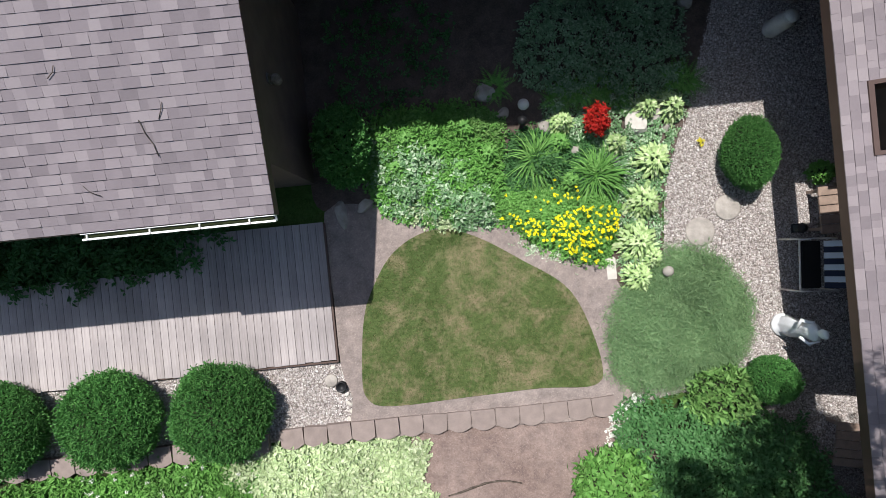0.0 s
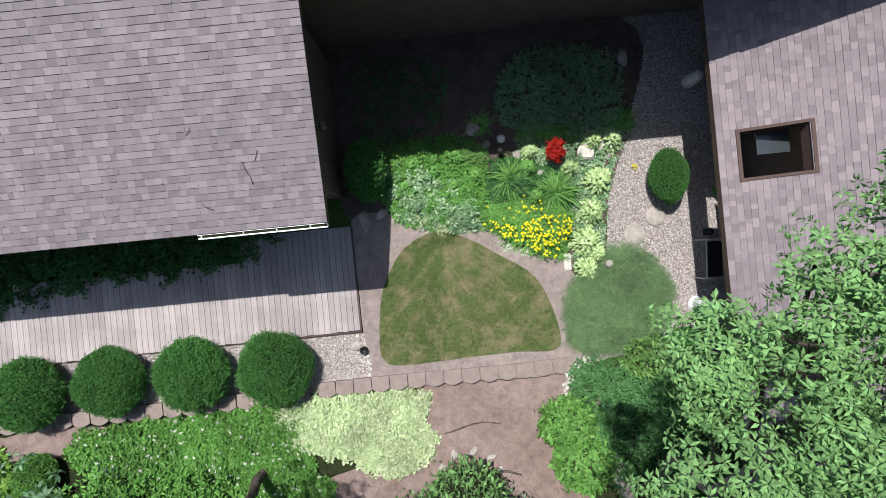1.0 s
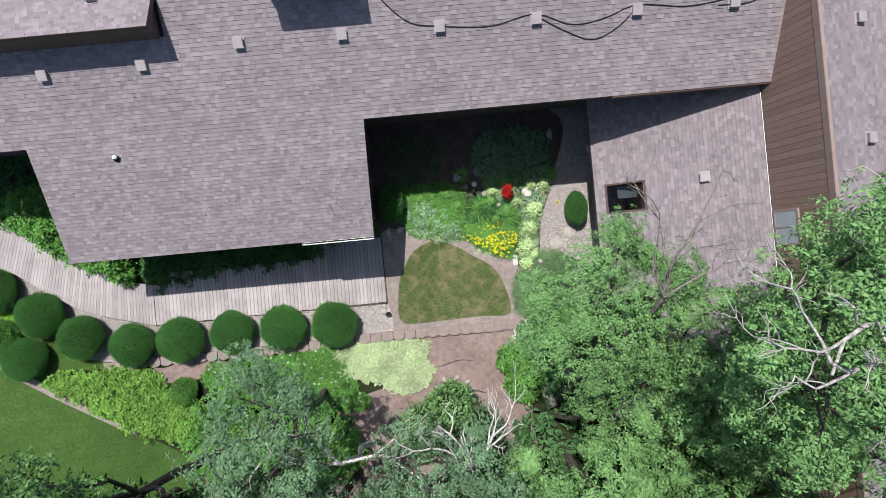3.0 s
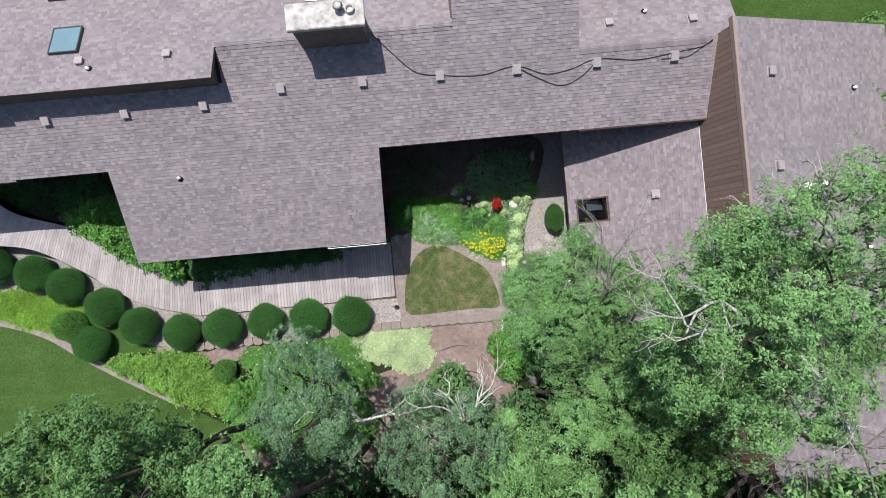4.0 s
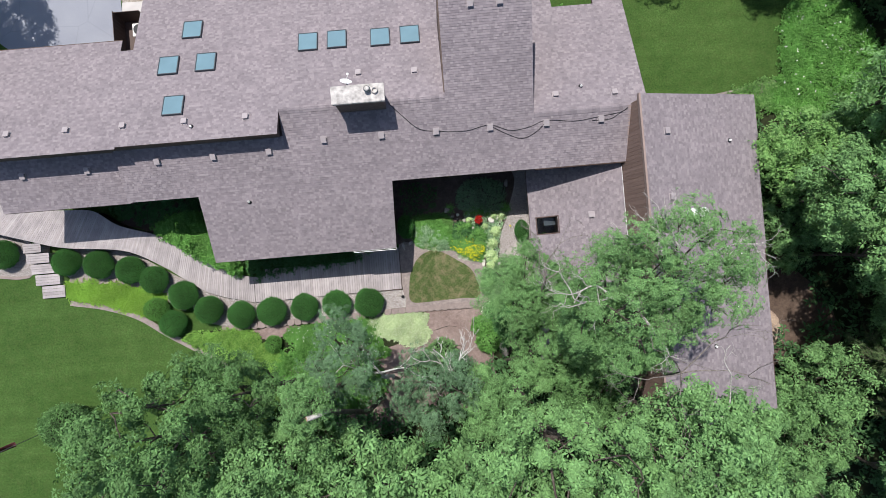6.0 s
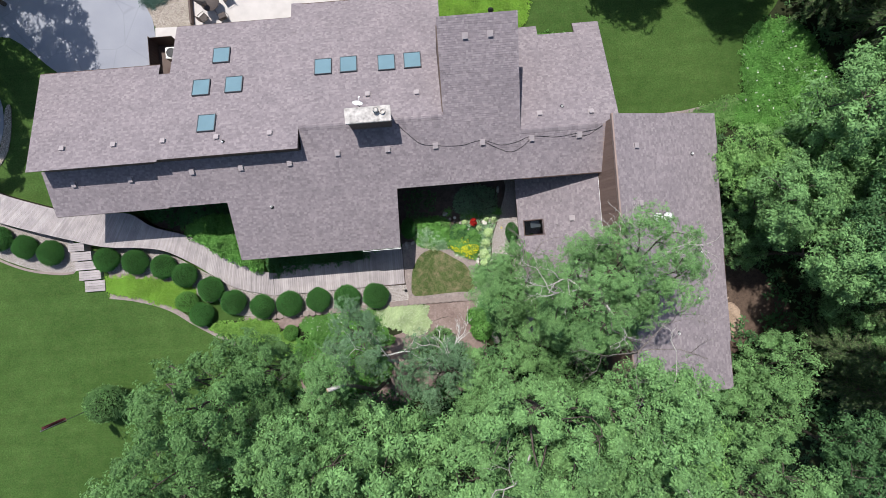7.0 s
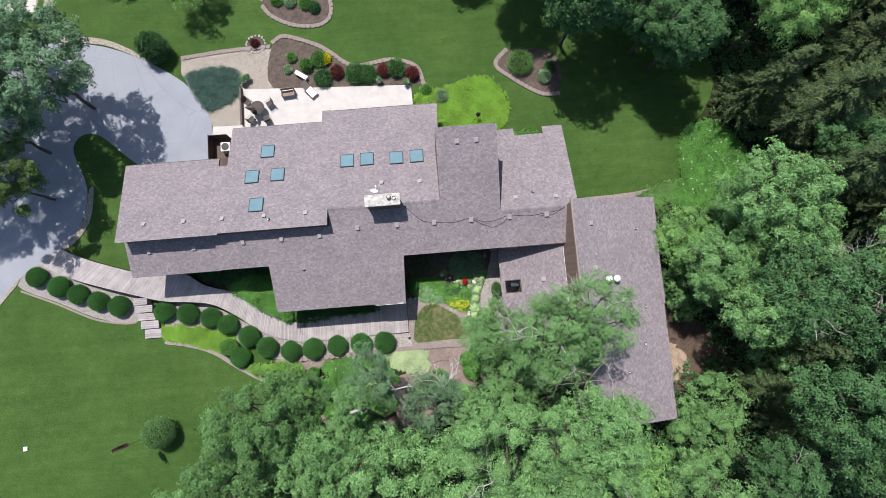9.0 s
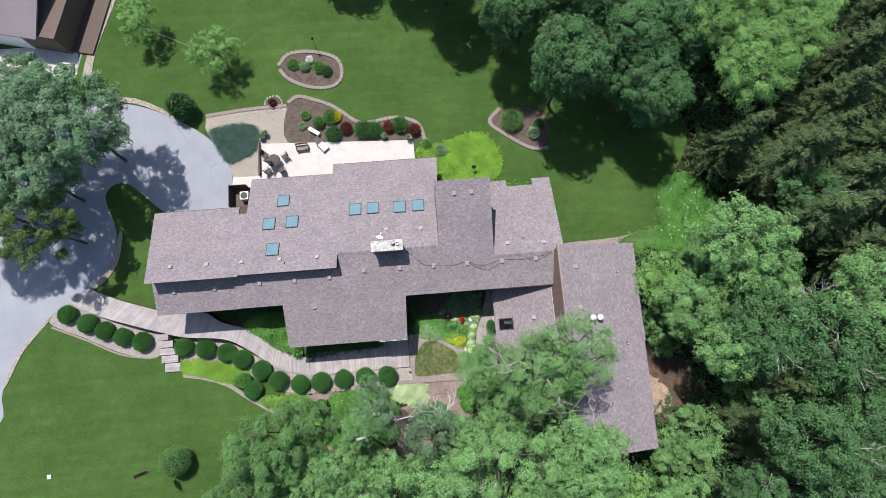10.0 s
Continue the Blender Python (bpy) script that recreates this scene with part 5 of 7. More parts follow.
    cover("undergrowth", "leafy undergrowth below the southern trees", ((3.4, -6.8), (10.4, -6.8), (18.6, -10.6), (18.0, -19.0), (-18.0, -19.0), (-16.5, -8.5), (-6.0, -9.5), (-1.0, -9.2)), 5000, 1.2, 0.3, TREE_LEAF_DARK, 54, 0.45, 6, "plants", lumps=0.7)
    rng = np.random.default_rng(8)
    bare = []
    for k in range(7):
        twig_runs((29.6, -0.9 + 0.25 * k, 8.6), unit(np.array((rng.uniform(-0.9, 0.7), rng.uniform(-0.5, 0.5), 0.35))), 2.4, 0.05, 3, rng, bare)
    bare.append((bend((30.4, -0.6, -0.1), (29.6, -0.2, 9.4), rng, 0.02, 6), np.linspace(0.2, 0.08, 6)))
    snag = thing("dead_tree", "leafless dead tree among the spruces", "tree")
    piece("trunk", tubes_mesh("trunk", bare[-1:], BARK_DEAD), snag)
    piece("branch", tubes_mesh("branch", bare[:-1], BARK_DEAD), snag)
    for name_at, rows in (("leafless dead tree leaning over the porch", ((4.7, -6.2, 0.0), (5.0, -1.6, 9.2), ((-0.1, 0.85, 0.3, 1.8), (0.35, 0.8, 0.25, 1.8), (0.1, 0.6, 0.4, 1.3), (0.8, 0.4, 0.3, 1.6)))), ("bleached dead tree above the bare soil", ((0.4, -7.6, 0.0), (0.3, -5.8, 7.0), ((-0.45, 0.85, 0.25, 1.4), (0.5, 0.7, 0.25, 1.6), (0.1, 0.5, 0.6, 0.8)))), ("bleached dead tree above the bare soil", ((-3.2, -7.4, 0.0), (-3.1, -5.7, 6.4), ((-0.8, 0.3, 0.25, 1.9), (-0.35, 0.6, 0.3, 1.3), (0.9, -0.1, 0.2, 1.9)))), ("leafless dead tree among the southern crowns", ((9.2, -7.3, 0.0), (9.0, -5.2, 13.2), ((-0.6, 0.5, 0.6, 2.6), (0.5, 0.6, 0.5, 2.6), (0.9, -0.1, 0.5, 2.8), (-0.2, -0.7, 0.6, 2.2), (-0.9, 0.1, 0.5, 2.3))))):
        root, fork, arms = rows
        dead_one = thing("dead_tree", name_at, "tree")
        piece("trunk", tubes_mesh("trunk", [(bend(root, fork, rng, 0.03, 7), np.linspace(0.11, 0.055, 7))], BARK_WHITE if "bleached" in name_at else BARK_GREY, 8), dead_one)
        for ax, ay, az, length in arms:
            wood = []
            twig_runs(fork, unit(np.array((ax, ay, az))), length, 0.055 if "bleached" in name_at else 0.028, 3, rng, wood)
            piece("branch", tubes_mesh("branch", wood, BARK_WHITE if "bleached" in name_at else BARK_GREY, 6), dead_one)
    # west
    west = make_tree("large blue-green tree beside the driveway", -28.7, 20.0, 11.6, 4.3, TREE_LEAF_BLUE, 48, 125, 0.19, 6, 0.35, flat=0.7)
    for k, (x, y, s) in enumerate(((-32.6, 16.2, 0.9), (-34.2, 19.4, 0.9), (-33.2, 25.0, 0.72), (-38.0, 14.5, 0.9), (-40.0, 20.0, 1.0))):
        copy_thing(west, pose(x, y, 0, 0, 0, 88 * k + 10) @ Matrix.Scale(s, 4))
    make_tree("dark olive tree on the drive's island", -32.2, 12.0, 9.0, 2.9, OLIVE_LEAF, 58, 110, 0.17, 6, 0.35, flat=0.8)
    young = make_tree("young staked tree on the lawn", -26.3, 33.2, 4.6, 2.0, TREE_LEAF_LIME, 49, 75, 0.15, 6, 0.3)
    copy_thing(young, pose(-18.7, 29.5, 0, 0, 0, 140) @ Matrix.Scale(1.05, 4))
    make_bush("lawn_shrub", "dense rounded green shrub beside the flagpole in the lawn", -23.0, -8.3, 1.1, 1.08, 2.3, TREE_LEAF, 50, 7500, 0.12, shaggy=0.09)
    make_bush("conifer_shrub", "dark rounded conifer at the driveway's edge", -22.8, 24.7, 1.0, 0.9, 2.3, TREE_LEAF_DARK, 51, 6000, 0.2, shaggy=0.17)


def build_courtyard_plants():
    # mixed bed
    cover("bed_foliage", "dense mixed green foliage in the courtyard bed", ((-1.2, 2.3), (-1.2, 0.95), (-0.5, 0.5), (0.5, 0.45), (1.0, 0.6), (1.2, 1.6), (1.0, 2.4), (-0.2, 2.5)), 2500, 0.44, 0.085, GREEN, 61, 0.5, 6, "plants", lumps=3.0)
    cover("bed_foliage", "grey-green variegated foliage in the courtyard bed", ((-1.15, 2.0), (-1.1, 1.0), (-0.7, 0.55), (0.3, 0.35), (0.9, 0.25), (1.0, 0.85), (0.7, 1.5), (0.1, 1.9), (-0.5, 2.2)), 2000, 0.48, 0.08, MIXED, 62, 0.55, 6, "plants", lumps=3.5)
    cover("bed_foliage", "silvery low edging plants by the path", ((0.8, 0.25), (1.3, -0.15), (1.9, -0.6), (2.7, -0.85), (2.9, -0.6), (2.0, -0.35), (1.2, 0.1)), 1700, 0.2, 0.045, PALE_EDGE, 63, 0.5, 6, "plants")
    cover("bed_foliage", "bright green foliage under the yellow flowers", ((0.9, 0.6), (1.3, 0.1), (2.0, -0.3), (2.8, -0.7), (3.1, -0.2), (3.2, 0.4), (2.6, 0.8), (1.6, 0.9)), 2300, 0.42, 0.075, GREEN, 64, 0.4, 6, "plants", flowers=None)
    cover("bed_foliage", "cream-edged leaves along the path side", ((-0.9, 0.75), (-0.3, 0.42), (0.5, 0.35), (0.85, 0.45), (0.4, 0.75), (-0.4, 0.95)), 800, 0.4, 0.075, VARIEGATED, 59, 0.55, 6, "plants", lumps=4.0)
    cover("bed_foliage", "cream-edged leaves among the green foliage", ((-0.9, 1.7), (-0.4, 1.3), (0.2, 1.5), (0.1, 1.9), (-0.5, 2.0)), 600, 0.5, 0.06, MIXED, 58, 0.55, 6, "plants", lumps=4.0)
    cover("bed_foliage", "yellow-green foliage among the perennials", ((0.2, 1.7), (1.0, 1.5), (1.3, 2.0), (0.8, 2.4), (0.1, 2.3)), 450, 0.5, 0.06, TREE_LEAF_LIME, 57, 0.5, 6, "plants", lumps=4.0)
    rng = np.random.default_rng(65)
    ring = smooth_ring(((0.95, 0.5), (1.2, 0.15), (1.9, -0.2), (2.6, -0.62), (2.95, -0.3), (3.15, 0.3), (2.5, 0.42), (1.9, 0.25), (1.4, 0.35)), 5)
    p = scatter(ring, 240, rng)
    p = np.vstack((p, rng.normal((2.1, 0.65), (0.35, 0.12), (22, 2))))
    heads = np.column_stack((p, 0.4 + rng.uniform(0, 0.09, len(p))))
    tagged(piece("yellow_flowers", leaf_mesh("yellow_flowers", YELLOW, *sprays(heads, rng, 7, 0.026, 0.9, 0.35))), "many small bright yellow flower heads", "flowers", kind="stuff")
    cover("bed_foliage", "mid-green foliage between the daylilies", ((1.2, 0.9), (2.0, 0.75), (3.2, 0.6), (3.4, 1.2), (2.6, 1.7), (1.5, 1.9)), 1500, 0.3, 0.08, GREEN_DEEP, 66, 0.45, 6, "plants")
    cover("bed_foliage", "low pale green foliage round the hostas", ((2.0, 1.9), (2.6, 1.3), (3.2, 0.7), (3.25, -0.3), (3.2, -0.95), (3.85, -1.1), (4.05, 0.2), (4.4, 1.5), (4.75, 2.35), (3.4, 2.5), (2.2, 2.5)), 1900, 0.2, 0.06, MIXED, 56, 0.5, 6, "plants", lumps=4.0)
    strap_plant("daylily", "clump of arching green daylily leaves", 1.85, 1.35, 190, 0.75, 0.62, GREEN, 67)
    strap_plant("daylily", "clump of arching green daylily leaves", 2.95, 0.95, 210, 0.78, 0.66, GREEN, 68)
    red = thing("red_plant", "bright red leafy plant in the courtyard bed", "plant", Matrix.Translation((2.92, 1.93, 0)))
    rng = np.random.default_rng(69)
    tips = ball_points(170, rng, 0.0)
    tips = tips * (0.19, 0.25, 0.26) * rng.uniform(0.6, 1.2, (len(tips), 1)) + (0, 0, 0.38)
    piece("leaves", leaf_mesh("leaves", RED, *sprays(tips, rng, 7, 0.07, 0.42, 0.7)), red)
    piece("stem", tubes_mesh("stem", [(bend((0, 0, 0), t, rng, 0.05, 4), np.linspace(0.012, 0.005, 4)) for t in tips[:10]], MAROON), red)
    for k, (x, y, r) in enumerate(((3.92, 1.15, 0.42), (3.68, 0.42, 0.38), (3.5, -0.3, 0.42), (3.48, -0.95, 0.32), (4.35, 2.1, 0.34), (3.9, 2.12, 0.3), (2.35, 2.0, 0.26), (3.3, 1.5, 0.26), (3.75, -0.62, 0.24))):
        hosta(x, y, r, 70 + k)
    for k, (x, y, r) in enumerate(((0.0, 1.75, 0.3), (0.55, 2.05, 0.28), (-0.5, 1.95, 0.3), (0.95, 1.55, 0.26), (-0.75, 1.45, 0.26), (0.4, 1.35, 0.24), (2.25, 1.62, 0.26), (2.4, 0.9, 0.24))):
        hosta(x, y, r, 170 + k, GREEN, "broad-leaved green plant in the courtyard bed")
    for k, (x, y) in enumerate(((2.35, 2.45), (2.85, 2.5), (4.75, 2.55), (3.4, 2.4), (1.2, 2.8), (2.6, 2.62), (4.55, 2.62), (3.15, 2.62))):
        rng = np.random.default_rng(90 + k)
        fern = thing("fern", "green fern with feathery fronds in shade", "plant", Matrix.Translation((x, y, 0)), "ferns in the courtyard")
        base, way, face, length = [], [], [], []
        for j in range(9):
            a = 2 * math.pi * j / 9 + rng.normal(0, 0.2)
            out, side = np.array((math.cos(a), math.sin(a), 0)), np.array((-math.sin(a), math.cos(a), 0))
            for s in np.linspace(0.12, 1, 13):
                p = out * 0.42 * s + np.array((0, 0, 0.4 * (s - 0.6 * s * s)))
                for e in (-1, 1):
                    base.append(p), way.append(side * e + out * 0.4), face.append((0, 0, 1)), length.append(0.13 * (1.05 - s) + 0.02)
        length = np.array(length)
        piece("fronds", leaf_mesh("fronds", GREEN, np.array(base), np.array(way), np.array(face), length, length * 0.3), fern)
    cover("shade_plants", "dark shade planting against the house", ((1.9, 2.7), (3.4, 2.5), (4.6, 2.7), (4.5, 4.2), (2.6, 4.5), (1.7, 3.6)), 1900, 0.55, 0.065, SHADE_LEAF, 75, 0.5, 6, "plants")
    # darker leaf colour stands in for the shade by the wall
    cover("shade_plants", "low planting beside the house wall, green darkened for shade", ((-1.7, 4.4), (-1.6, 2.6), (-0.2, 2.7), (0.6, 3.4), (0.2, 4.4)), 300, 0.25, 0.07, GREEN_DEEP, 76, 0.5, 6, "plants")
    make_bush("evergreen_shrub", "upright dark evergreen at the house corner", -1.62, 1.85, 0.4, 0.62, 1.3, YEW, 77, 9000, 0.07, shaggy=0.09)
    make_bush("boxwood", "oval clipped boxwood on the gravel", 5.52, 1.06, 0.4, 0.59, 0.95, YEW, 78, 15000, 0.042, shaggy=0.05)
    make_bush("boxwood", "small clipped boxwood at the gravel's edge", 5.6, -3.0, 0.38, 0.38, 0.85, YEW, 79, 11000, 0.042)
    make_bush("lime_shrub", "light yellow-green leafy shrub by the juniper", 4.75, -3.25, 0.55, 0.42, 0.5, TREE_LEAF_LIME, 80, 1500, 0.13, shaggy=0.12)
    make_bush("small_shrub", "little green shrub under the eave", 6.95, 0.62, 0.16, 0.16, 0.4, GREEN, 81, 500, 0.08)
    cover("juniper", "broad low spreading juniper over the gravel", ((4.25, -0.55), (5.0, -0.85), (5.45, -1.7), (5.2, -2.65), (4.2, -3.0), (3.1, -2.95), (2.85, -2.25), (3.05, -1.4), (3.7, -0.9)), 9500, 0.44, 0.1, JUNIPER, 82, 0.11, 7, "shrub", tilt=0.9, lumps=2.4)
    # the overhanging tree's shade is put into this leaf green
    cover("corner_foliage", "leafy planting below the juniper, green darkened for shade", ((2.9, -3.4), (4.0, -3.4), (5.4, -3.6), (6.4, -4.4), (6.6, -6.5), (3.6, -6.3), (3.0, -4.6)), 3600, 0.65, 0.1, GREEN_DEEP, 83, 0.38, 6, "plants")
    cover("white_flowers", "thin drift of small white flowers", ((2.75, -3.35), (3.0, -3.1), (3.4, -3.25), (3.1, -3.5), (2.85, -4.3), (2.7, -4.0)), 110, 0.15, 0.055, PETAL, 84, 0.7, 5, "flowers")
    cover("pale_groundcover", "pale cream and green variegated groundcover", ((-4.4, -3.6), (-2.6, -3.55), (-1.2, -3.58), (-0.7, -3.85), (-0.95, -4.4), (-0.6, -4.9), (-1.6, -5.6), (-2.8, -5.1), (-4.3, -4.6)), 3300, 0.2, 0.095, VARIEGATED, 85, 0.6, 6)
    cover("green_groundcover", "mid-green groundcover with small white flowers", ((-9.4, -3.9), (-6.0, -3.62), (-4.0, -3.58), (-3.9, -4.7), (-3.4, -6.0), (-6.4, -5.8), (-9.2, -4.9)), 4600, 0.24, 0.1, GREEN, 86, 0.5, 6, flowers=(170, PETAL, 0.04, ("white_flowers", "scattered small white flowers in the groundcover")))
    cover("lime_planting", "leafy yellow-green planting below the shrubs", ((-15.9, -3.85), (-14.2, -3.75), (-12.4, -3.7), (-11.6, -4.0), (-11.2, -4.6), (-10.4, -5.2), (-9.6, -5.7), (-10.6, -6.5), (-12.4, -6.0), (-14.6, -4.7)), 4000, 0.55, 0.12, LIME_PLANT, 87, 0.6, 6, "plants", lumps=3.5)
    cover("lime_planting", "bright lime low planting beside the deck", ((-22.9, 0.2), (-20.2, 0.0), (-18.0, -0.65), (-16.9, -1.2), (-17.8, -2.2), (-19.0, -2.05), (-20.9, -1.35), (-22.9, -0.85)), 3400, 0.2, 0.1, LIME, 88, 0.5, 6, "plants")
    cover("border_planting", "mixed leafy border below the trees", ((-10.4, -5.4), (-7.6, -4.8), (-4.6, -6.0), (-3.6, -8.0), (-6.0, -9.2), (-9.4, -8.4), (-10.6, -6.9)), 2400, 0.7, 0.14, GREEN, 89, 0.45, 6, "plants")
    for k, (x, y) in enumerate(((-9.6, -5.9), (-9.9, -6.5), (-8.8, -5.4), (-9.2, -6.9))):
        strap_plant("daylily", "arching green daylily clump in the border", x, y, 130, 0.75, 0.65, GREEN, 93 + k)
    cover("entry_planting", "dense green planting between deck and entry", ((-17.0, 2.75), (-15.8, 3.6), (-12.4, 3.6), (-12.2, 1.4), (-12.0, -0.2), (-12.6, 0.05), (-14.2, 0.95), (-15.8, 2.0)), 4600, 1.3, 0.14, GREEN, 96, 0.5, 6, "plants", edge=0.3)
    # these two take the darker leaf green, eave shade included in it
    cover("eave_planting", "planting under the eave by the deck, green darkened for shade", ((-11.4, -0.55), (-9.0, -0.3), (-6.2, -0.2), (-4.6, 0.1), (-4.3, 1.2), (-9.0, 1.3), (-11.4, 1.2)), 1500, 0.4, 0.11, GREEN_DEEP, 97, 0.5, 6, "plants")
    cover("entry_planting", "planting in the recess by the entry, green darkened for shade", ((-19.3, 4.9), (-19.3, 3.8), (-17.6, 3.4), (-16.0, 3.2), (-14.0, 3.4), (-13.0, 4.9)), 900, 0.7, 0.12, GREEN_DEEP, 98, 0.5, 6, "plants")
    for k, (x, y, r, h, m) in enumerate(((0.0, -5.9, 0.75, 2.1, TREE_LEAF), (-0.9, -6.6, 0.9, 2.6, TREE_LEAF), (0.9, -6.9, 0.8, 2.4, TREE_LEAF_BLUE), (2.6, -4.6, 0.55, 0.7, GREEN), (2.9, -5.6, 0.6, 0.8, GREEN))):
        make_bush("leafy_shrub", "loose leafy shrub on the bare soil", x, y, r, r * 0.9, h, m, 100 + k, 2200, 0.16, shaggy=0.14, slim=0.4)


def build_north_plants():
    cover("lime_bed", "bright lime low planting on the back lawn", ((0.1, 19.0), (2.9, 19.5), (5.2, 20.2), (6.9, 19.8), (8.1, 17.6), (7.9, 16.2), (7.0, 15.3), (2.6, 14.0), (1.7, 16.4), (0.2, 17.6)), 7000, 0.28, 0.13, LIME, 110, 0.5, 5, "plants")
    cover("blue_juniper", "low blue-green juniper by the driveway", ((-20.4, 22.4), (-17.7, 22.9), (-15.9, 22.4), (-15.9, 20.3), (-17.9, 19.1), (-18.8, 19.2), (-20.1, 21.5)), 4500, 0.4, 0.14, JUNIPER_BLUE, 111, 0.18, 7, "shrub")
    cover("ground_ivy", "spreading bright green groundcover by the wood", ((22.6, 9.4), (23.4, 13.6), (26.8, 14.2), (29.4, 9.4), (27.4, 6.6), (24.6, 6.2), (21.4, 7.6)), 6000, 0.35, 0.16, GREEN, 112, 0.5, 5, "plants", flowers=(70, PETAL, 0.07, ("white_flowers", "drift of white flowers in the groundcover")))
    cover("wall_planting", "low planting against the house wall", ((7.95, 13.6), (10.35, 13.6), (10.35, 14.6), (7.95, 14.6)), 500, 0.5, 0.13, GREEN, 113, 0.5, 5, "plants")
    cover("edge_planting", "yellow-green planting at the house corner", ((18.6, 8.2), (20.6, 9.0), (22.2, 9.2), (21.6, 7.4), (19.2, 6.6)), 700, 0.4, 0.14, TREE_LEAF_LIME, 114, 0.5, 5, "plants")
    bushes = ((-9.6, 22.4, 0.55, 0.9, GREEN), (-8.4, 22.9, 0.75, 0.9, GREEN), (-7.9, 22.9, 0.5, 0.7, YELLOW), (-8.2, 21.1, 0.8, 0.9, GREEN_DEEP), (-6.9, 21.6, 0.6, 0.8, MAROON), (-5.2, 21.3, 0.95, 0.9, YEW), (-4.2, 21.2, 0.85, 0.9, YEW), (-2.7, 21.4, 0.55, 0.8, MAROON), (-1.6, 21.5, 0.85, 0.9, YEW), (-0.2, 20.9, 0.6, 0.9, MAROON), (-10.9, 23.3, 0.4, 0.5, GREEN), (-11.3, 22.2, 0.35, 0.4, SILVER), (9.5, 21.1, 1.15, 1.3, TREE_LEAF_LIME), (11.6, 19.7, 0.6, 0.7, SILVER), (12.2, 20.6, 0.5, 0.6, GREEN_DEEP), (-12.0, 28.9, 0.55, 0.6, GREEN), (-10.8, 28.6, 0.5, 0.6, SILVER), (-9.4, 28.4, 0.6, 0.7, GREEN), (-8.6, 27.9, 0.5, 0.6, GREEN_DEEP), (-10.3, 29.3, 0.35, 0.5, PETAL), (-14.15, 24.9, 0.35, 0.5, MAROON), (0.9, 19.3, 0.5, 0.6, GREEN), (2.3, 18.6, 0.55, 0.7, SILVER))
    for k, (x, y, r, h, m) in enumerate(bushes):
        make_bush("garden_shrub", "rounded garden shrub in a flower bed" if m not in (YELLOW, MAROON) else ("mound of yellow flowers in a bed" if m is YELLOW else "dark red leafed shrub in a bed"), x, y, r * 0.85, r * 0.85, h * 0.85, m, 120 + k, int(1800 * r) + 300, 0.12, shaggy=0.14)


def build_grass():
    """Short blades on the small lawn."""
    rng = np.random.default_rng(140)
    p = scatter(smooth_ring(LAWN_RING, 6) * 0.99, 26000, rng)
    base = np.column_stack((p, np.full(len(p), 0.1)))
    way = rng.normal(0, 0.8, (len(p), 3)) + (0, 0, 0.55)
    length = rng.uniform(0.025, 0.06, len(p))
    tagged(piece("grass_blades", leaf_mesh("grass_blades", GRASS_BLADE, base, way, rng.normal(0, 1, (len(p), 3)) + (0, 0, 1), length, 0.008)), "short grass blades, green and straw", "grass", kind="stuff")
    # loose pebbles where the gravel is nearest
    t = (1 + 5 ** 0.5) / 2
    ico = unit(np.array([(-1, t, 0), (1, t, 0), (-1, -t, 0), (1, -t, 0), (0, -1, t), (0, 1, t), (0, -1, -t), (0, 1, -t), (t, 0, -1), (t, 0, 1), (-t, 0, -1), (-t, 0, 1)], dtype=float))
    tri = np.array([(0, 11, 5), (0, 5, 1), (0, 1, 7), (0, 7, 10), (0, 10, 11), (1, 5, 9), (5, 11, 4), (11, 10, 2), (10, 7, 6), (7, 1, 8), (3, 9, 4), (3, 4, 2), (3, 2, 6), (3, 6, 8), (3, 8, 9), (4, 9, 5), (2, 4, 11), (6, 2, 10), (8, 6, 7), (9, 8, 1)])
    for ring, n in ((((3.95, -1.2), (4.2, 0.8), (4.8, 2.3), (5.6, 4.8), (7.4, 4.8), (7.5, -5.5), (4.9, -3.3), (5.5, -1.5), (4.2, -0.5)), 17000), (((-2.12, -2.02), (-2.05, -3.2), (-5.0, -3.25), (-8.0, -3.25), (-8.0, -1.98)), 9000)):
        p = scatter(np.array(ring), n, rng)
        s = rng.uniform(0.008, 0.023, (n, 1, 1)) * rng.uniform(0.6, 1.2, (n, 1, 3))
        v = ico[None] * s
        a = rng.uniform(0, 6.28, n)
        c, d = np.cos(a)[:, None], np.sin(a)[:, None]
        v = np.stack((v[..., 0] * c - v[..., 1] * d, v[..., 0] * d + v[..., 1] * c, v[..., 2] * 0.7), 2)
        v += np.column_stack((p, np.full(n, 0.022)))[:, None]
        f = (tri[None] + 12 * np.arange(n)[:, None, None]).reshape(-1, 3)
        tagged(piece("pebbles", mesh_of("pebbles", v.reshape(-1, 3), f, PEBBLE, True)), "loose mixed pebbles of pale and brown stone", "gravel", kind="stuff")


# ---- small things ----
def stone(x, y, sx, sy, sz, seed, material=None, label="irregular field stone in the garden bed", z=0.0):
    rng = np.random.default_rng(seed)
    bm = bmesh.new()
    bmesh.ops.create_icosphere(bm, subdivisions=3, radius=1.0)
    ax = [Vector(rng.normal(0, 1, 3)) for k in range(11)]
    for v in bm.verts:
        d = v.co.normalized()
        cut = min(1.0, *(0.66 / max(0.3, d.dot(a.normalized())) for a in ax))
        v.co = Vector((d.x * sx, d.y * sy, d.z * sz)) * cut * (1 + 0.05 * noise.noise(d * 4 + Vector((seed, 0, 0))))
    ob = part("stone", bm, material or STONE)
    ob.matrix_basis = pose(x, y, z + sz * 0.35, 0, 0, rng.uniform(0, 360))
    tagged(ob, label, "stone", "garden stones")


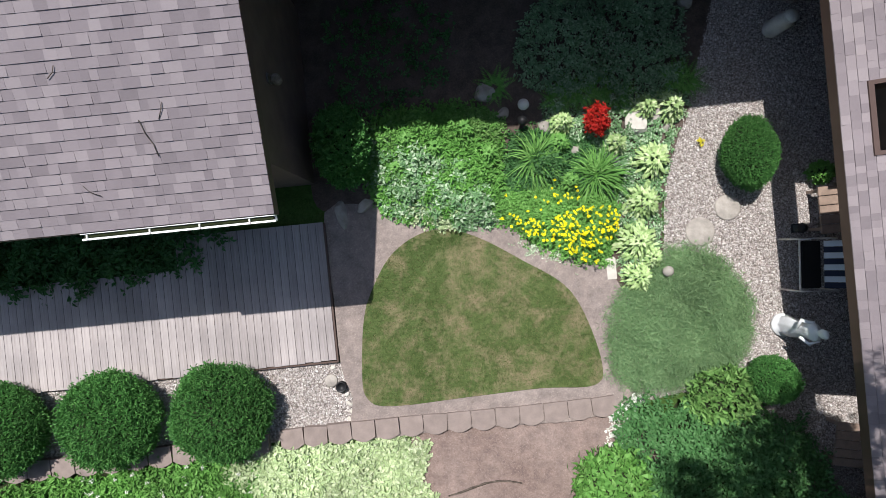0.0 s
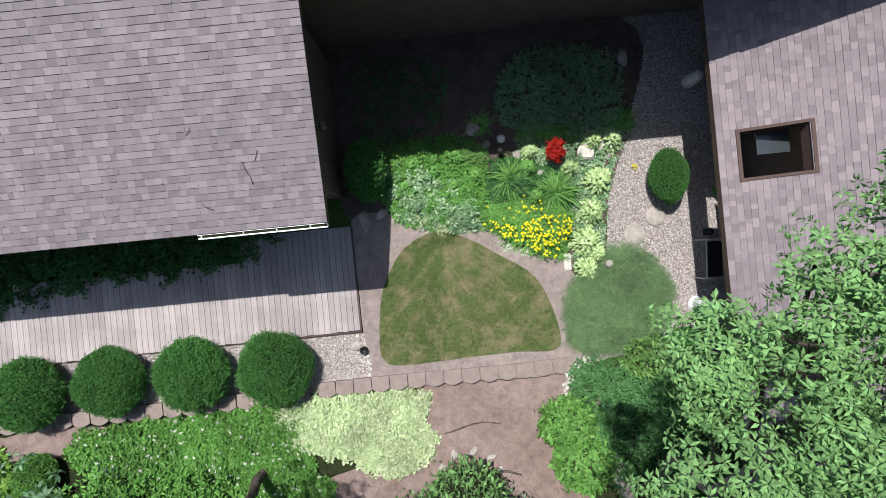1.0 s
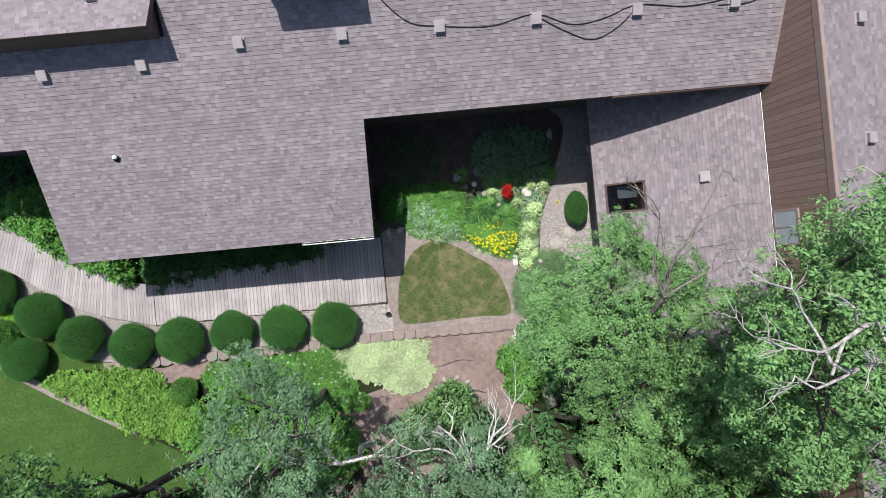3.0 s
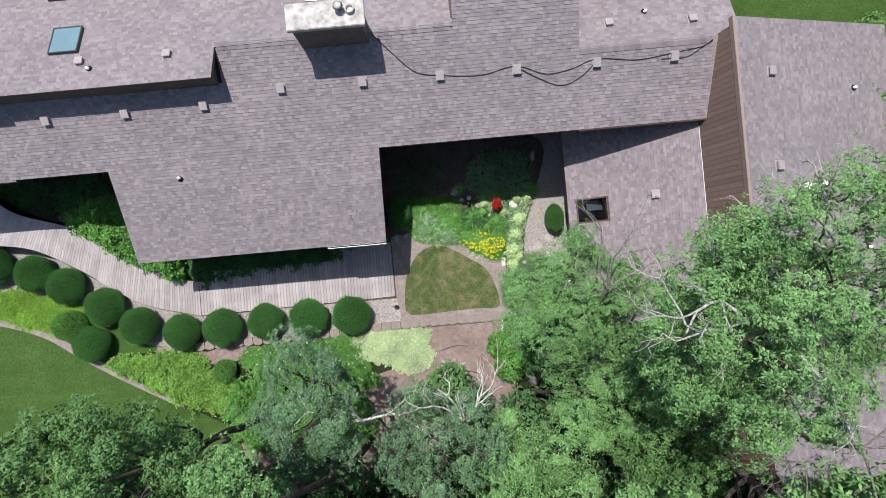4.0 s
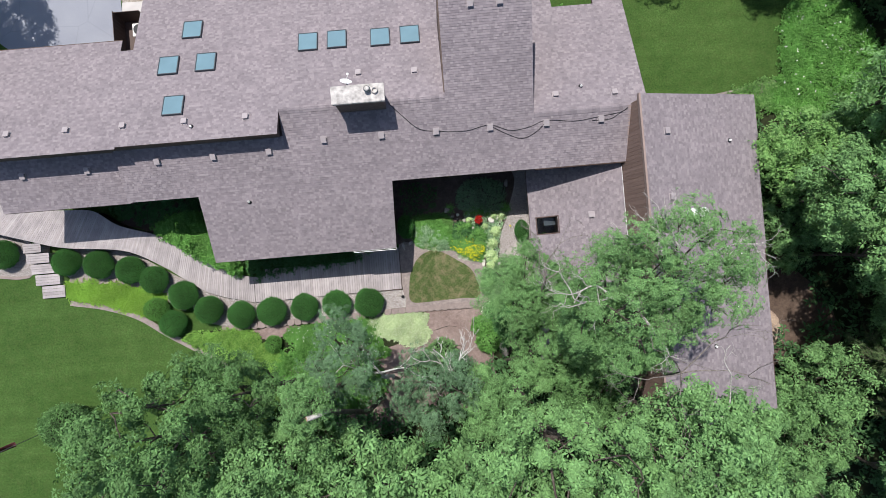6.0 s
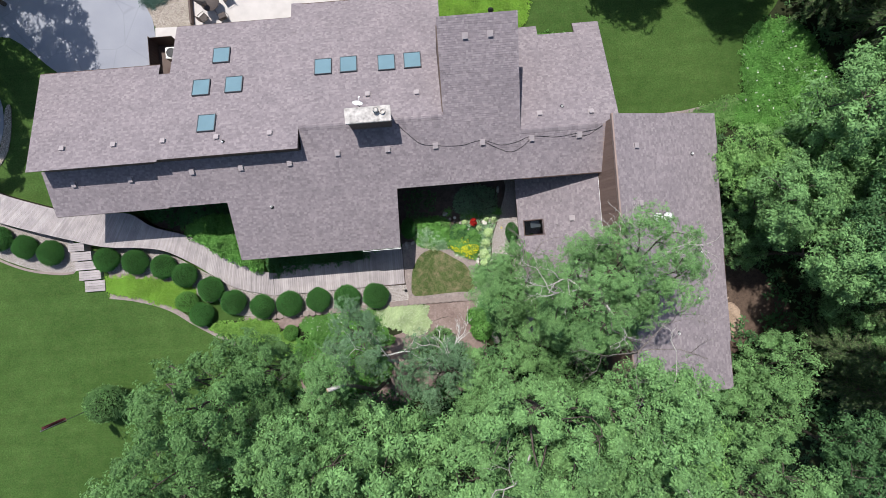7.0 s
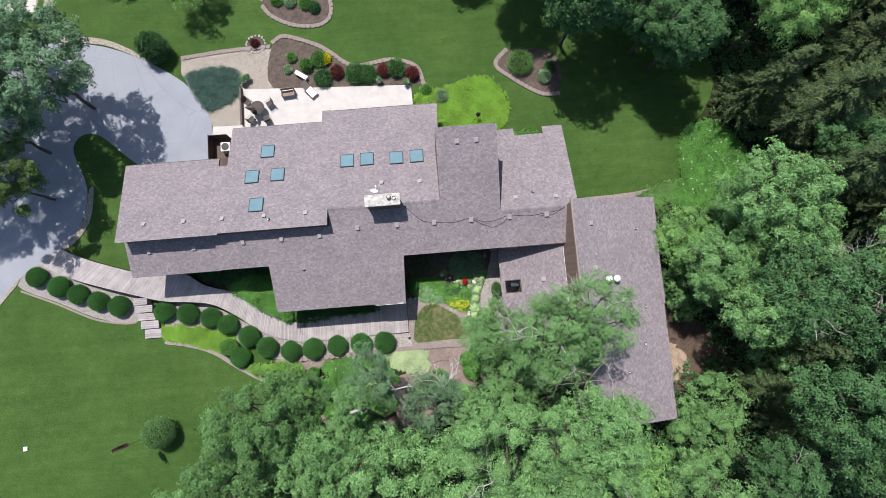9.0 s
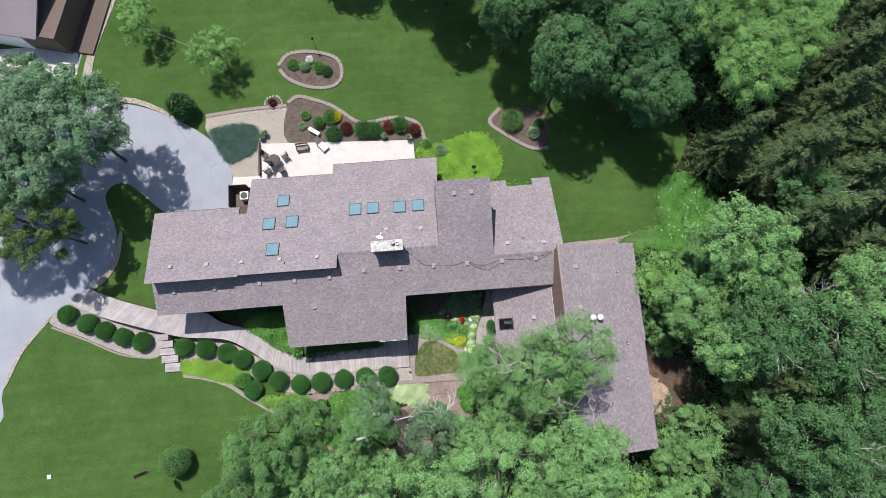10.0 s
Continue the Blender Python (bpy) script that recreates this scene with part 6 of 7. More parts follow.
def build_courtyard_things():
    # sheet added only to darken the ground behind the lattice fence
    tagged(part("service_slab", block(-18.16, -15.9, 13.0, 16.2, 0.0, 0.075), TRIM), "dark sheet added as backing in the service corner", "floor", kind="structure")
    for k, (x, y, a, b, h) in enumerate(((-1.85, 0.74, 0.3, 0.13, 0.09), (-1.4, 0.86, 0.2, 0.13, 0.09), (-1.22, 1.25, 0.12, 0.16, 0.12), (-1.22, 2.1, 0.1, 0.16, 0.1), (3.72, 1.84, 0.24, 0.3, 0.2), (4.12, 1.98, 0.24, 0.13, 0.16), (1.0, 2.72, 0.22, 0.18, 0.2), (2.05, 1.95, 0.2, 0.14, 0.14), (2.6, 1.5, 0.15, 0.12, 0.12), (1.3, 2.3, 0.14, 0.12, 0.1), (4.3, 1.75, 0.12, 0.1, 0.08), (4.85, 4.1, 0.16, 0.3, 0.22), (3.3, 1.25, 0.13, 0.1, 0.1))):
        stone(x, y, a, b, h, 200 + k, STONE_PALE if k == 4 else STONE, z=0.07 if k < 2 else 0.0)
    slab = part("stepping_slab", block(2.92, 3.12, -0.98, -0.55, 0.0, 0.09, 0.02), STONE_PALE)
    tagged(slab, "narrow whitish stone slab set in the bed edge", "stone")
    for x, y, r in ((5.3, 0.15, 0.24), (4.75, -0.25, 0.27)):
        bm = lathe(((r, 0.0), (r, 0.045), (r * 0.9, 0.055)), 24)
        ob = part("stepping_stone", bm, STONE, None, "", True)
        ob.matrix_basis = Matrix.Translation((x, y, 0.0))
        tagged(ob, "round flat stepping stone in the gravel", "stone", "stepping stones")
    lamp = thing("path_light", "small frosted globe garden light in the bed", "garden light", Matrix.Translation((1.66, 2.36, 0)))
    part("globe", lathe(((0.03, 0.2), (0.085, 0.25), (0.105, 0.32), (0.085, 0.39), (0.02, 0.425)), 20), FROST, lamp, "frosted white globe", True)
    part("stake", lathe(((0.02, -0.05), (0.02, 0.2), (0.05, 0.21)), 10), METAL_DARK, lamp)
    dark = thing("path_light", "small dark garden light beside the daylilies", "garden light", Matrix.Translation((1.62, 2.08, 0)))
    part("globe", lathe(((0.03, 0.2), (0.08, 0.24), (0.09, 0.3), (0.03, 0.36)), 16), METAL_DARK, dark, "", True)
    part("stake", lathe(((0.02, -0.05), (0.02, 0.2), (0.04, 0.21)), 8), METAL_DARK, dark)
    grey = thing("path_light", "small grey round garden light by the juniper", "garden light", Matrix.Translation((3.98, -0.9, 0)))
    part("globe", lathe(((0.03, 0.2), (0.09, 0.25), (0.1, 0.31), (0.05, 0.37)), 16), STONE, grey, "", True)
    part("stake", lathe(((0.02, -0.05), (0.02, 0.2), (0.04, 0.21)), 8), METAL_DARK, grey)
    tuft = thing("yellow_flower", "little yellow flower tuft in the gravel", "flower", Matrix.Translation((4.88, 1.39, 0)))
    rng = np.random.default_rng(220)
    tips = rng.normal(0, 0.035, (14, 3)) * (1, 1, 0.4) + (0, 0, 0.1)
    piece("petals", leaf_mesh("petals", YELLOW, *sprays(tips, rng, 6, 0.03, 0.5, 0.6)), tuft)
    pot = thing("round_pot", "dark round pot on the gravel corner", "pot", Matrix.Translation((-2.17, -2.45, 0)))
    part("bowl", lathe(((0.06, 0.0), (0.1, 0.06), (0.1, 0.14), (0.085, 0.15), (0.07, 0.09)), 20), METAL_DARK, pot, "", True)
    disc = part("round_slab", lathe(((0.12, 0.0), (0.12, 0.05), (0.1, 0.06)), 20), STONE, None, "", True)
    disc.matrix_basis = Matrix.Translation((-2.36, -2.33, 0.01))
    tagged(disc, "round grey stone slab on gravel", "stone")
    for k, (x, y) in enumerate(((-2.1, -2.62), (-2.07, -2.8), (-2.04, -2.95), (-2.12, -2.2), (-2.3, -2.1), (-2.1, -3.1))):
        stone(x, y, 0.07, 0.055, 0.05, 230 + k, STONE_PALE, "pale rounded cobble beside the path")
    for k in range(9):
        a = 2 * math.pi * k / 9
        stone(0.15 + 0.75 * math.cos(a), -5.75 + 0.55 * math.sin(a), 0.16, 0.1, 0.07, 240 + k, STONE, "flat stone of a ring round a shrub")
    # standing garden figure
    prof = ((0.24, 0.0), (0.24, 0.1), (0.17, 0.12), (0.2, 0.2), (0.17, 0.45), (0.13, 0.72), (0.145, 0.86), (0.17, 1.0), (0.13, 1.08), (0.055, 1.12), (0.06, 1.16), (0.088, 1.23), (0.085, 1.3), (0.04, 1.36))
    bm = lathe(prof, 22)
    for v in bm.verts:
        if v.co.z > 0.12:
            a = math.atan2(v.co.y, v.co.x)
            fold = 1 + 0.09 * math.sin(7 * a + 3 * v.co.z) * (1 if v.co.z < 0.95 else 0.2)
            v.co.x, v.co.y = v.co.x * fold * 0.8, v.co.y * fold * 1.12
    tube(((0.02, 0.17, 1.02), (-0.08, 0.24, 0.85), (-0.17, 0.1, 0.78)), (0.045, 0.04, 0.03), 8, bm)
    tube(((0.02, -0.17, 1.02), (-0.06, -0.26, 0.85), (-0.18, -0.08, 0.8)), (0.045, 0.04, 0.03), 8, bm)
    figure = part("statue", bm, STATUE, None, "", True)
    figure.matrix_basis = pose(6.1, -2.12, 0.0, 0, 0, 10) @ Matrix.Scale(0.88, 4)
    tagged(figure, "white stone statue of a draped standing figure on gravel", "statue")
    # garden chair
    chair = thing("garden_chair", "metal-framed garden chair with a black and white striped seat", "chair", pose(6.5, -1.02, 0.02, 0, 0, -4))
    for y in (-0.46, 0.46):
        part("arm_frame", tube(((-0.34, y, 0.0), (-0.34, y, 0.58), (0.3, y, 0.6), (0.3, y, 0.0)), (0.018,) * 4, 8), CAN, chair, "thin pale metal tube frame", True)
    part("front_rail", tube(((-0.24, -0.46, 0.42), (-0.24, 0.46, 0.42)), (0.016, 0.016), 8), CAN, chair)
    part("seat", block(-0.22, 0.12, -0.42, 0.42, 0.4, 0.45, 0.015), METAL_DARK, chair, "black fabric seat")
    for k in range(8):
        w = 0.84 / 8
        stripe = part("back_stripe", block(-0.2, 0.2, -0.42 + k * w, -0.42 + (k + 1) * w - 0.004, -0.015, 0.015, 0.004), STRIPE_WHITE if k % 2 else STRIPE_BLUE, chair, "white stripe" if k % 2 else "navy stripe")
        stripe.matrix_basis = pose(0.32, 0, 0.58, 0, -28, 0)
    box = thing("white_fixture", "small white wall fixture above the chair", "fixture", pose(7.05, -1.1, 0.95))
    part("housing", block(-0.06, 0.06, -0.06, 0.06, 0.0, 0.1, 0.015), WHITE, box)
    part("post", lathe(((0.02, -0.95), (0.02, 0.0)), 8), METAL, box)
    # two slatted benches
    for x0, y0, x1, y1, turn in ((6.74, -0.5, 7.4, 0.36, 0), (6.62, -4.75, 7.5, -3.95, -12)):
        bench = thing("slatted_bench", "low brown slatted timber bench under the eave", "bench", pose((x0 + x1) / 2, (y0 + y1) / 2, 0.0, 0, 0, turn))
        hx, hy = (x1 - x0) / 2, (y1 - y0) / 2
        for k in range(5):
            w = 2 * hy / 5
            part("slat", block(-hx, hx, -hy + k * w, -hy + (k + 1) * w - 0.015, 0.36, 0.4, 0.004), BENCH, bench)
        for sx in (-1, 1):
            for sy in (-1, 1):
                part("leg", block(sx * hx * 0.8 - 0.03, sx * hx * 0.8 + 0.03, sy * hy * 0.8 - 0.03, sy * hy * 0.8 + 0.03, 0.0, 0.36), BENCH, bench)
    lantern = thing("lantern", "small dark metal lantern on the gravel", "lantern", pose(6.52, -0.36, 0.02))
    part("base", block(-0.08, 0.08, -0.08, 0.08, 0.0, 0.03), METAL_DARK, lantern)
    part("glass", block(-0.06, 0.06, -0.06, 0.06, 0.03, 0.2), GLASS, lantern)
    part("top", lathe(((0.1, 0.2), (0.06, 0.27), (0.02, 0.3)), 8), METAL_DARK, lantern)
    can = thing("milk_can", "old grey metal milk can in the shade", "milk can", pose(6.4, 3.35, 0.02))
    part("body", lathe(((0.15, 0.0), (0.16, 0.02), (0.16, 0.4), (0.1, 0.5), (0.095, 0.56), (0.13, 0.6)), 22), CAN, can, "", True)
    part("lid", lathe(((0.12, 0.6), (0.12, 0.63), (0.05, 0.66)), 20), CAN, can, "pale metal lid", True)
    limb = thing("sawn_tree", "tall bare trunk with a sawn-off limb", "tree", pose(-3.9, -8.6, 0))
    part("trunk", tube(((0, 0, -0.1), (-0.2, 0.6, 5.0), (-0.5, 2.2, 10.2), (-0.6, 2.75, 11.9)), (0.16, 0.13, 0.1, 0.08), 10), BARK, limb, "grey bark trunk", True)
    arm = part("limb", tube(((-0.6, 2.75, 11.9), (-0.9, 2.72, 12.2), (-1.38, 2.65, 12.45)), (0.08, 0.1, 0.1), 12), BARK_DEAD, limb, "pale barkless limb", True)
    part("sawn_end", tube(((-1.37, 2.652, 12.447), (-1.4, 2.646, 12.458)), (0.098, 0.095), 14), SAWN, arm, "orange-brown sawn face")
    sconce = thing("wall_lamp", "weathered metal lamp on the shaded wall", "wall lamp", pose(-2.3, 2.62, 2.2))
    part("backplate", block(0.0, 0.025, -0.06, 0.06, -0.1, 0.1, 0.006), METAL, sconce)
    part("shade", lathe(((0.07, -0.12), (0.08, -0.02), (0.05, 0.08), (0.015, 0.12)), 14, at=(0.1, 0, 0)), BARK_GREY, sconce, "tapered rusty shade", True)
    log = thing("cut_log", "short cut log lying by the planting", "log", pose(3.6, -6.1, 0.0))
    part("bark", tube(((0.0, 0.5, 0.2), (0.35, -0.5, 0.22)), (0.2, 0.22), 12), BARK_DEAD, log, "", True)
    for pts, r in ((((-3.33, 1.74), (-3.3, 1.6), (-3.24, 1.47), (-3.22, 1.34)), 0.006), (((-3.02, 1.9), (-3.05, 1.82), (-3.1, 1.73)), 0.005), (((-4.07, 2.36), (-4.1, 2.3), (-4.18, 2.24)), 0.005), (((-4.2, 1.1), (-4.14, 1.02), (-4.03, 0.97)), 0.005)):
        ob = part("fallen_twig", tube([(x, y, south(x, y) + 0.025) for x, y in pts], [r] * len(pts), 6), BARK, None, "", True)
        tagged(ob, "thin fallen twig lying on the roof", "twig")
    run = [(x, -6.0 + 0.25 * math.sin(2 * x), 0.03) for x in np.linspace(-0.6, 1.4, 8)]
    tagged(part("tree_root", tube(run, [0.03, 0.045, 0.05, 0.05, 0.045, 0.04, 0.03, 0.015], 7), BARK, None, "", True), "bare root across the reddish soil", "root")
    run = [(x, -4.62 + 0.1 * math.sin(3 * x), 0.015) for x in np.linspace(-0.4, 1.0, 7)]
    tagged(part("tree_root", tube(run, [0.012, 0.02, 0.024, 0.024, 0.02, 0.016, 0.01], 6), BARK, None, "", True), "thin bare root across the reddish soil", "root")


def build_roof_things():
    dish = thing("satellite_dish", "small white satellite dish beside the chimney", "satellite dish", pose(-3.45, 8.75, north_west(0, 8.75)))
    bm = lathe(((0.02, 0.0), (0.15, 0.02), (0.26, 0.07), (0.3, 0.1), (0.29, 0.105), (0.15, 0.035), (0.02, 0.015)), 24)
    bowl = part("reflector", bm, WHITE, dish, "white curved reflector", True)
    bowl.matrix_basis = pose(-0.1, 0.05, 1.25, -48, 20, 0)
    part("mast", tube(((0, 0, 0), (0, 0, 0.9), (-0.1, 0.02, 1.25)), (0.025, 0.025, 0.02), 8), METAL, dish, "", True)
    part("feed_arm", tube(((-0.1, 0.02, 1.2), (0.05, 0.4, 1.45)), (0.015, 0.012), 6), WHITE, dish, "", True)
    part("receiver", block(0.0, 0.1, 0.36, 0.46, 1.42, 1.5, 0.01), WHITE, dish)

    def cable(points):
        line = along_line(points, 60)
        bm = tube([(x, y, max(south(x, y), -9) + 0.03) for x, y in line], [0.014] * 60, 5)
        tagged(part("cable", bm, METAL_DARK, None, "", True), "thin black cable lying across the roof", "cable")

    cable(((-1.6, 7.9), (-1.0, 7.3), (-0.2, 6.6), (0.7, 6.42), (2.2, 6.3), (3.5, 6.5), (4.6, 6.15), (5.6, 6.25), (6.5, 6.5), (8.0, 6.35), (9.4, 6.48), (10.4, 6.6), (10.75, 6.8)))
    cable(((3.5, 6.48), (4.4, 6.0), (5.2, 5.72), (5.9, 5.95), (6.5, 6.42)))
    cable(((8.9, 6.3), (9.8, 6.3), (10.3, 6.52), (10.75, 6.75)))


def patio_chair(x, y, turn):
    c = thing("patio_chair", "dark metal patio chair with mesh seat", "chair", pose(x, y, 0.06, 0, 0, turn), "patio chairs")
    part("seat", block(-0.26, 0.26, -0.26, 0.26, 0.4, 0.44, 0.015), CHAIR_BROWN, c)
    back = part("backrest", block(-0.26, 0.26, -0.02, 0.02, 0.0, 0.55, 0.012), CHAIR_BROWN, c)
    back.matrix_basis = pose(0, 0.27, 0.43, -14, 0, 0)
    for sx in (-1, 1):
        part("arm", tube(((sx * 0.28, -0.25, 0.0), (sx * 0.28, -0.25, 0.62), (sx * 0.28, 0.28, 0.64)), (0.016,) * 3, 6), METAL_DARK, c)
        part("leg", tube(((sx * 0.26, 0.25, 0.0), (sx * 0.26, 0.25, 0.42)), (0.016,) * 2, 6), METAL_DARK, c)


def build_patio():
    table = thing("patio_table", "round dark patio table with a folded umbrella", "table", pose(-14.0, 18.6, 0.06))
    part("tabletop", lathe(((0.62, 0.7), (0.64, 0.72), (0.62, 0.74)), 28), CHAIR_BROWN, table, "", True)
    for k in range(4):
        a = math.pi / 2 * k + 0.4
        part("leg", tube(((0.5 * math.cos(a), 0.5 * math.sin(a), 0), (0.4 * math.cos(a), 0.4 * math.sin(a), 0.7)), (0.02, 0.02), 6), METAL_DARK, table)
    shade = thing("umbrella", "folded grey-brown patio umbrella leaning from the table", "umbrella", pose(-14.0, 18.6, 0.06, 12, -14, 0))
    part("pole", tube(((0, 0, 0), (0, 0, 2.3)), (0.022, 0.022), 8), METAL, shade)
    part("canopy", lathe(((0.05, 1.0), (0.2, 1.1), (0.16, 1.6), (0.08, 2.1), (0.02, 2.32)), 14), UMBRELLA, shade, "folded cloth canopy", True)
    for x, y, turn in ((-14.9, 19.3, 50), (-13.0, 19.0, -60), (-14.6, 17.7, 130), (-13.3, 17.7, 200)):
        patio_chair(x, y, turn)
    bench = thing("garden_bench", "slatted timber garden bench at the patio edge", "bench", pose(-11.3, 19.85, 0.06, 0, 0, 4))
    for k in range(5):
        part("slat", block(-0.6, 0.6, -0.25 + 0.1 * k, -0.16 + 0.1 * k, 0.42, 0.45), BENCH, bench)
    for k in range(3):
        part("back_slat", block(-0.6, 0.6, 0.27, 0.3, 0.55 + 0.13 * k, 0.65 + 0.13 * k), BENCH, bench)
    for x in (-0.55, 0.55):
        part("end_frame", block(x - 0.03, x + 0.03, -0.25, 0.3, 0.0, 0.62), BENCH, bench)
    lounge = thing("lounge_chair", "reclining patio lounge chair with white slings", "chair", pose(-9.35, 19.95, 0.06, 0, 0, 40))
    part("seat", block(-0.3, 0.3, -0.6, 0.3, 0.3, 0.34, 0.01), WHITE, lounge)
    rest = part("backrest", block(-0.3, 0.3, 0.0, 0.75, -0.02, 0.02, 0.01), UMBRELLA, lounge)
    rest.matrix_basis = pose(0, 0.3, 0.32, 40, 0, 0)
    for sx in (-0.32, 0.32):
        part("side_rail", tube(((sx, -0.65, 0.0), (sx, -0.6, 0.34), (sx, 0.35, 0.34), (sx, 0.5, 0.0)), (0.02,) * 4, 6), METAL_DARK, lounge)
    chest = thing("white_bench", "small white bench in the flower bed", "bench", pose(-10.1, 21.5, 0.03, 0, 0, -35))
    part("seat", block(-0.6, 0.6, -0.18, 0.18, 0.34, 0.4, 0.01), WHITE, chest)
    for x in (-0.5, 0.5):
        part("leg", block(x - 0.05, x + 0.05, -0.15, 0.15, 0.0, 0.34), WHITE, chest)
    wall = thing("patio_wall", "low dark timber wall at the patio end", "wall")
    part("panel", block(-15.62, -15.48, 17.4, 20.75, 0.0, 0.5, 0.01), TRIM, wall)
    for x, y, h in ((-15.3, 21.3, 0.5), (-14.9, 21.6, 0.45), (-0.75, 20.1, 0.5), (-3.2, 20.45, 0.4)):
        urn = thing("planter", "round stone planter with a small plant", "planter", pose(x, y, 0.03))
        part("bowl", lathe(((0.14, 0), (0.18, h * 0.3), (0.27, h), (0.23, h), (0.16, h * 0.5)), 18), STONE, urn, "", True)
        rng = np.random.default_rng(int(abs(x) * 10))
        tips = ball_points(40, rng, 0.0) * 0.24 + (0, 0, h)
        piece("plant", leaf_mesh("plant", GREEN_DEEP, *sprays(tips, rng, 6, 0.12, 0.4)), urn)
    fence = thing("screen_fence", "dark lattice fence round the service corner", "fence")
    for k in range(12):
        part("slat", block(-18.15 + 0.13 * k, -18.03 + 0.13 * k, 16.22, 16.25, 0.0, 1.3), TRIM, fence)
    for k in range(9):
        part("slat", block(-18.2, -18.17, 14.2 + 0.24 * k, 14.42 + 0.24 * k, 0.0, 1.3), TRIM, fence)
    unit_box = thing("air_conditioner", "round-fanned outdoor air conditioner unit", "air conditioner", pose(-16.9, 15.3, 0.03))
    part("case", block(-0.4, 0.4, -0.4, 0.4, 0.0, 0.8, 0.03), CAN, unit_box)
    part("fan_grille", lathe(((0.33, 0.8), (0.33, 0.83), (0.05, 0.84)), 20), METAL_DARK, unit_box)
    shed = thing("firewood_box", "small reddish timber box by the wall", "box", pose(-16.7, 13.7, 0.0))
    part("box", block(-0.45, 0.45, -0.5, 0.5, 0.0, 0.9, 0.01), CURB, shed)
    part("top", block(-0.48, 0.48, -0.53, 0.53, 0.9, 0.94), CURB, shed)


def build_far_things():
    # neighbouring garage across the lawn
    g = thing("garage", "brown neighbouring garage with a shingled roof", "house", pose(-38.2, 37.6, 0, 0, 0, -14))
    part("wall", block(-5.0, 5.0, -4.6, 6.0, 0.0, 2.7), WALL, g)
    bm = bmesh.new()
    tri = [[bm.verts.new((x, y, z)) for y, z in ((-5.0, 2.65), (0.6, 4.6), (6.4, 2.65), (6.4, 2.8), (0.6, 4.78), (-5.0, 2.8))] for x in (-5.5, 3.4)]
    for k in range(6):
        j = (k + 1) % 6
        bm.faces.new((tri[0][k], tri[0][j], tri[1][j], tri[1][k]))
    bm.faces.new(tri[0][::-1]), bm.faces.new(tri[1])
    part("roof", bm, SHINGLE, g, "grey-brown shingle roof")
    part("garage_door", block(-4.0, 1.2, -4.72, -4.6, 0.0, 2.2, 0.01), WHITE, g, "pale garage door")
    for k in range(4):
        part("window", block(3.6 + 0.3 * k, 3.75 + 0.3 * k, 0.2, 1.2, 2.7, 2.72), WHITE, g)
    part("side_deck", block(5.0, 7.2, -4.4, 6.0, 0.0, 0.25), TRIM, g, "dark timber side deck")
    apron = part("apron", block(-43.5, -33.9, 29.6, 33.0, 0.0, 0.045), PATIO)
    tagged(apron, "bright concrete apron before the garage", "apron", kind="structure")
    sheet("side_border", ((-33.4, 28.6), (-32.9, 32.0), (-31.0, 38.0), (-29.0, 44.0), (-28.4, 44.0), (-30.2, 38.0), (-32.1, 32.0), (-32.6, 28.4)), 0.05, GRAVEL_PALE, "pale stone border of the lawn", "border", steps=3)
    sheet("side_bed", ((-34.3, 28.8), (-33.4, 32.2), (-31.5, 38.0), (-29.6, 44.0), (-34.0, 44.0), (-34.6, 36.0)), 0.02, PATHWAY, "brown soil strip beside the garage", "soil", steps=3)
    for x0, y0, x1, y1, z in ((-26.3, 33.2, -22.0, 31.6, 1.6), (-18.7, 29.5, -22.2, 30.8, 1.6)):
        line = [(x0, y0, z), ((x0 + x1) / 2, (y0 + y1) / 2, z * 0.5), (x1, y1, 0.0)]
        tagged(part("guy_rope", tube(line, (0.02, 0.02, 0.02), 5), METAL, None), "thin guy rope staying a young tree", "rope")
    flag = thing("flagpole", "slim grey flagpole with a limp dark flag", "flagpole", pose(-23.9, -8.55, 0))
    part("pole", tube(((0, 0, 0), (0, 0, 3.0), (0, 0, 5.7)), (0.026, 0.022, 0.018), 8), METAL, flag, "slim grey metal pole", True)
    part("finial", lathe(((0.02, 5.7), (0.05, 5.74), (0.05, 5.79), (0.01, 5.83)), 10), METAL, flag, "", True)
    bm = bmesh.new()
    rows = []
    for i in range(9):
        z = 5.55 - 0.25 * i
        rows.append([bm.verts.new((-0.03 - 0.5 * q * (0.6 + 0.05 * i), 0.12 * math.sin(9 * q + 0.5 * i), z - 0.25 * q)) for q in np.linspace(0, 1, 10)])
    for r0, r1 in zip(rows, rows[1:]):
        for i in range(9):
            bm.faces.new((r0[i], r0[i + 1], r1[i + 1], r1[i]))
    bmesh.ops.solidify(bm, geom=bm.faces[:], thickness=0.008)
    part("flag", bm, FLAG, flag, "limp folded dark red cloth", True)
    sign = part("white_marker", block(-34.75, -34.4, -9.1, -8.75, 0.0, 0.12, 0.02), WHITE)
    tagged(sign, "small white box lying on the lawn", "box")
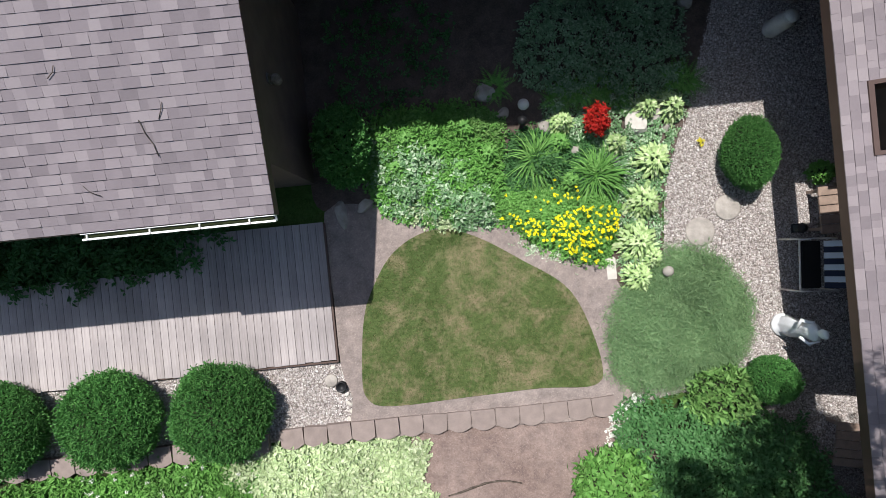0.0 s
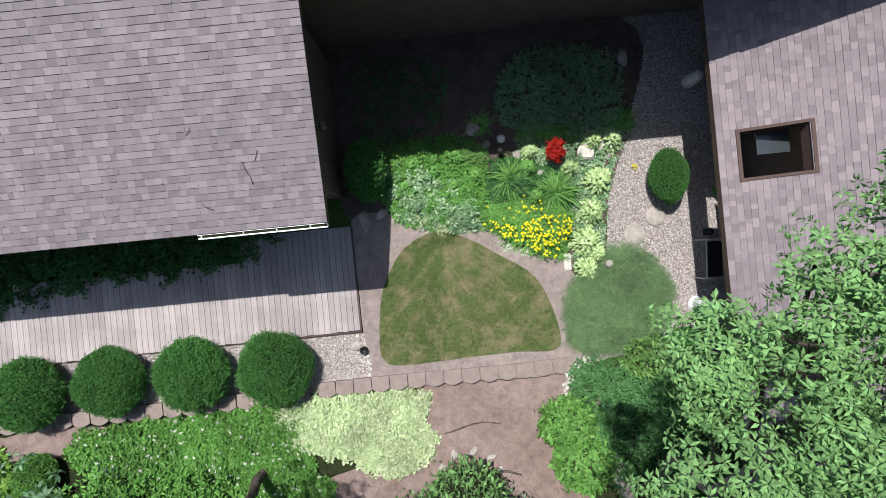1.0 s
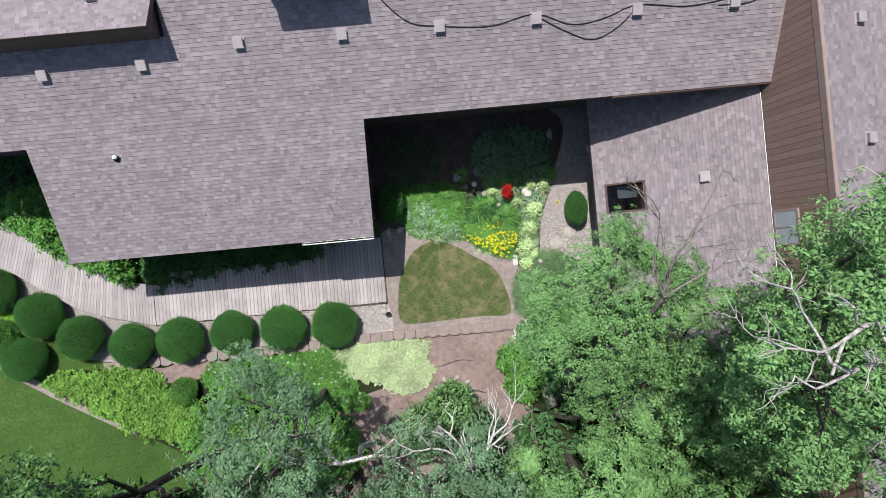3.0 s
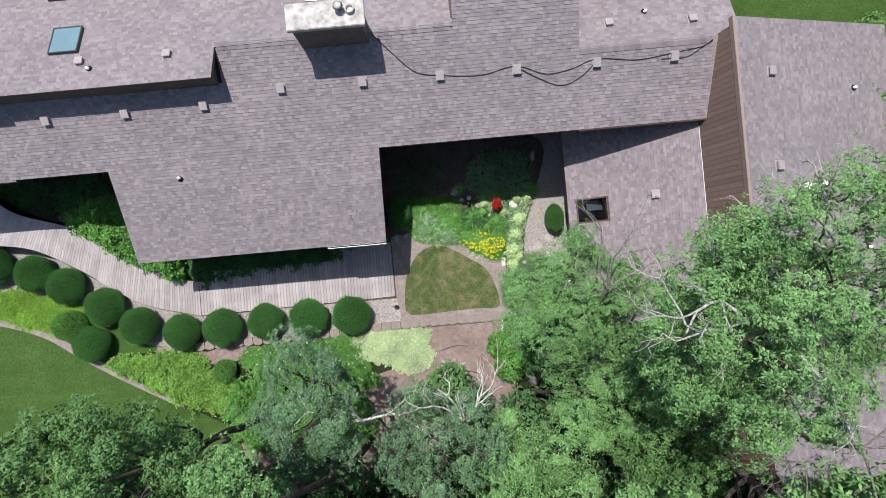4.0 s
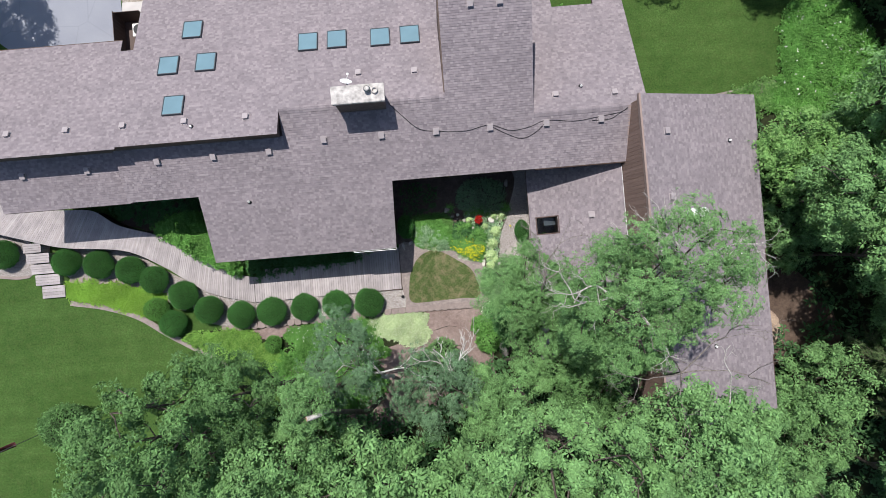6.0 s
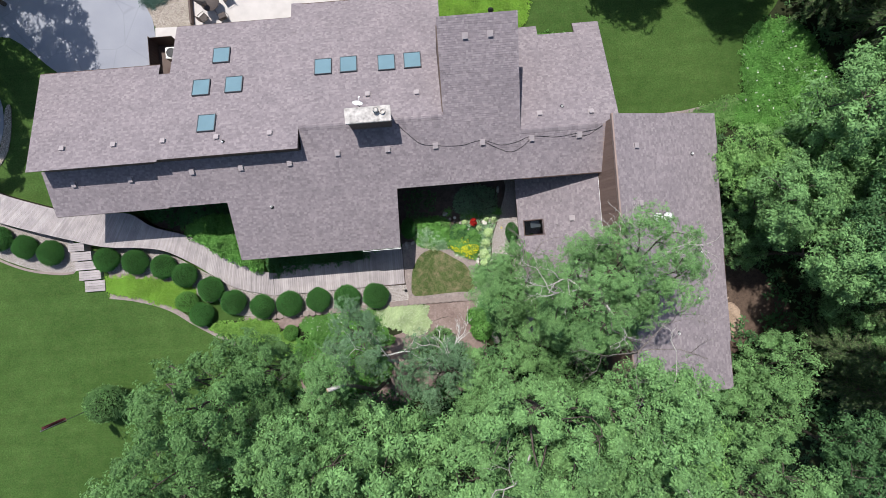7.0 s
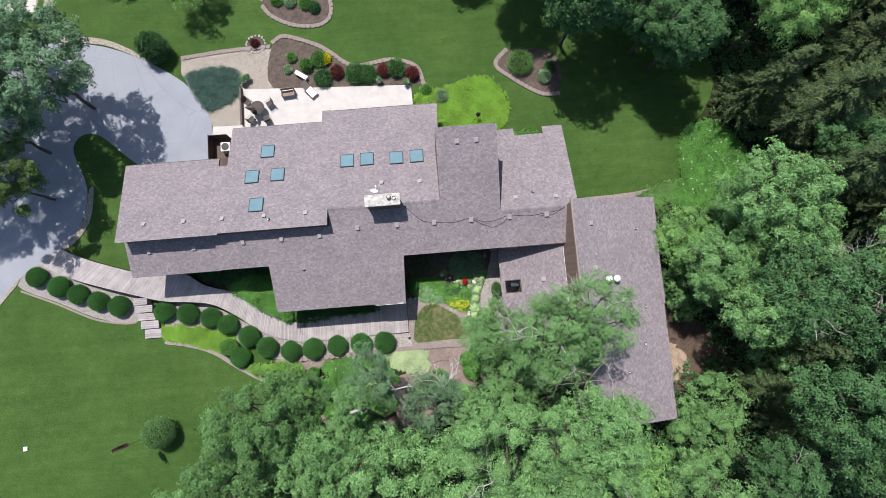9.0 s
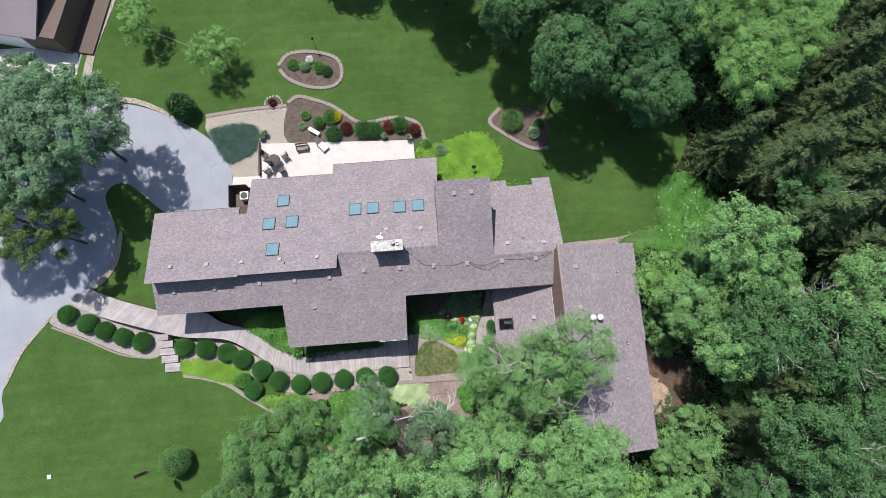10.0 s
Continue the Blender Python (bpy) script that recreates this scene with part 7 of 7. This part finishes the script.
    for k in range(16):
        a = 2 * math.pi * k / 16
        stone(-14.13 + 0.85 * math.cos(a), 24.9 + 0.8 * math.sin(a), 0.16, 0.13, 0.1, 300 + k, STONE, "stone of a ring round a small bed")
    pole = thing("garden_ornament", "tall slender metal garden ornament in the lawn bed", "ornament", pose(-9.6, 30.6, 0))
    part("shaft", tube(((0, 0, 0), (0, 0, 1.7)), (0.025, 0.02), 8), METAL_DARK, pole)
    part("finial", lathe(((0.02, 1.7), (0.16, 1.85), (0.02, 2.05)), 10), METAL_DARK, pole)
    bird = thing("garden_ornament", "small dark metal ornament in the lime planting", "ornament", pose(5.3, 16.4, 0))
    part("shaft", tube(((0, 0, 0), (0, 0, 0.8)), (0.03, 0.03), 8), METAL_DARK, bird)
    part("head", lathe(((0.05, 0.8), (0.2, 0.95), (0.05, 1.15)), 10), METAL_DARK, bird)


SAWN = plain("fresh_sawn_wood", (0.42, 0.27, 0.16), 0.85, vary=0.25, scale=9.0)
FROST = plain("frosted_globe", (0.6, 0.58, 0.55), 0.4, vary=0.05)
STATUE = plain("white_cast_stone", (0.72, 0.73, 0.74), 0.7, vary=0.12, scale=6.0)
STRIPE_WHITE = plain("white_cloth", (0.7, 0.72, 0.75), 0.9, vary=0.06)
STRIPE_BLUE = plain("navy_cloth", (0.03, 0.035, 0.06), 0.9)
BENCH = plain("brown_bench_timber", (0.26, 0.19, 0.15), 0.8, vary=0.25, scale=7.0)
CAN = plain("galvanised_metal", (0.6, 0.58, 0.55), 0.55, 0.1, vary=0.2, scale=6.0)
FLAG = plain("dark_red_cloth", (0.11, 0.035, 0.04), 0.9, vary=0.45, scale=5.0)
CHAIR_BROWN = plain("dark_brown_mesh", (0.07, 0.055, 0.05), 0.7)
UMBRELLA = plain("grey_brown_cloth", (0.2, 0.17, 0.15), 0.9)


build_ground()
build_paving()
build_house()
build_deck()
build_edging()
build_clipped_shrubs()
build_trees()
build_courtyard_plants()
build_north_plants()
build_grass()
build_courtyard_things()
build_roof_things()
build_patio()
build_far_things()
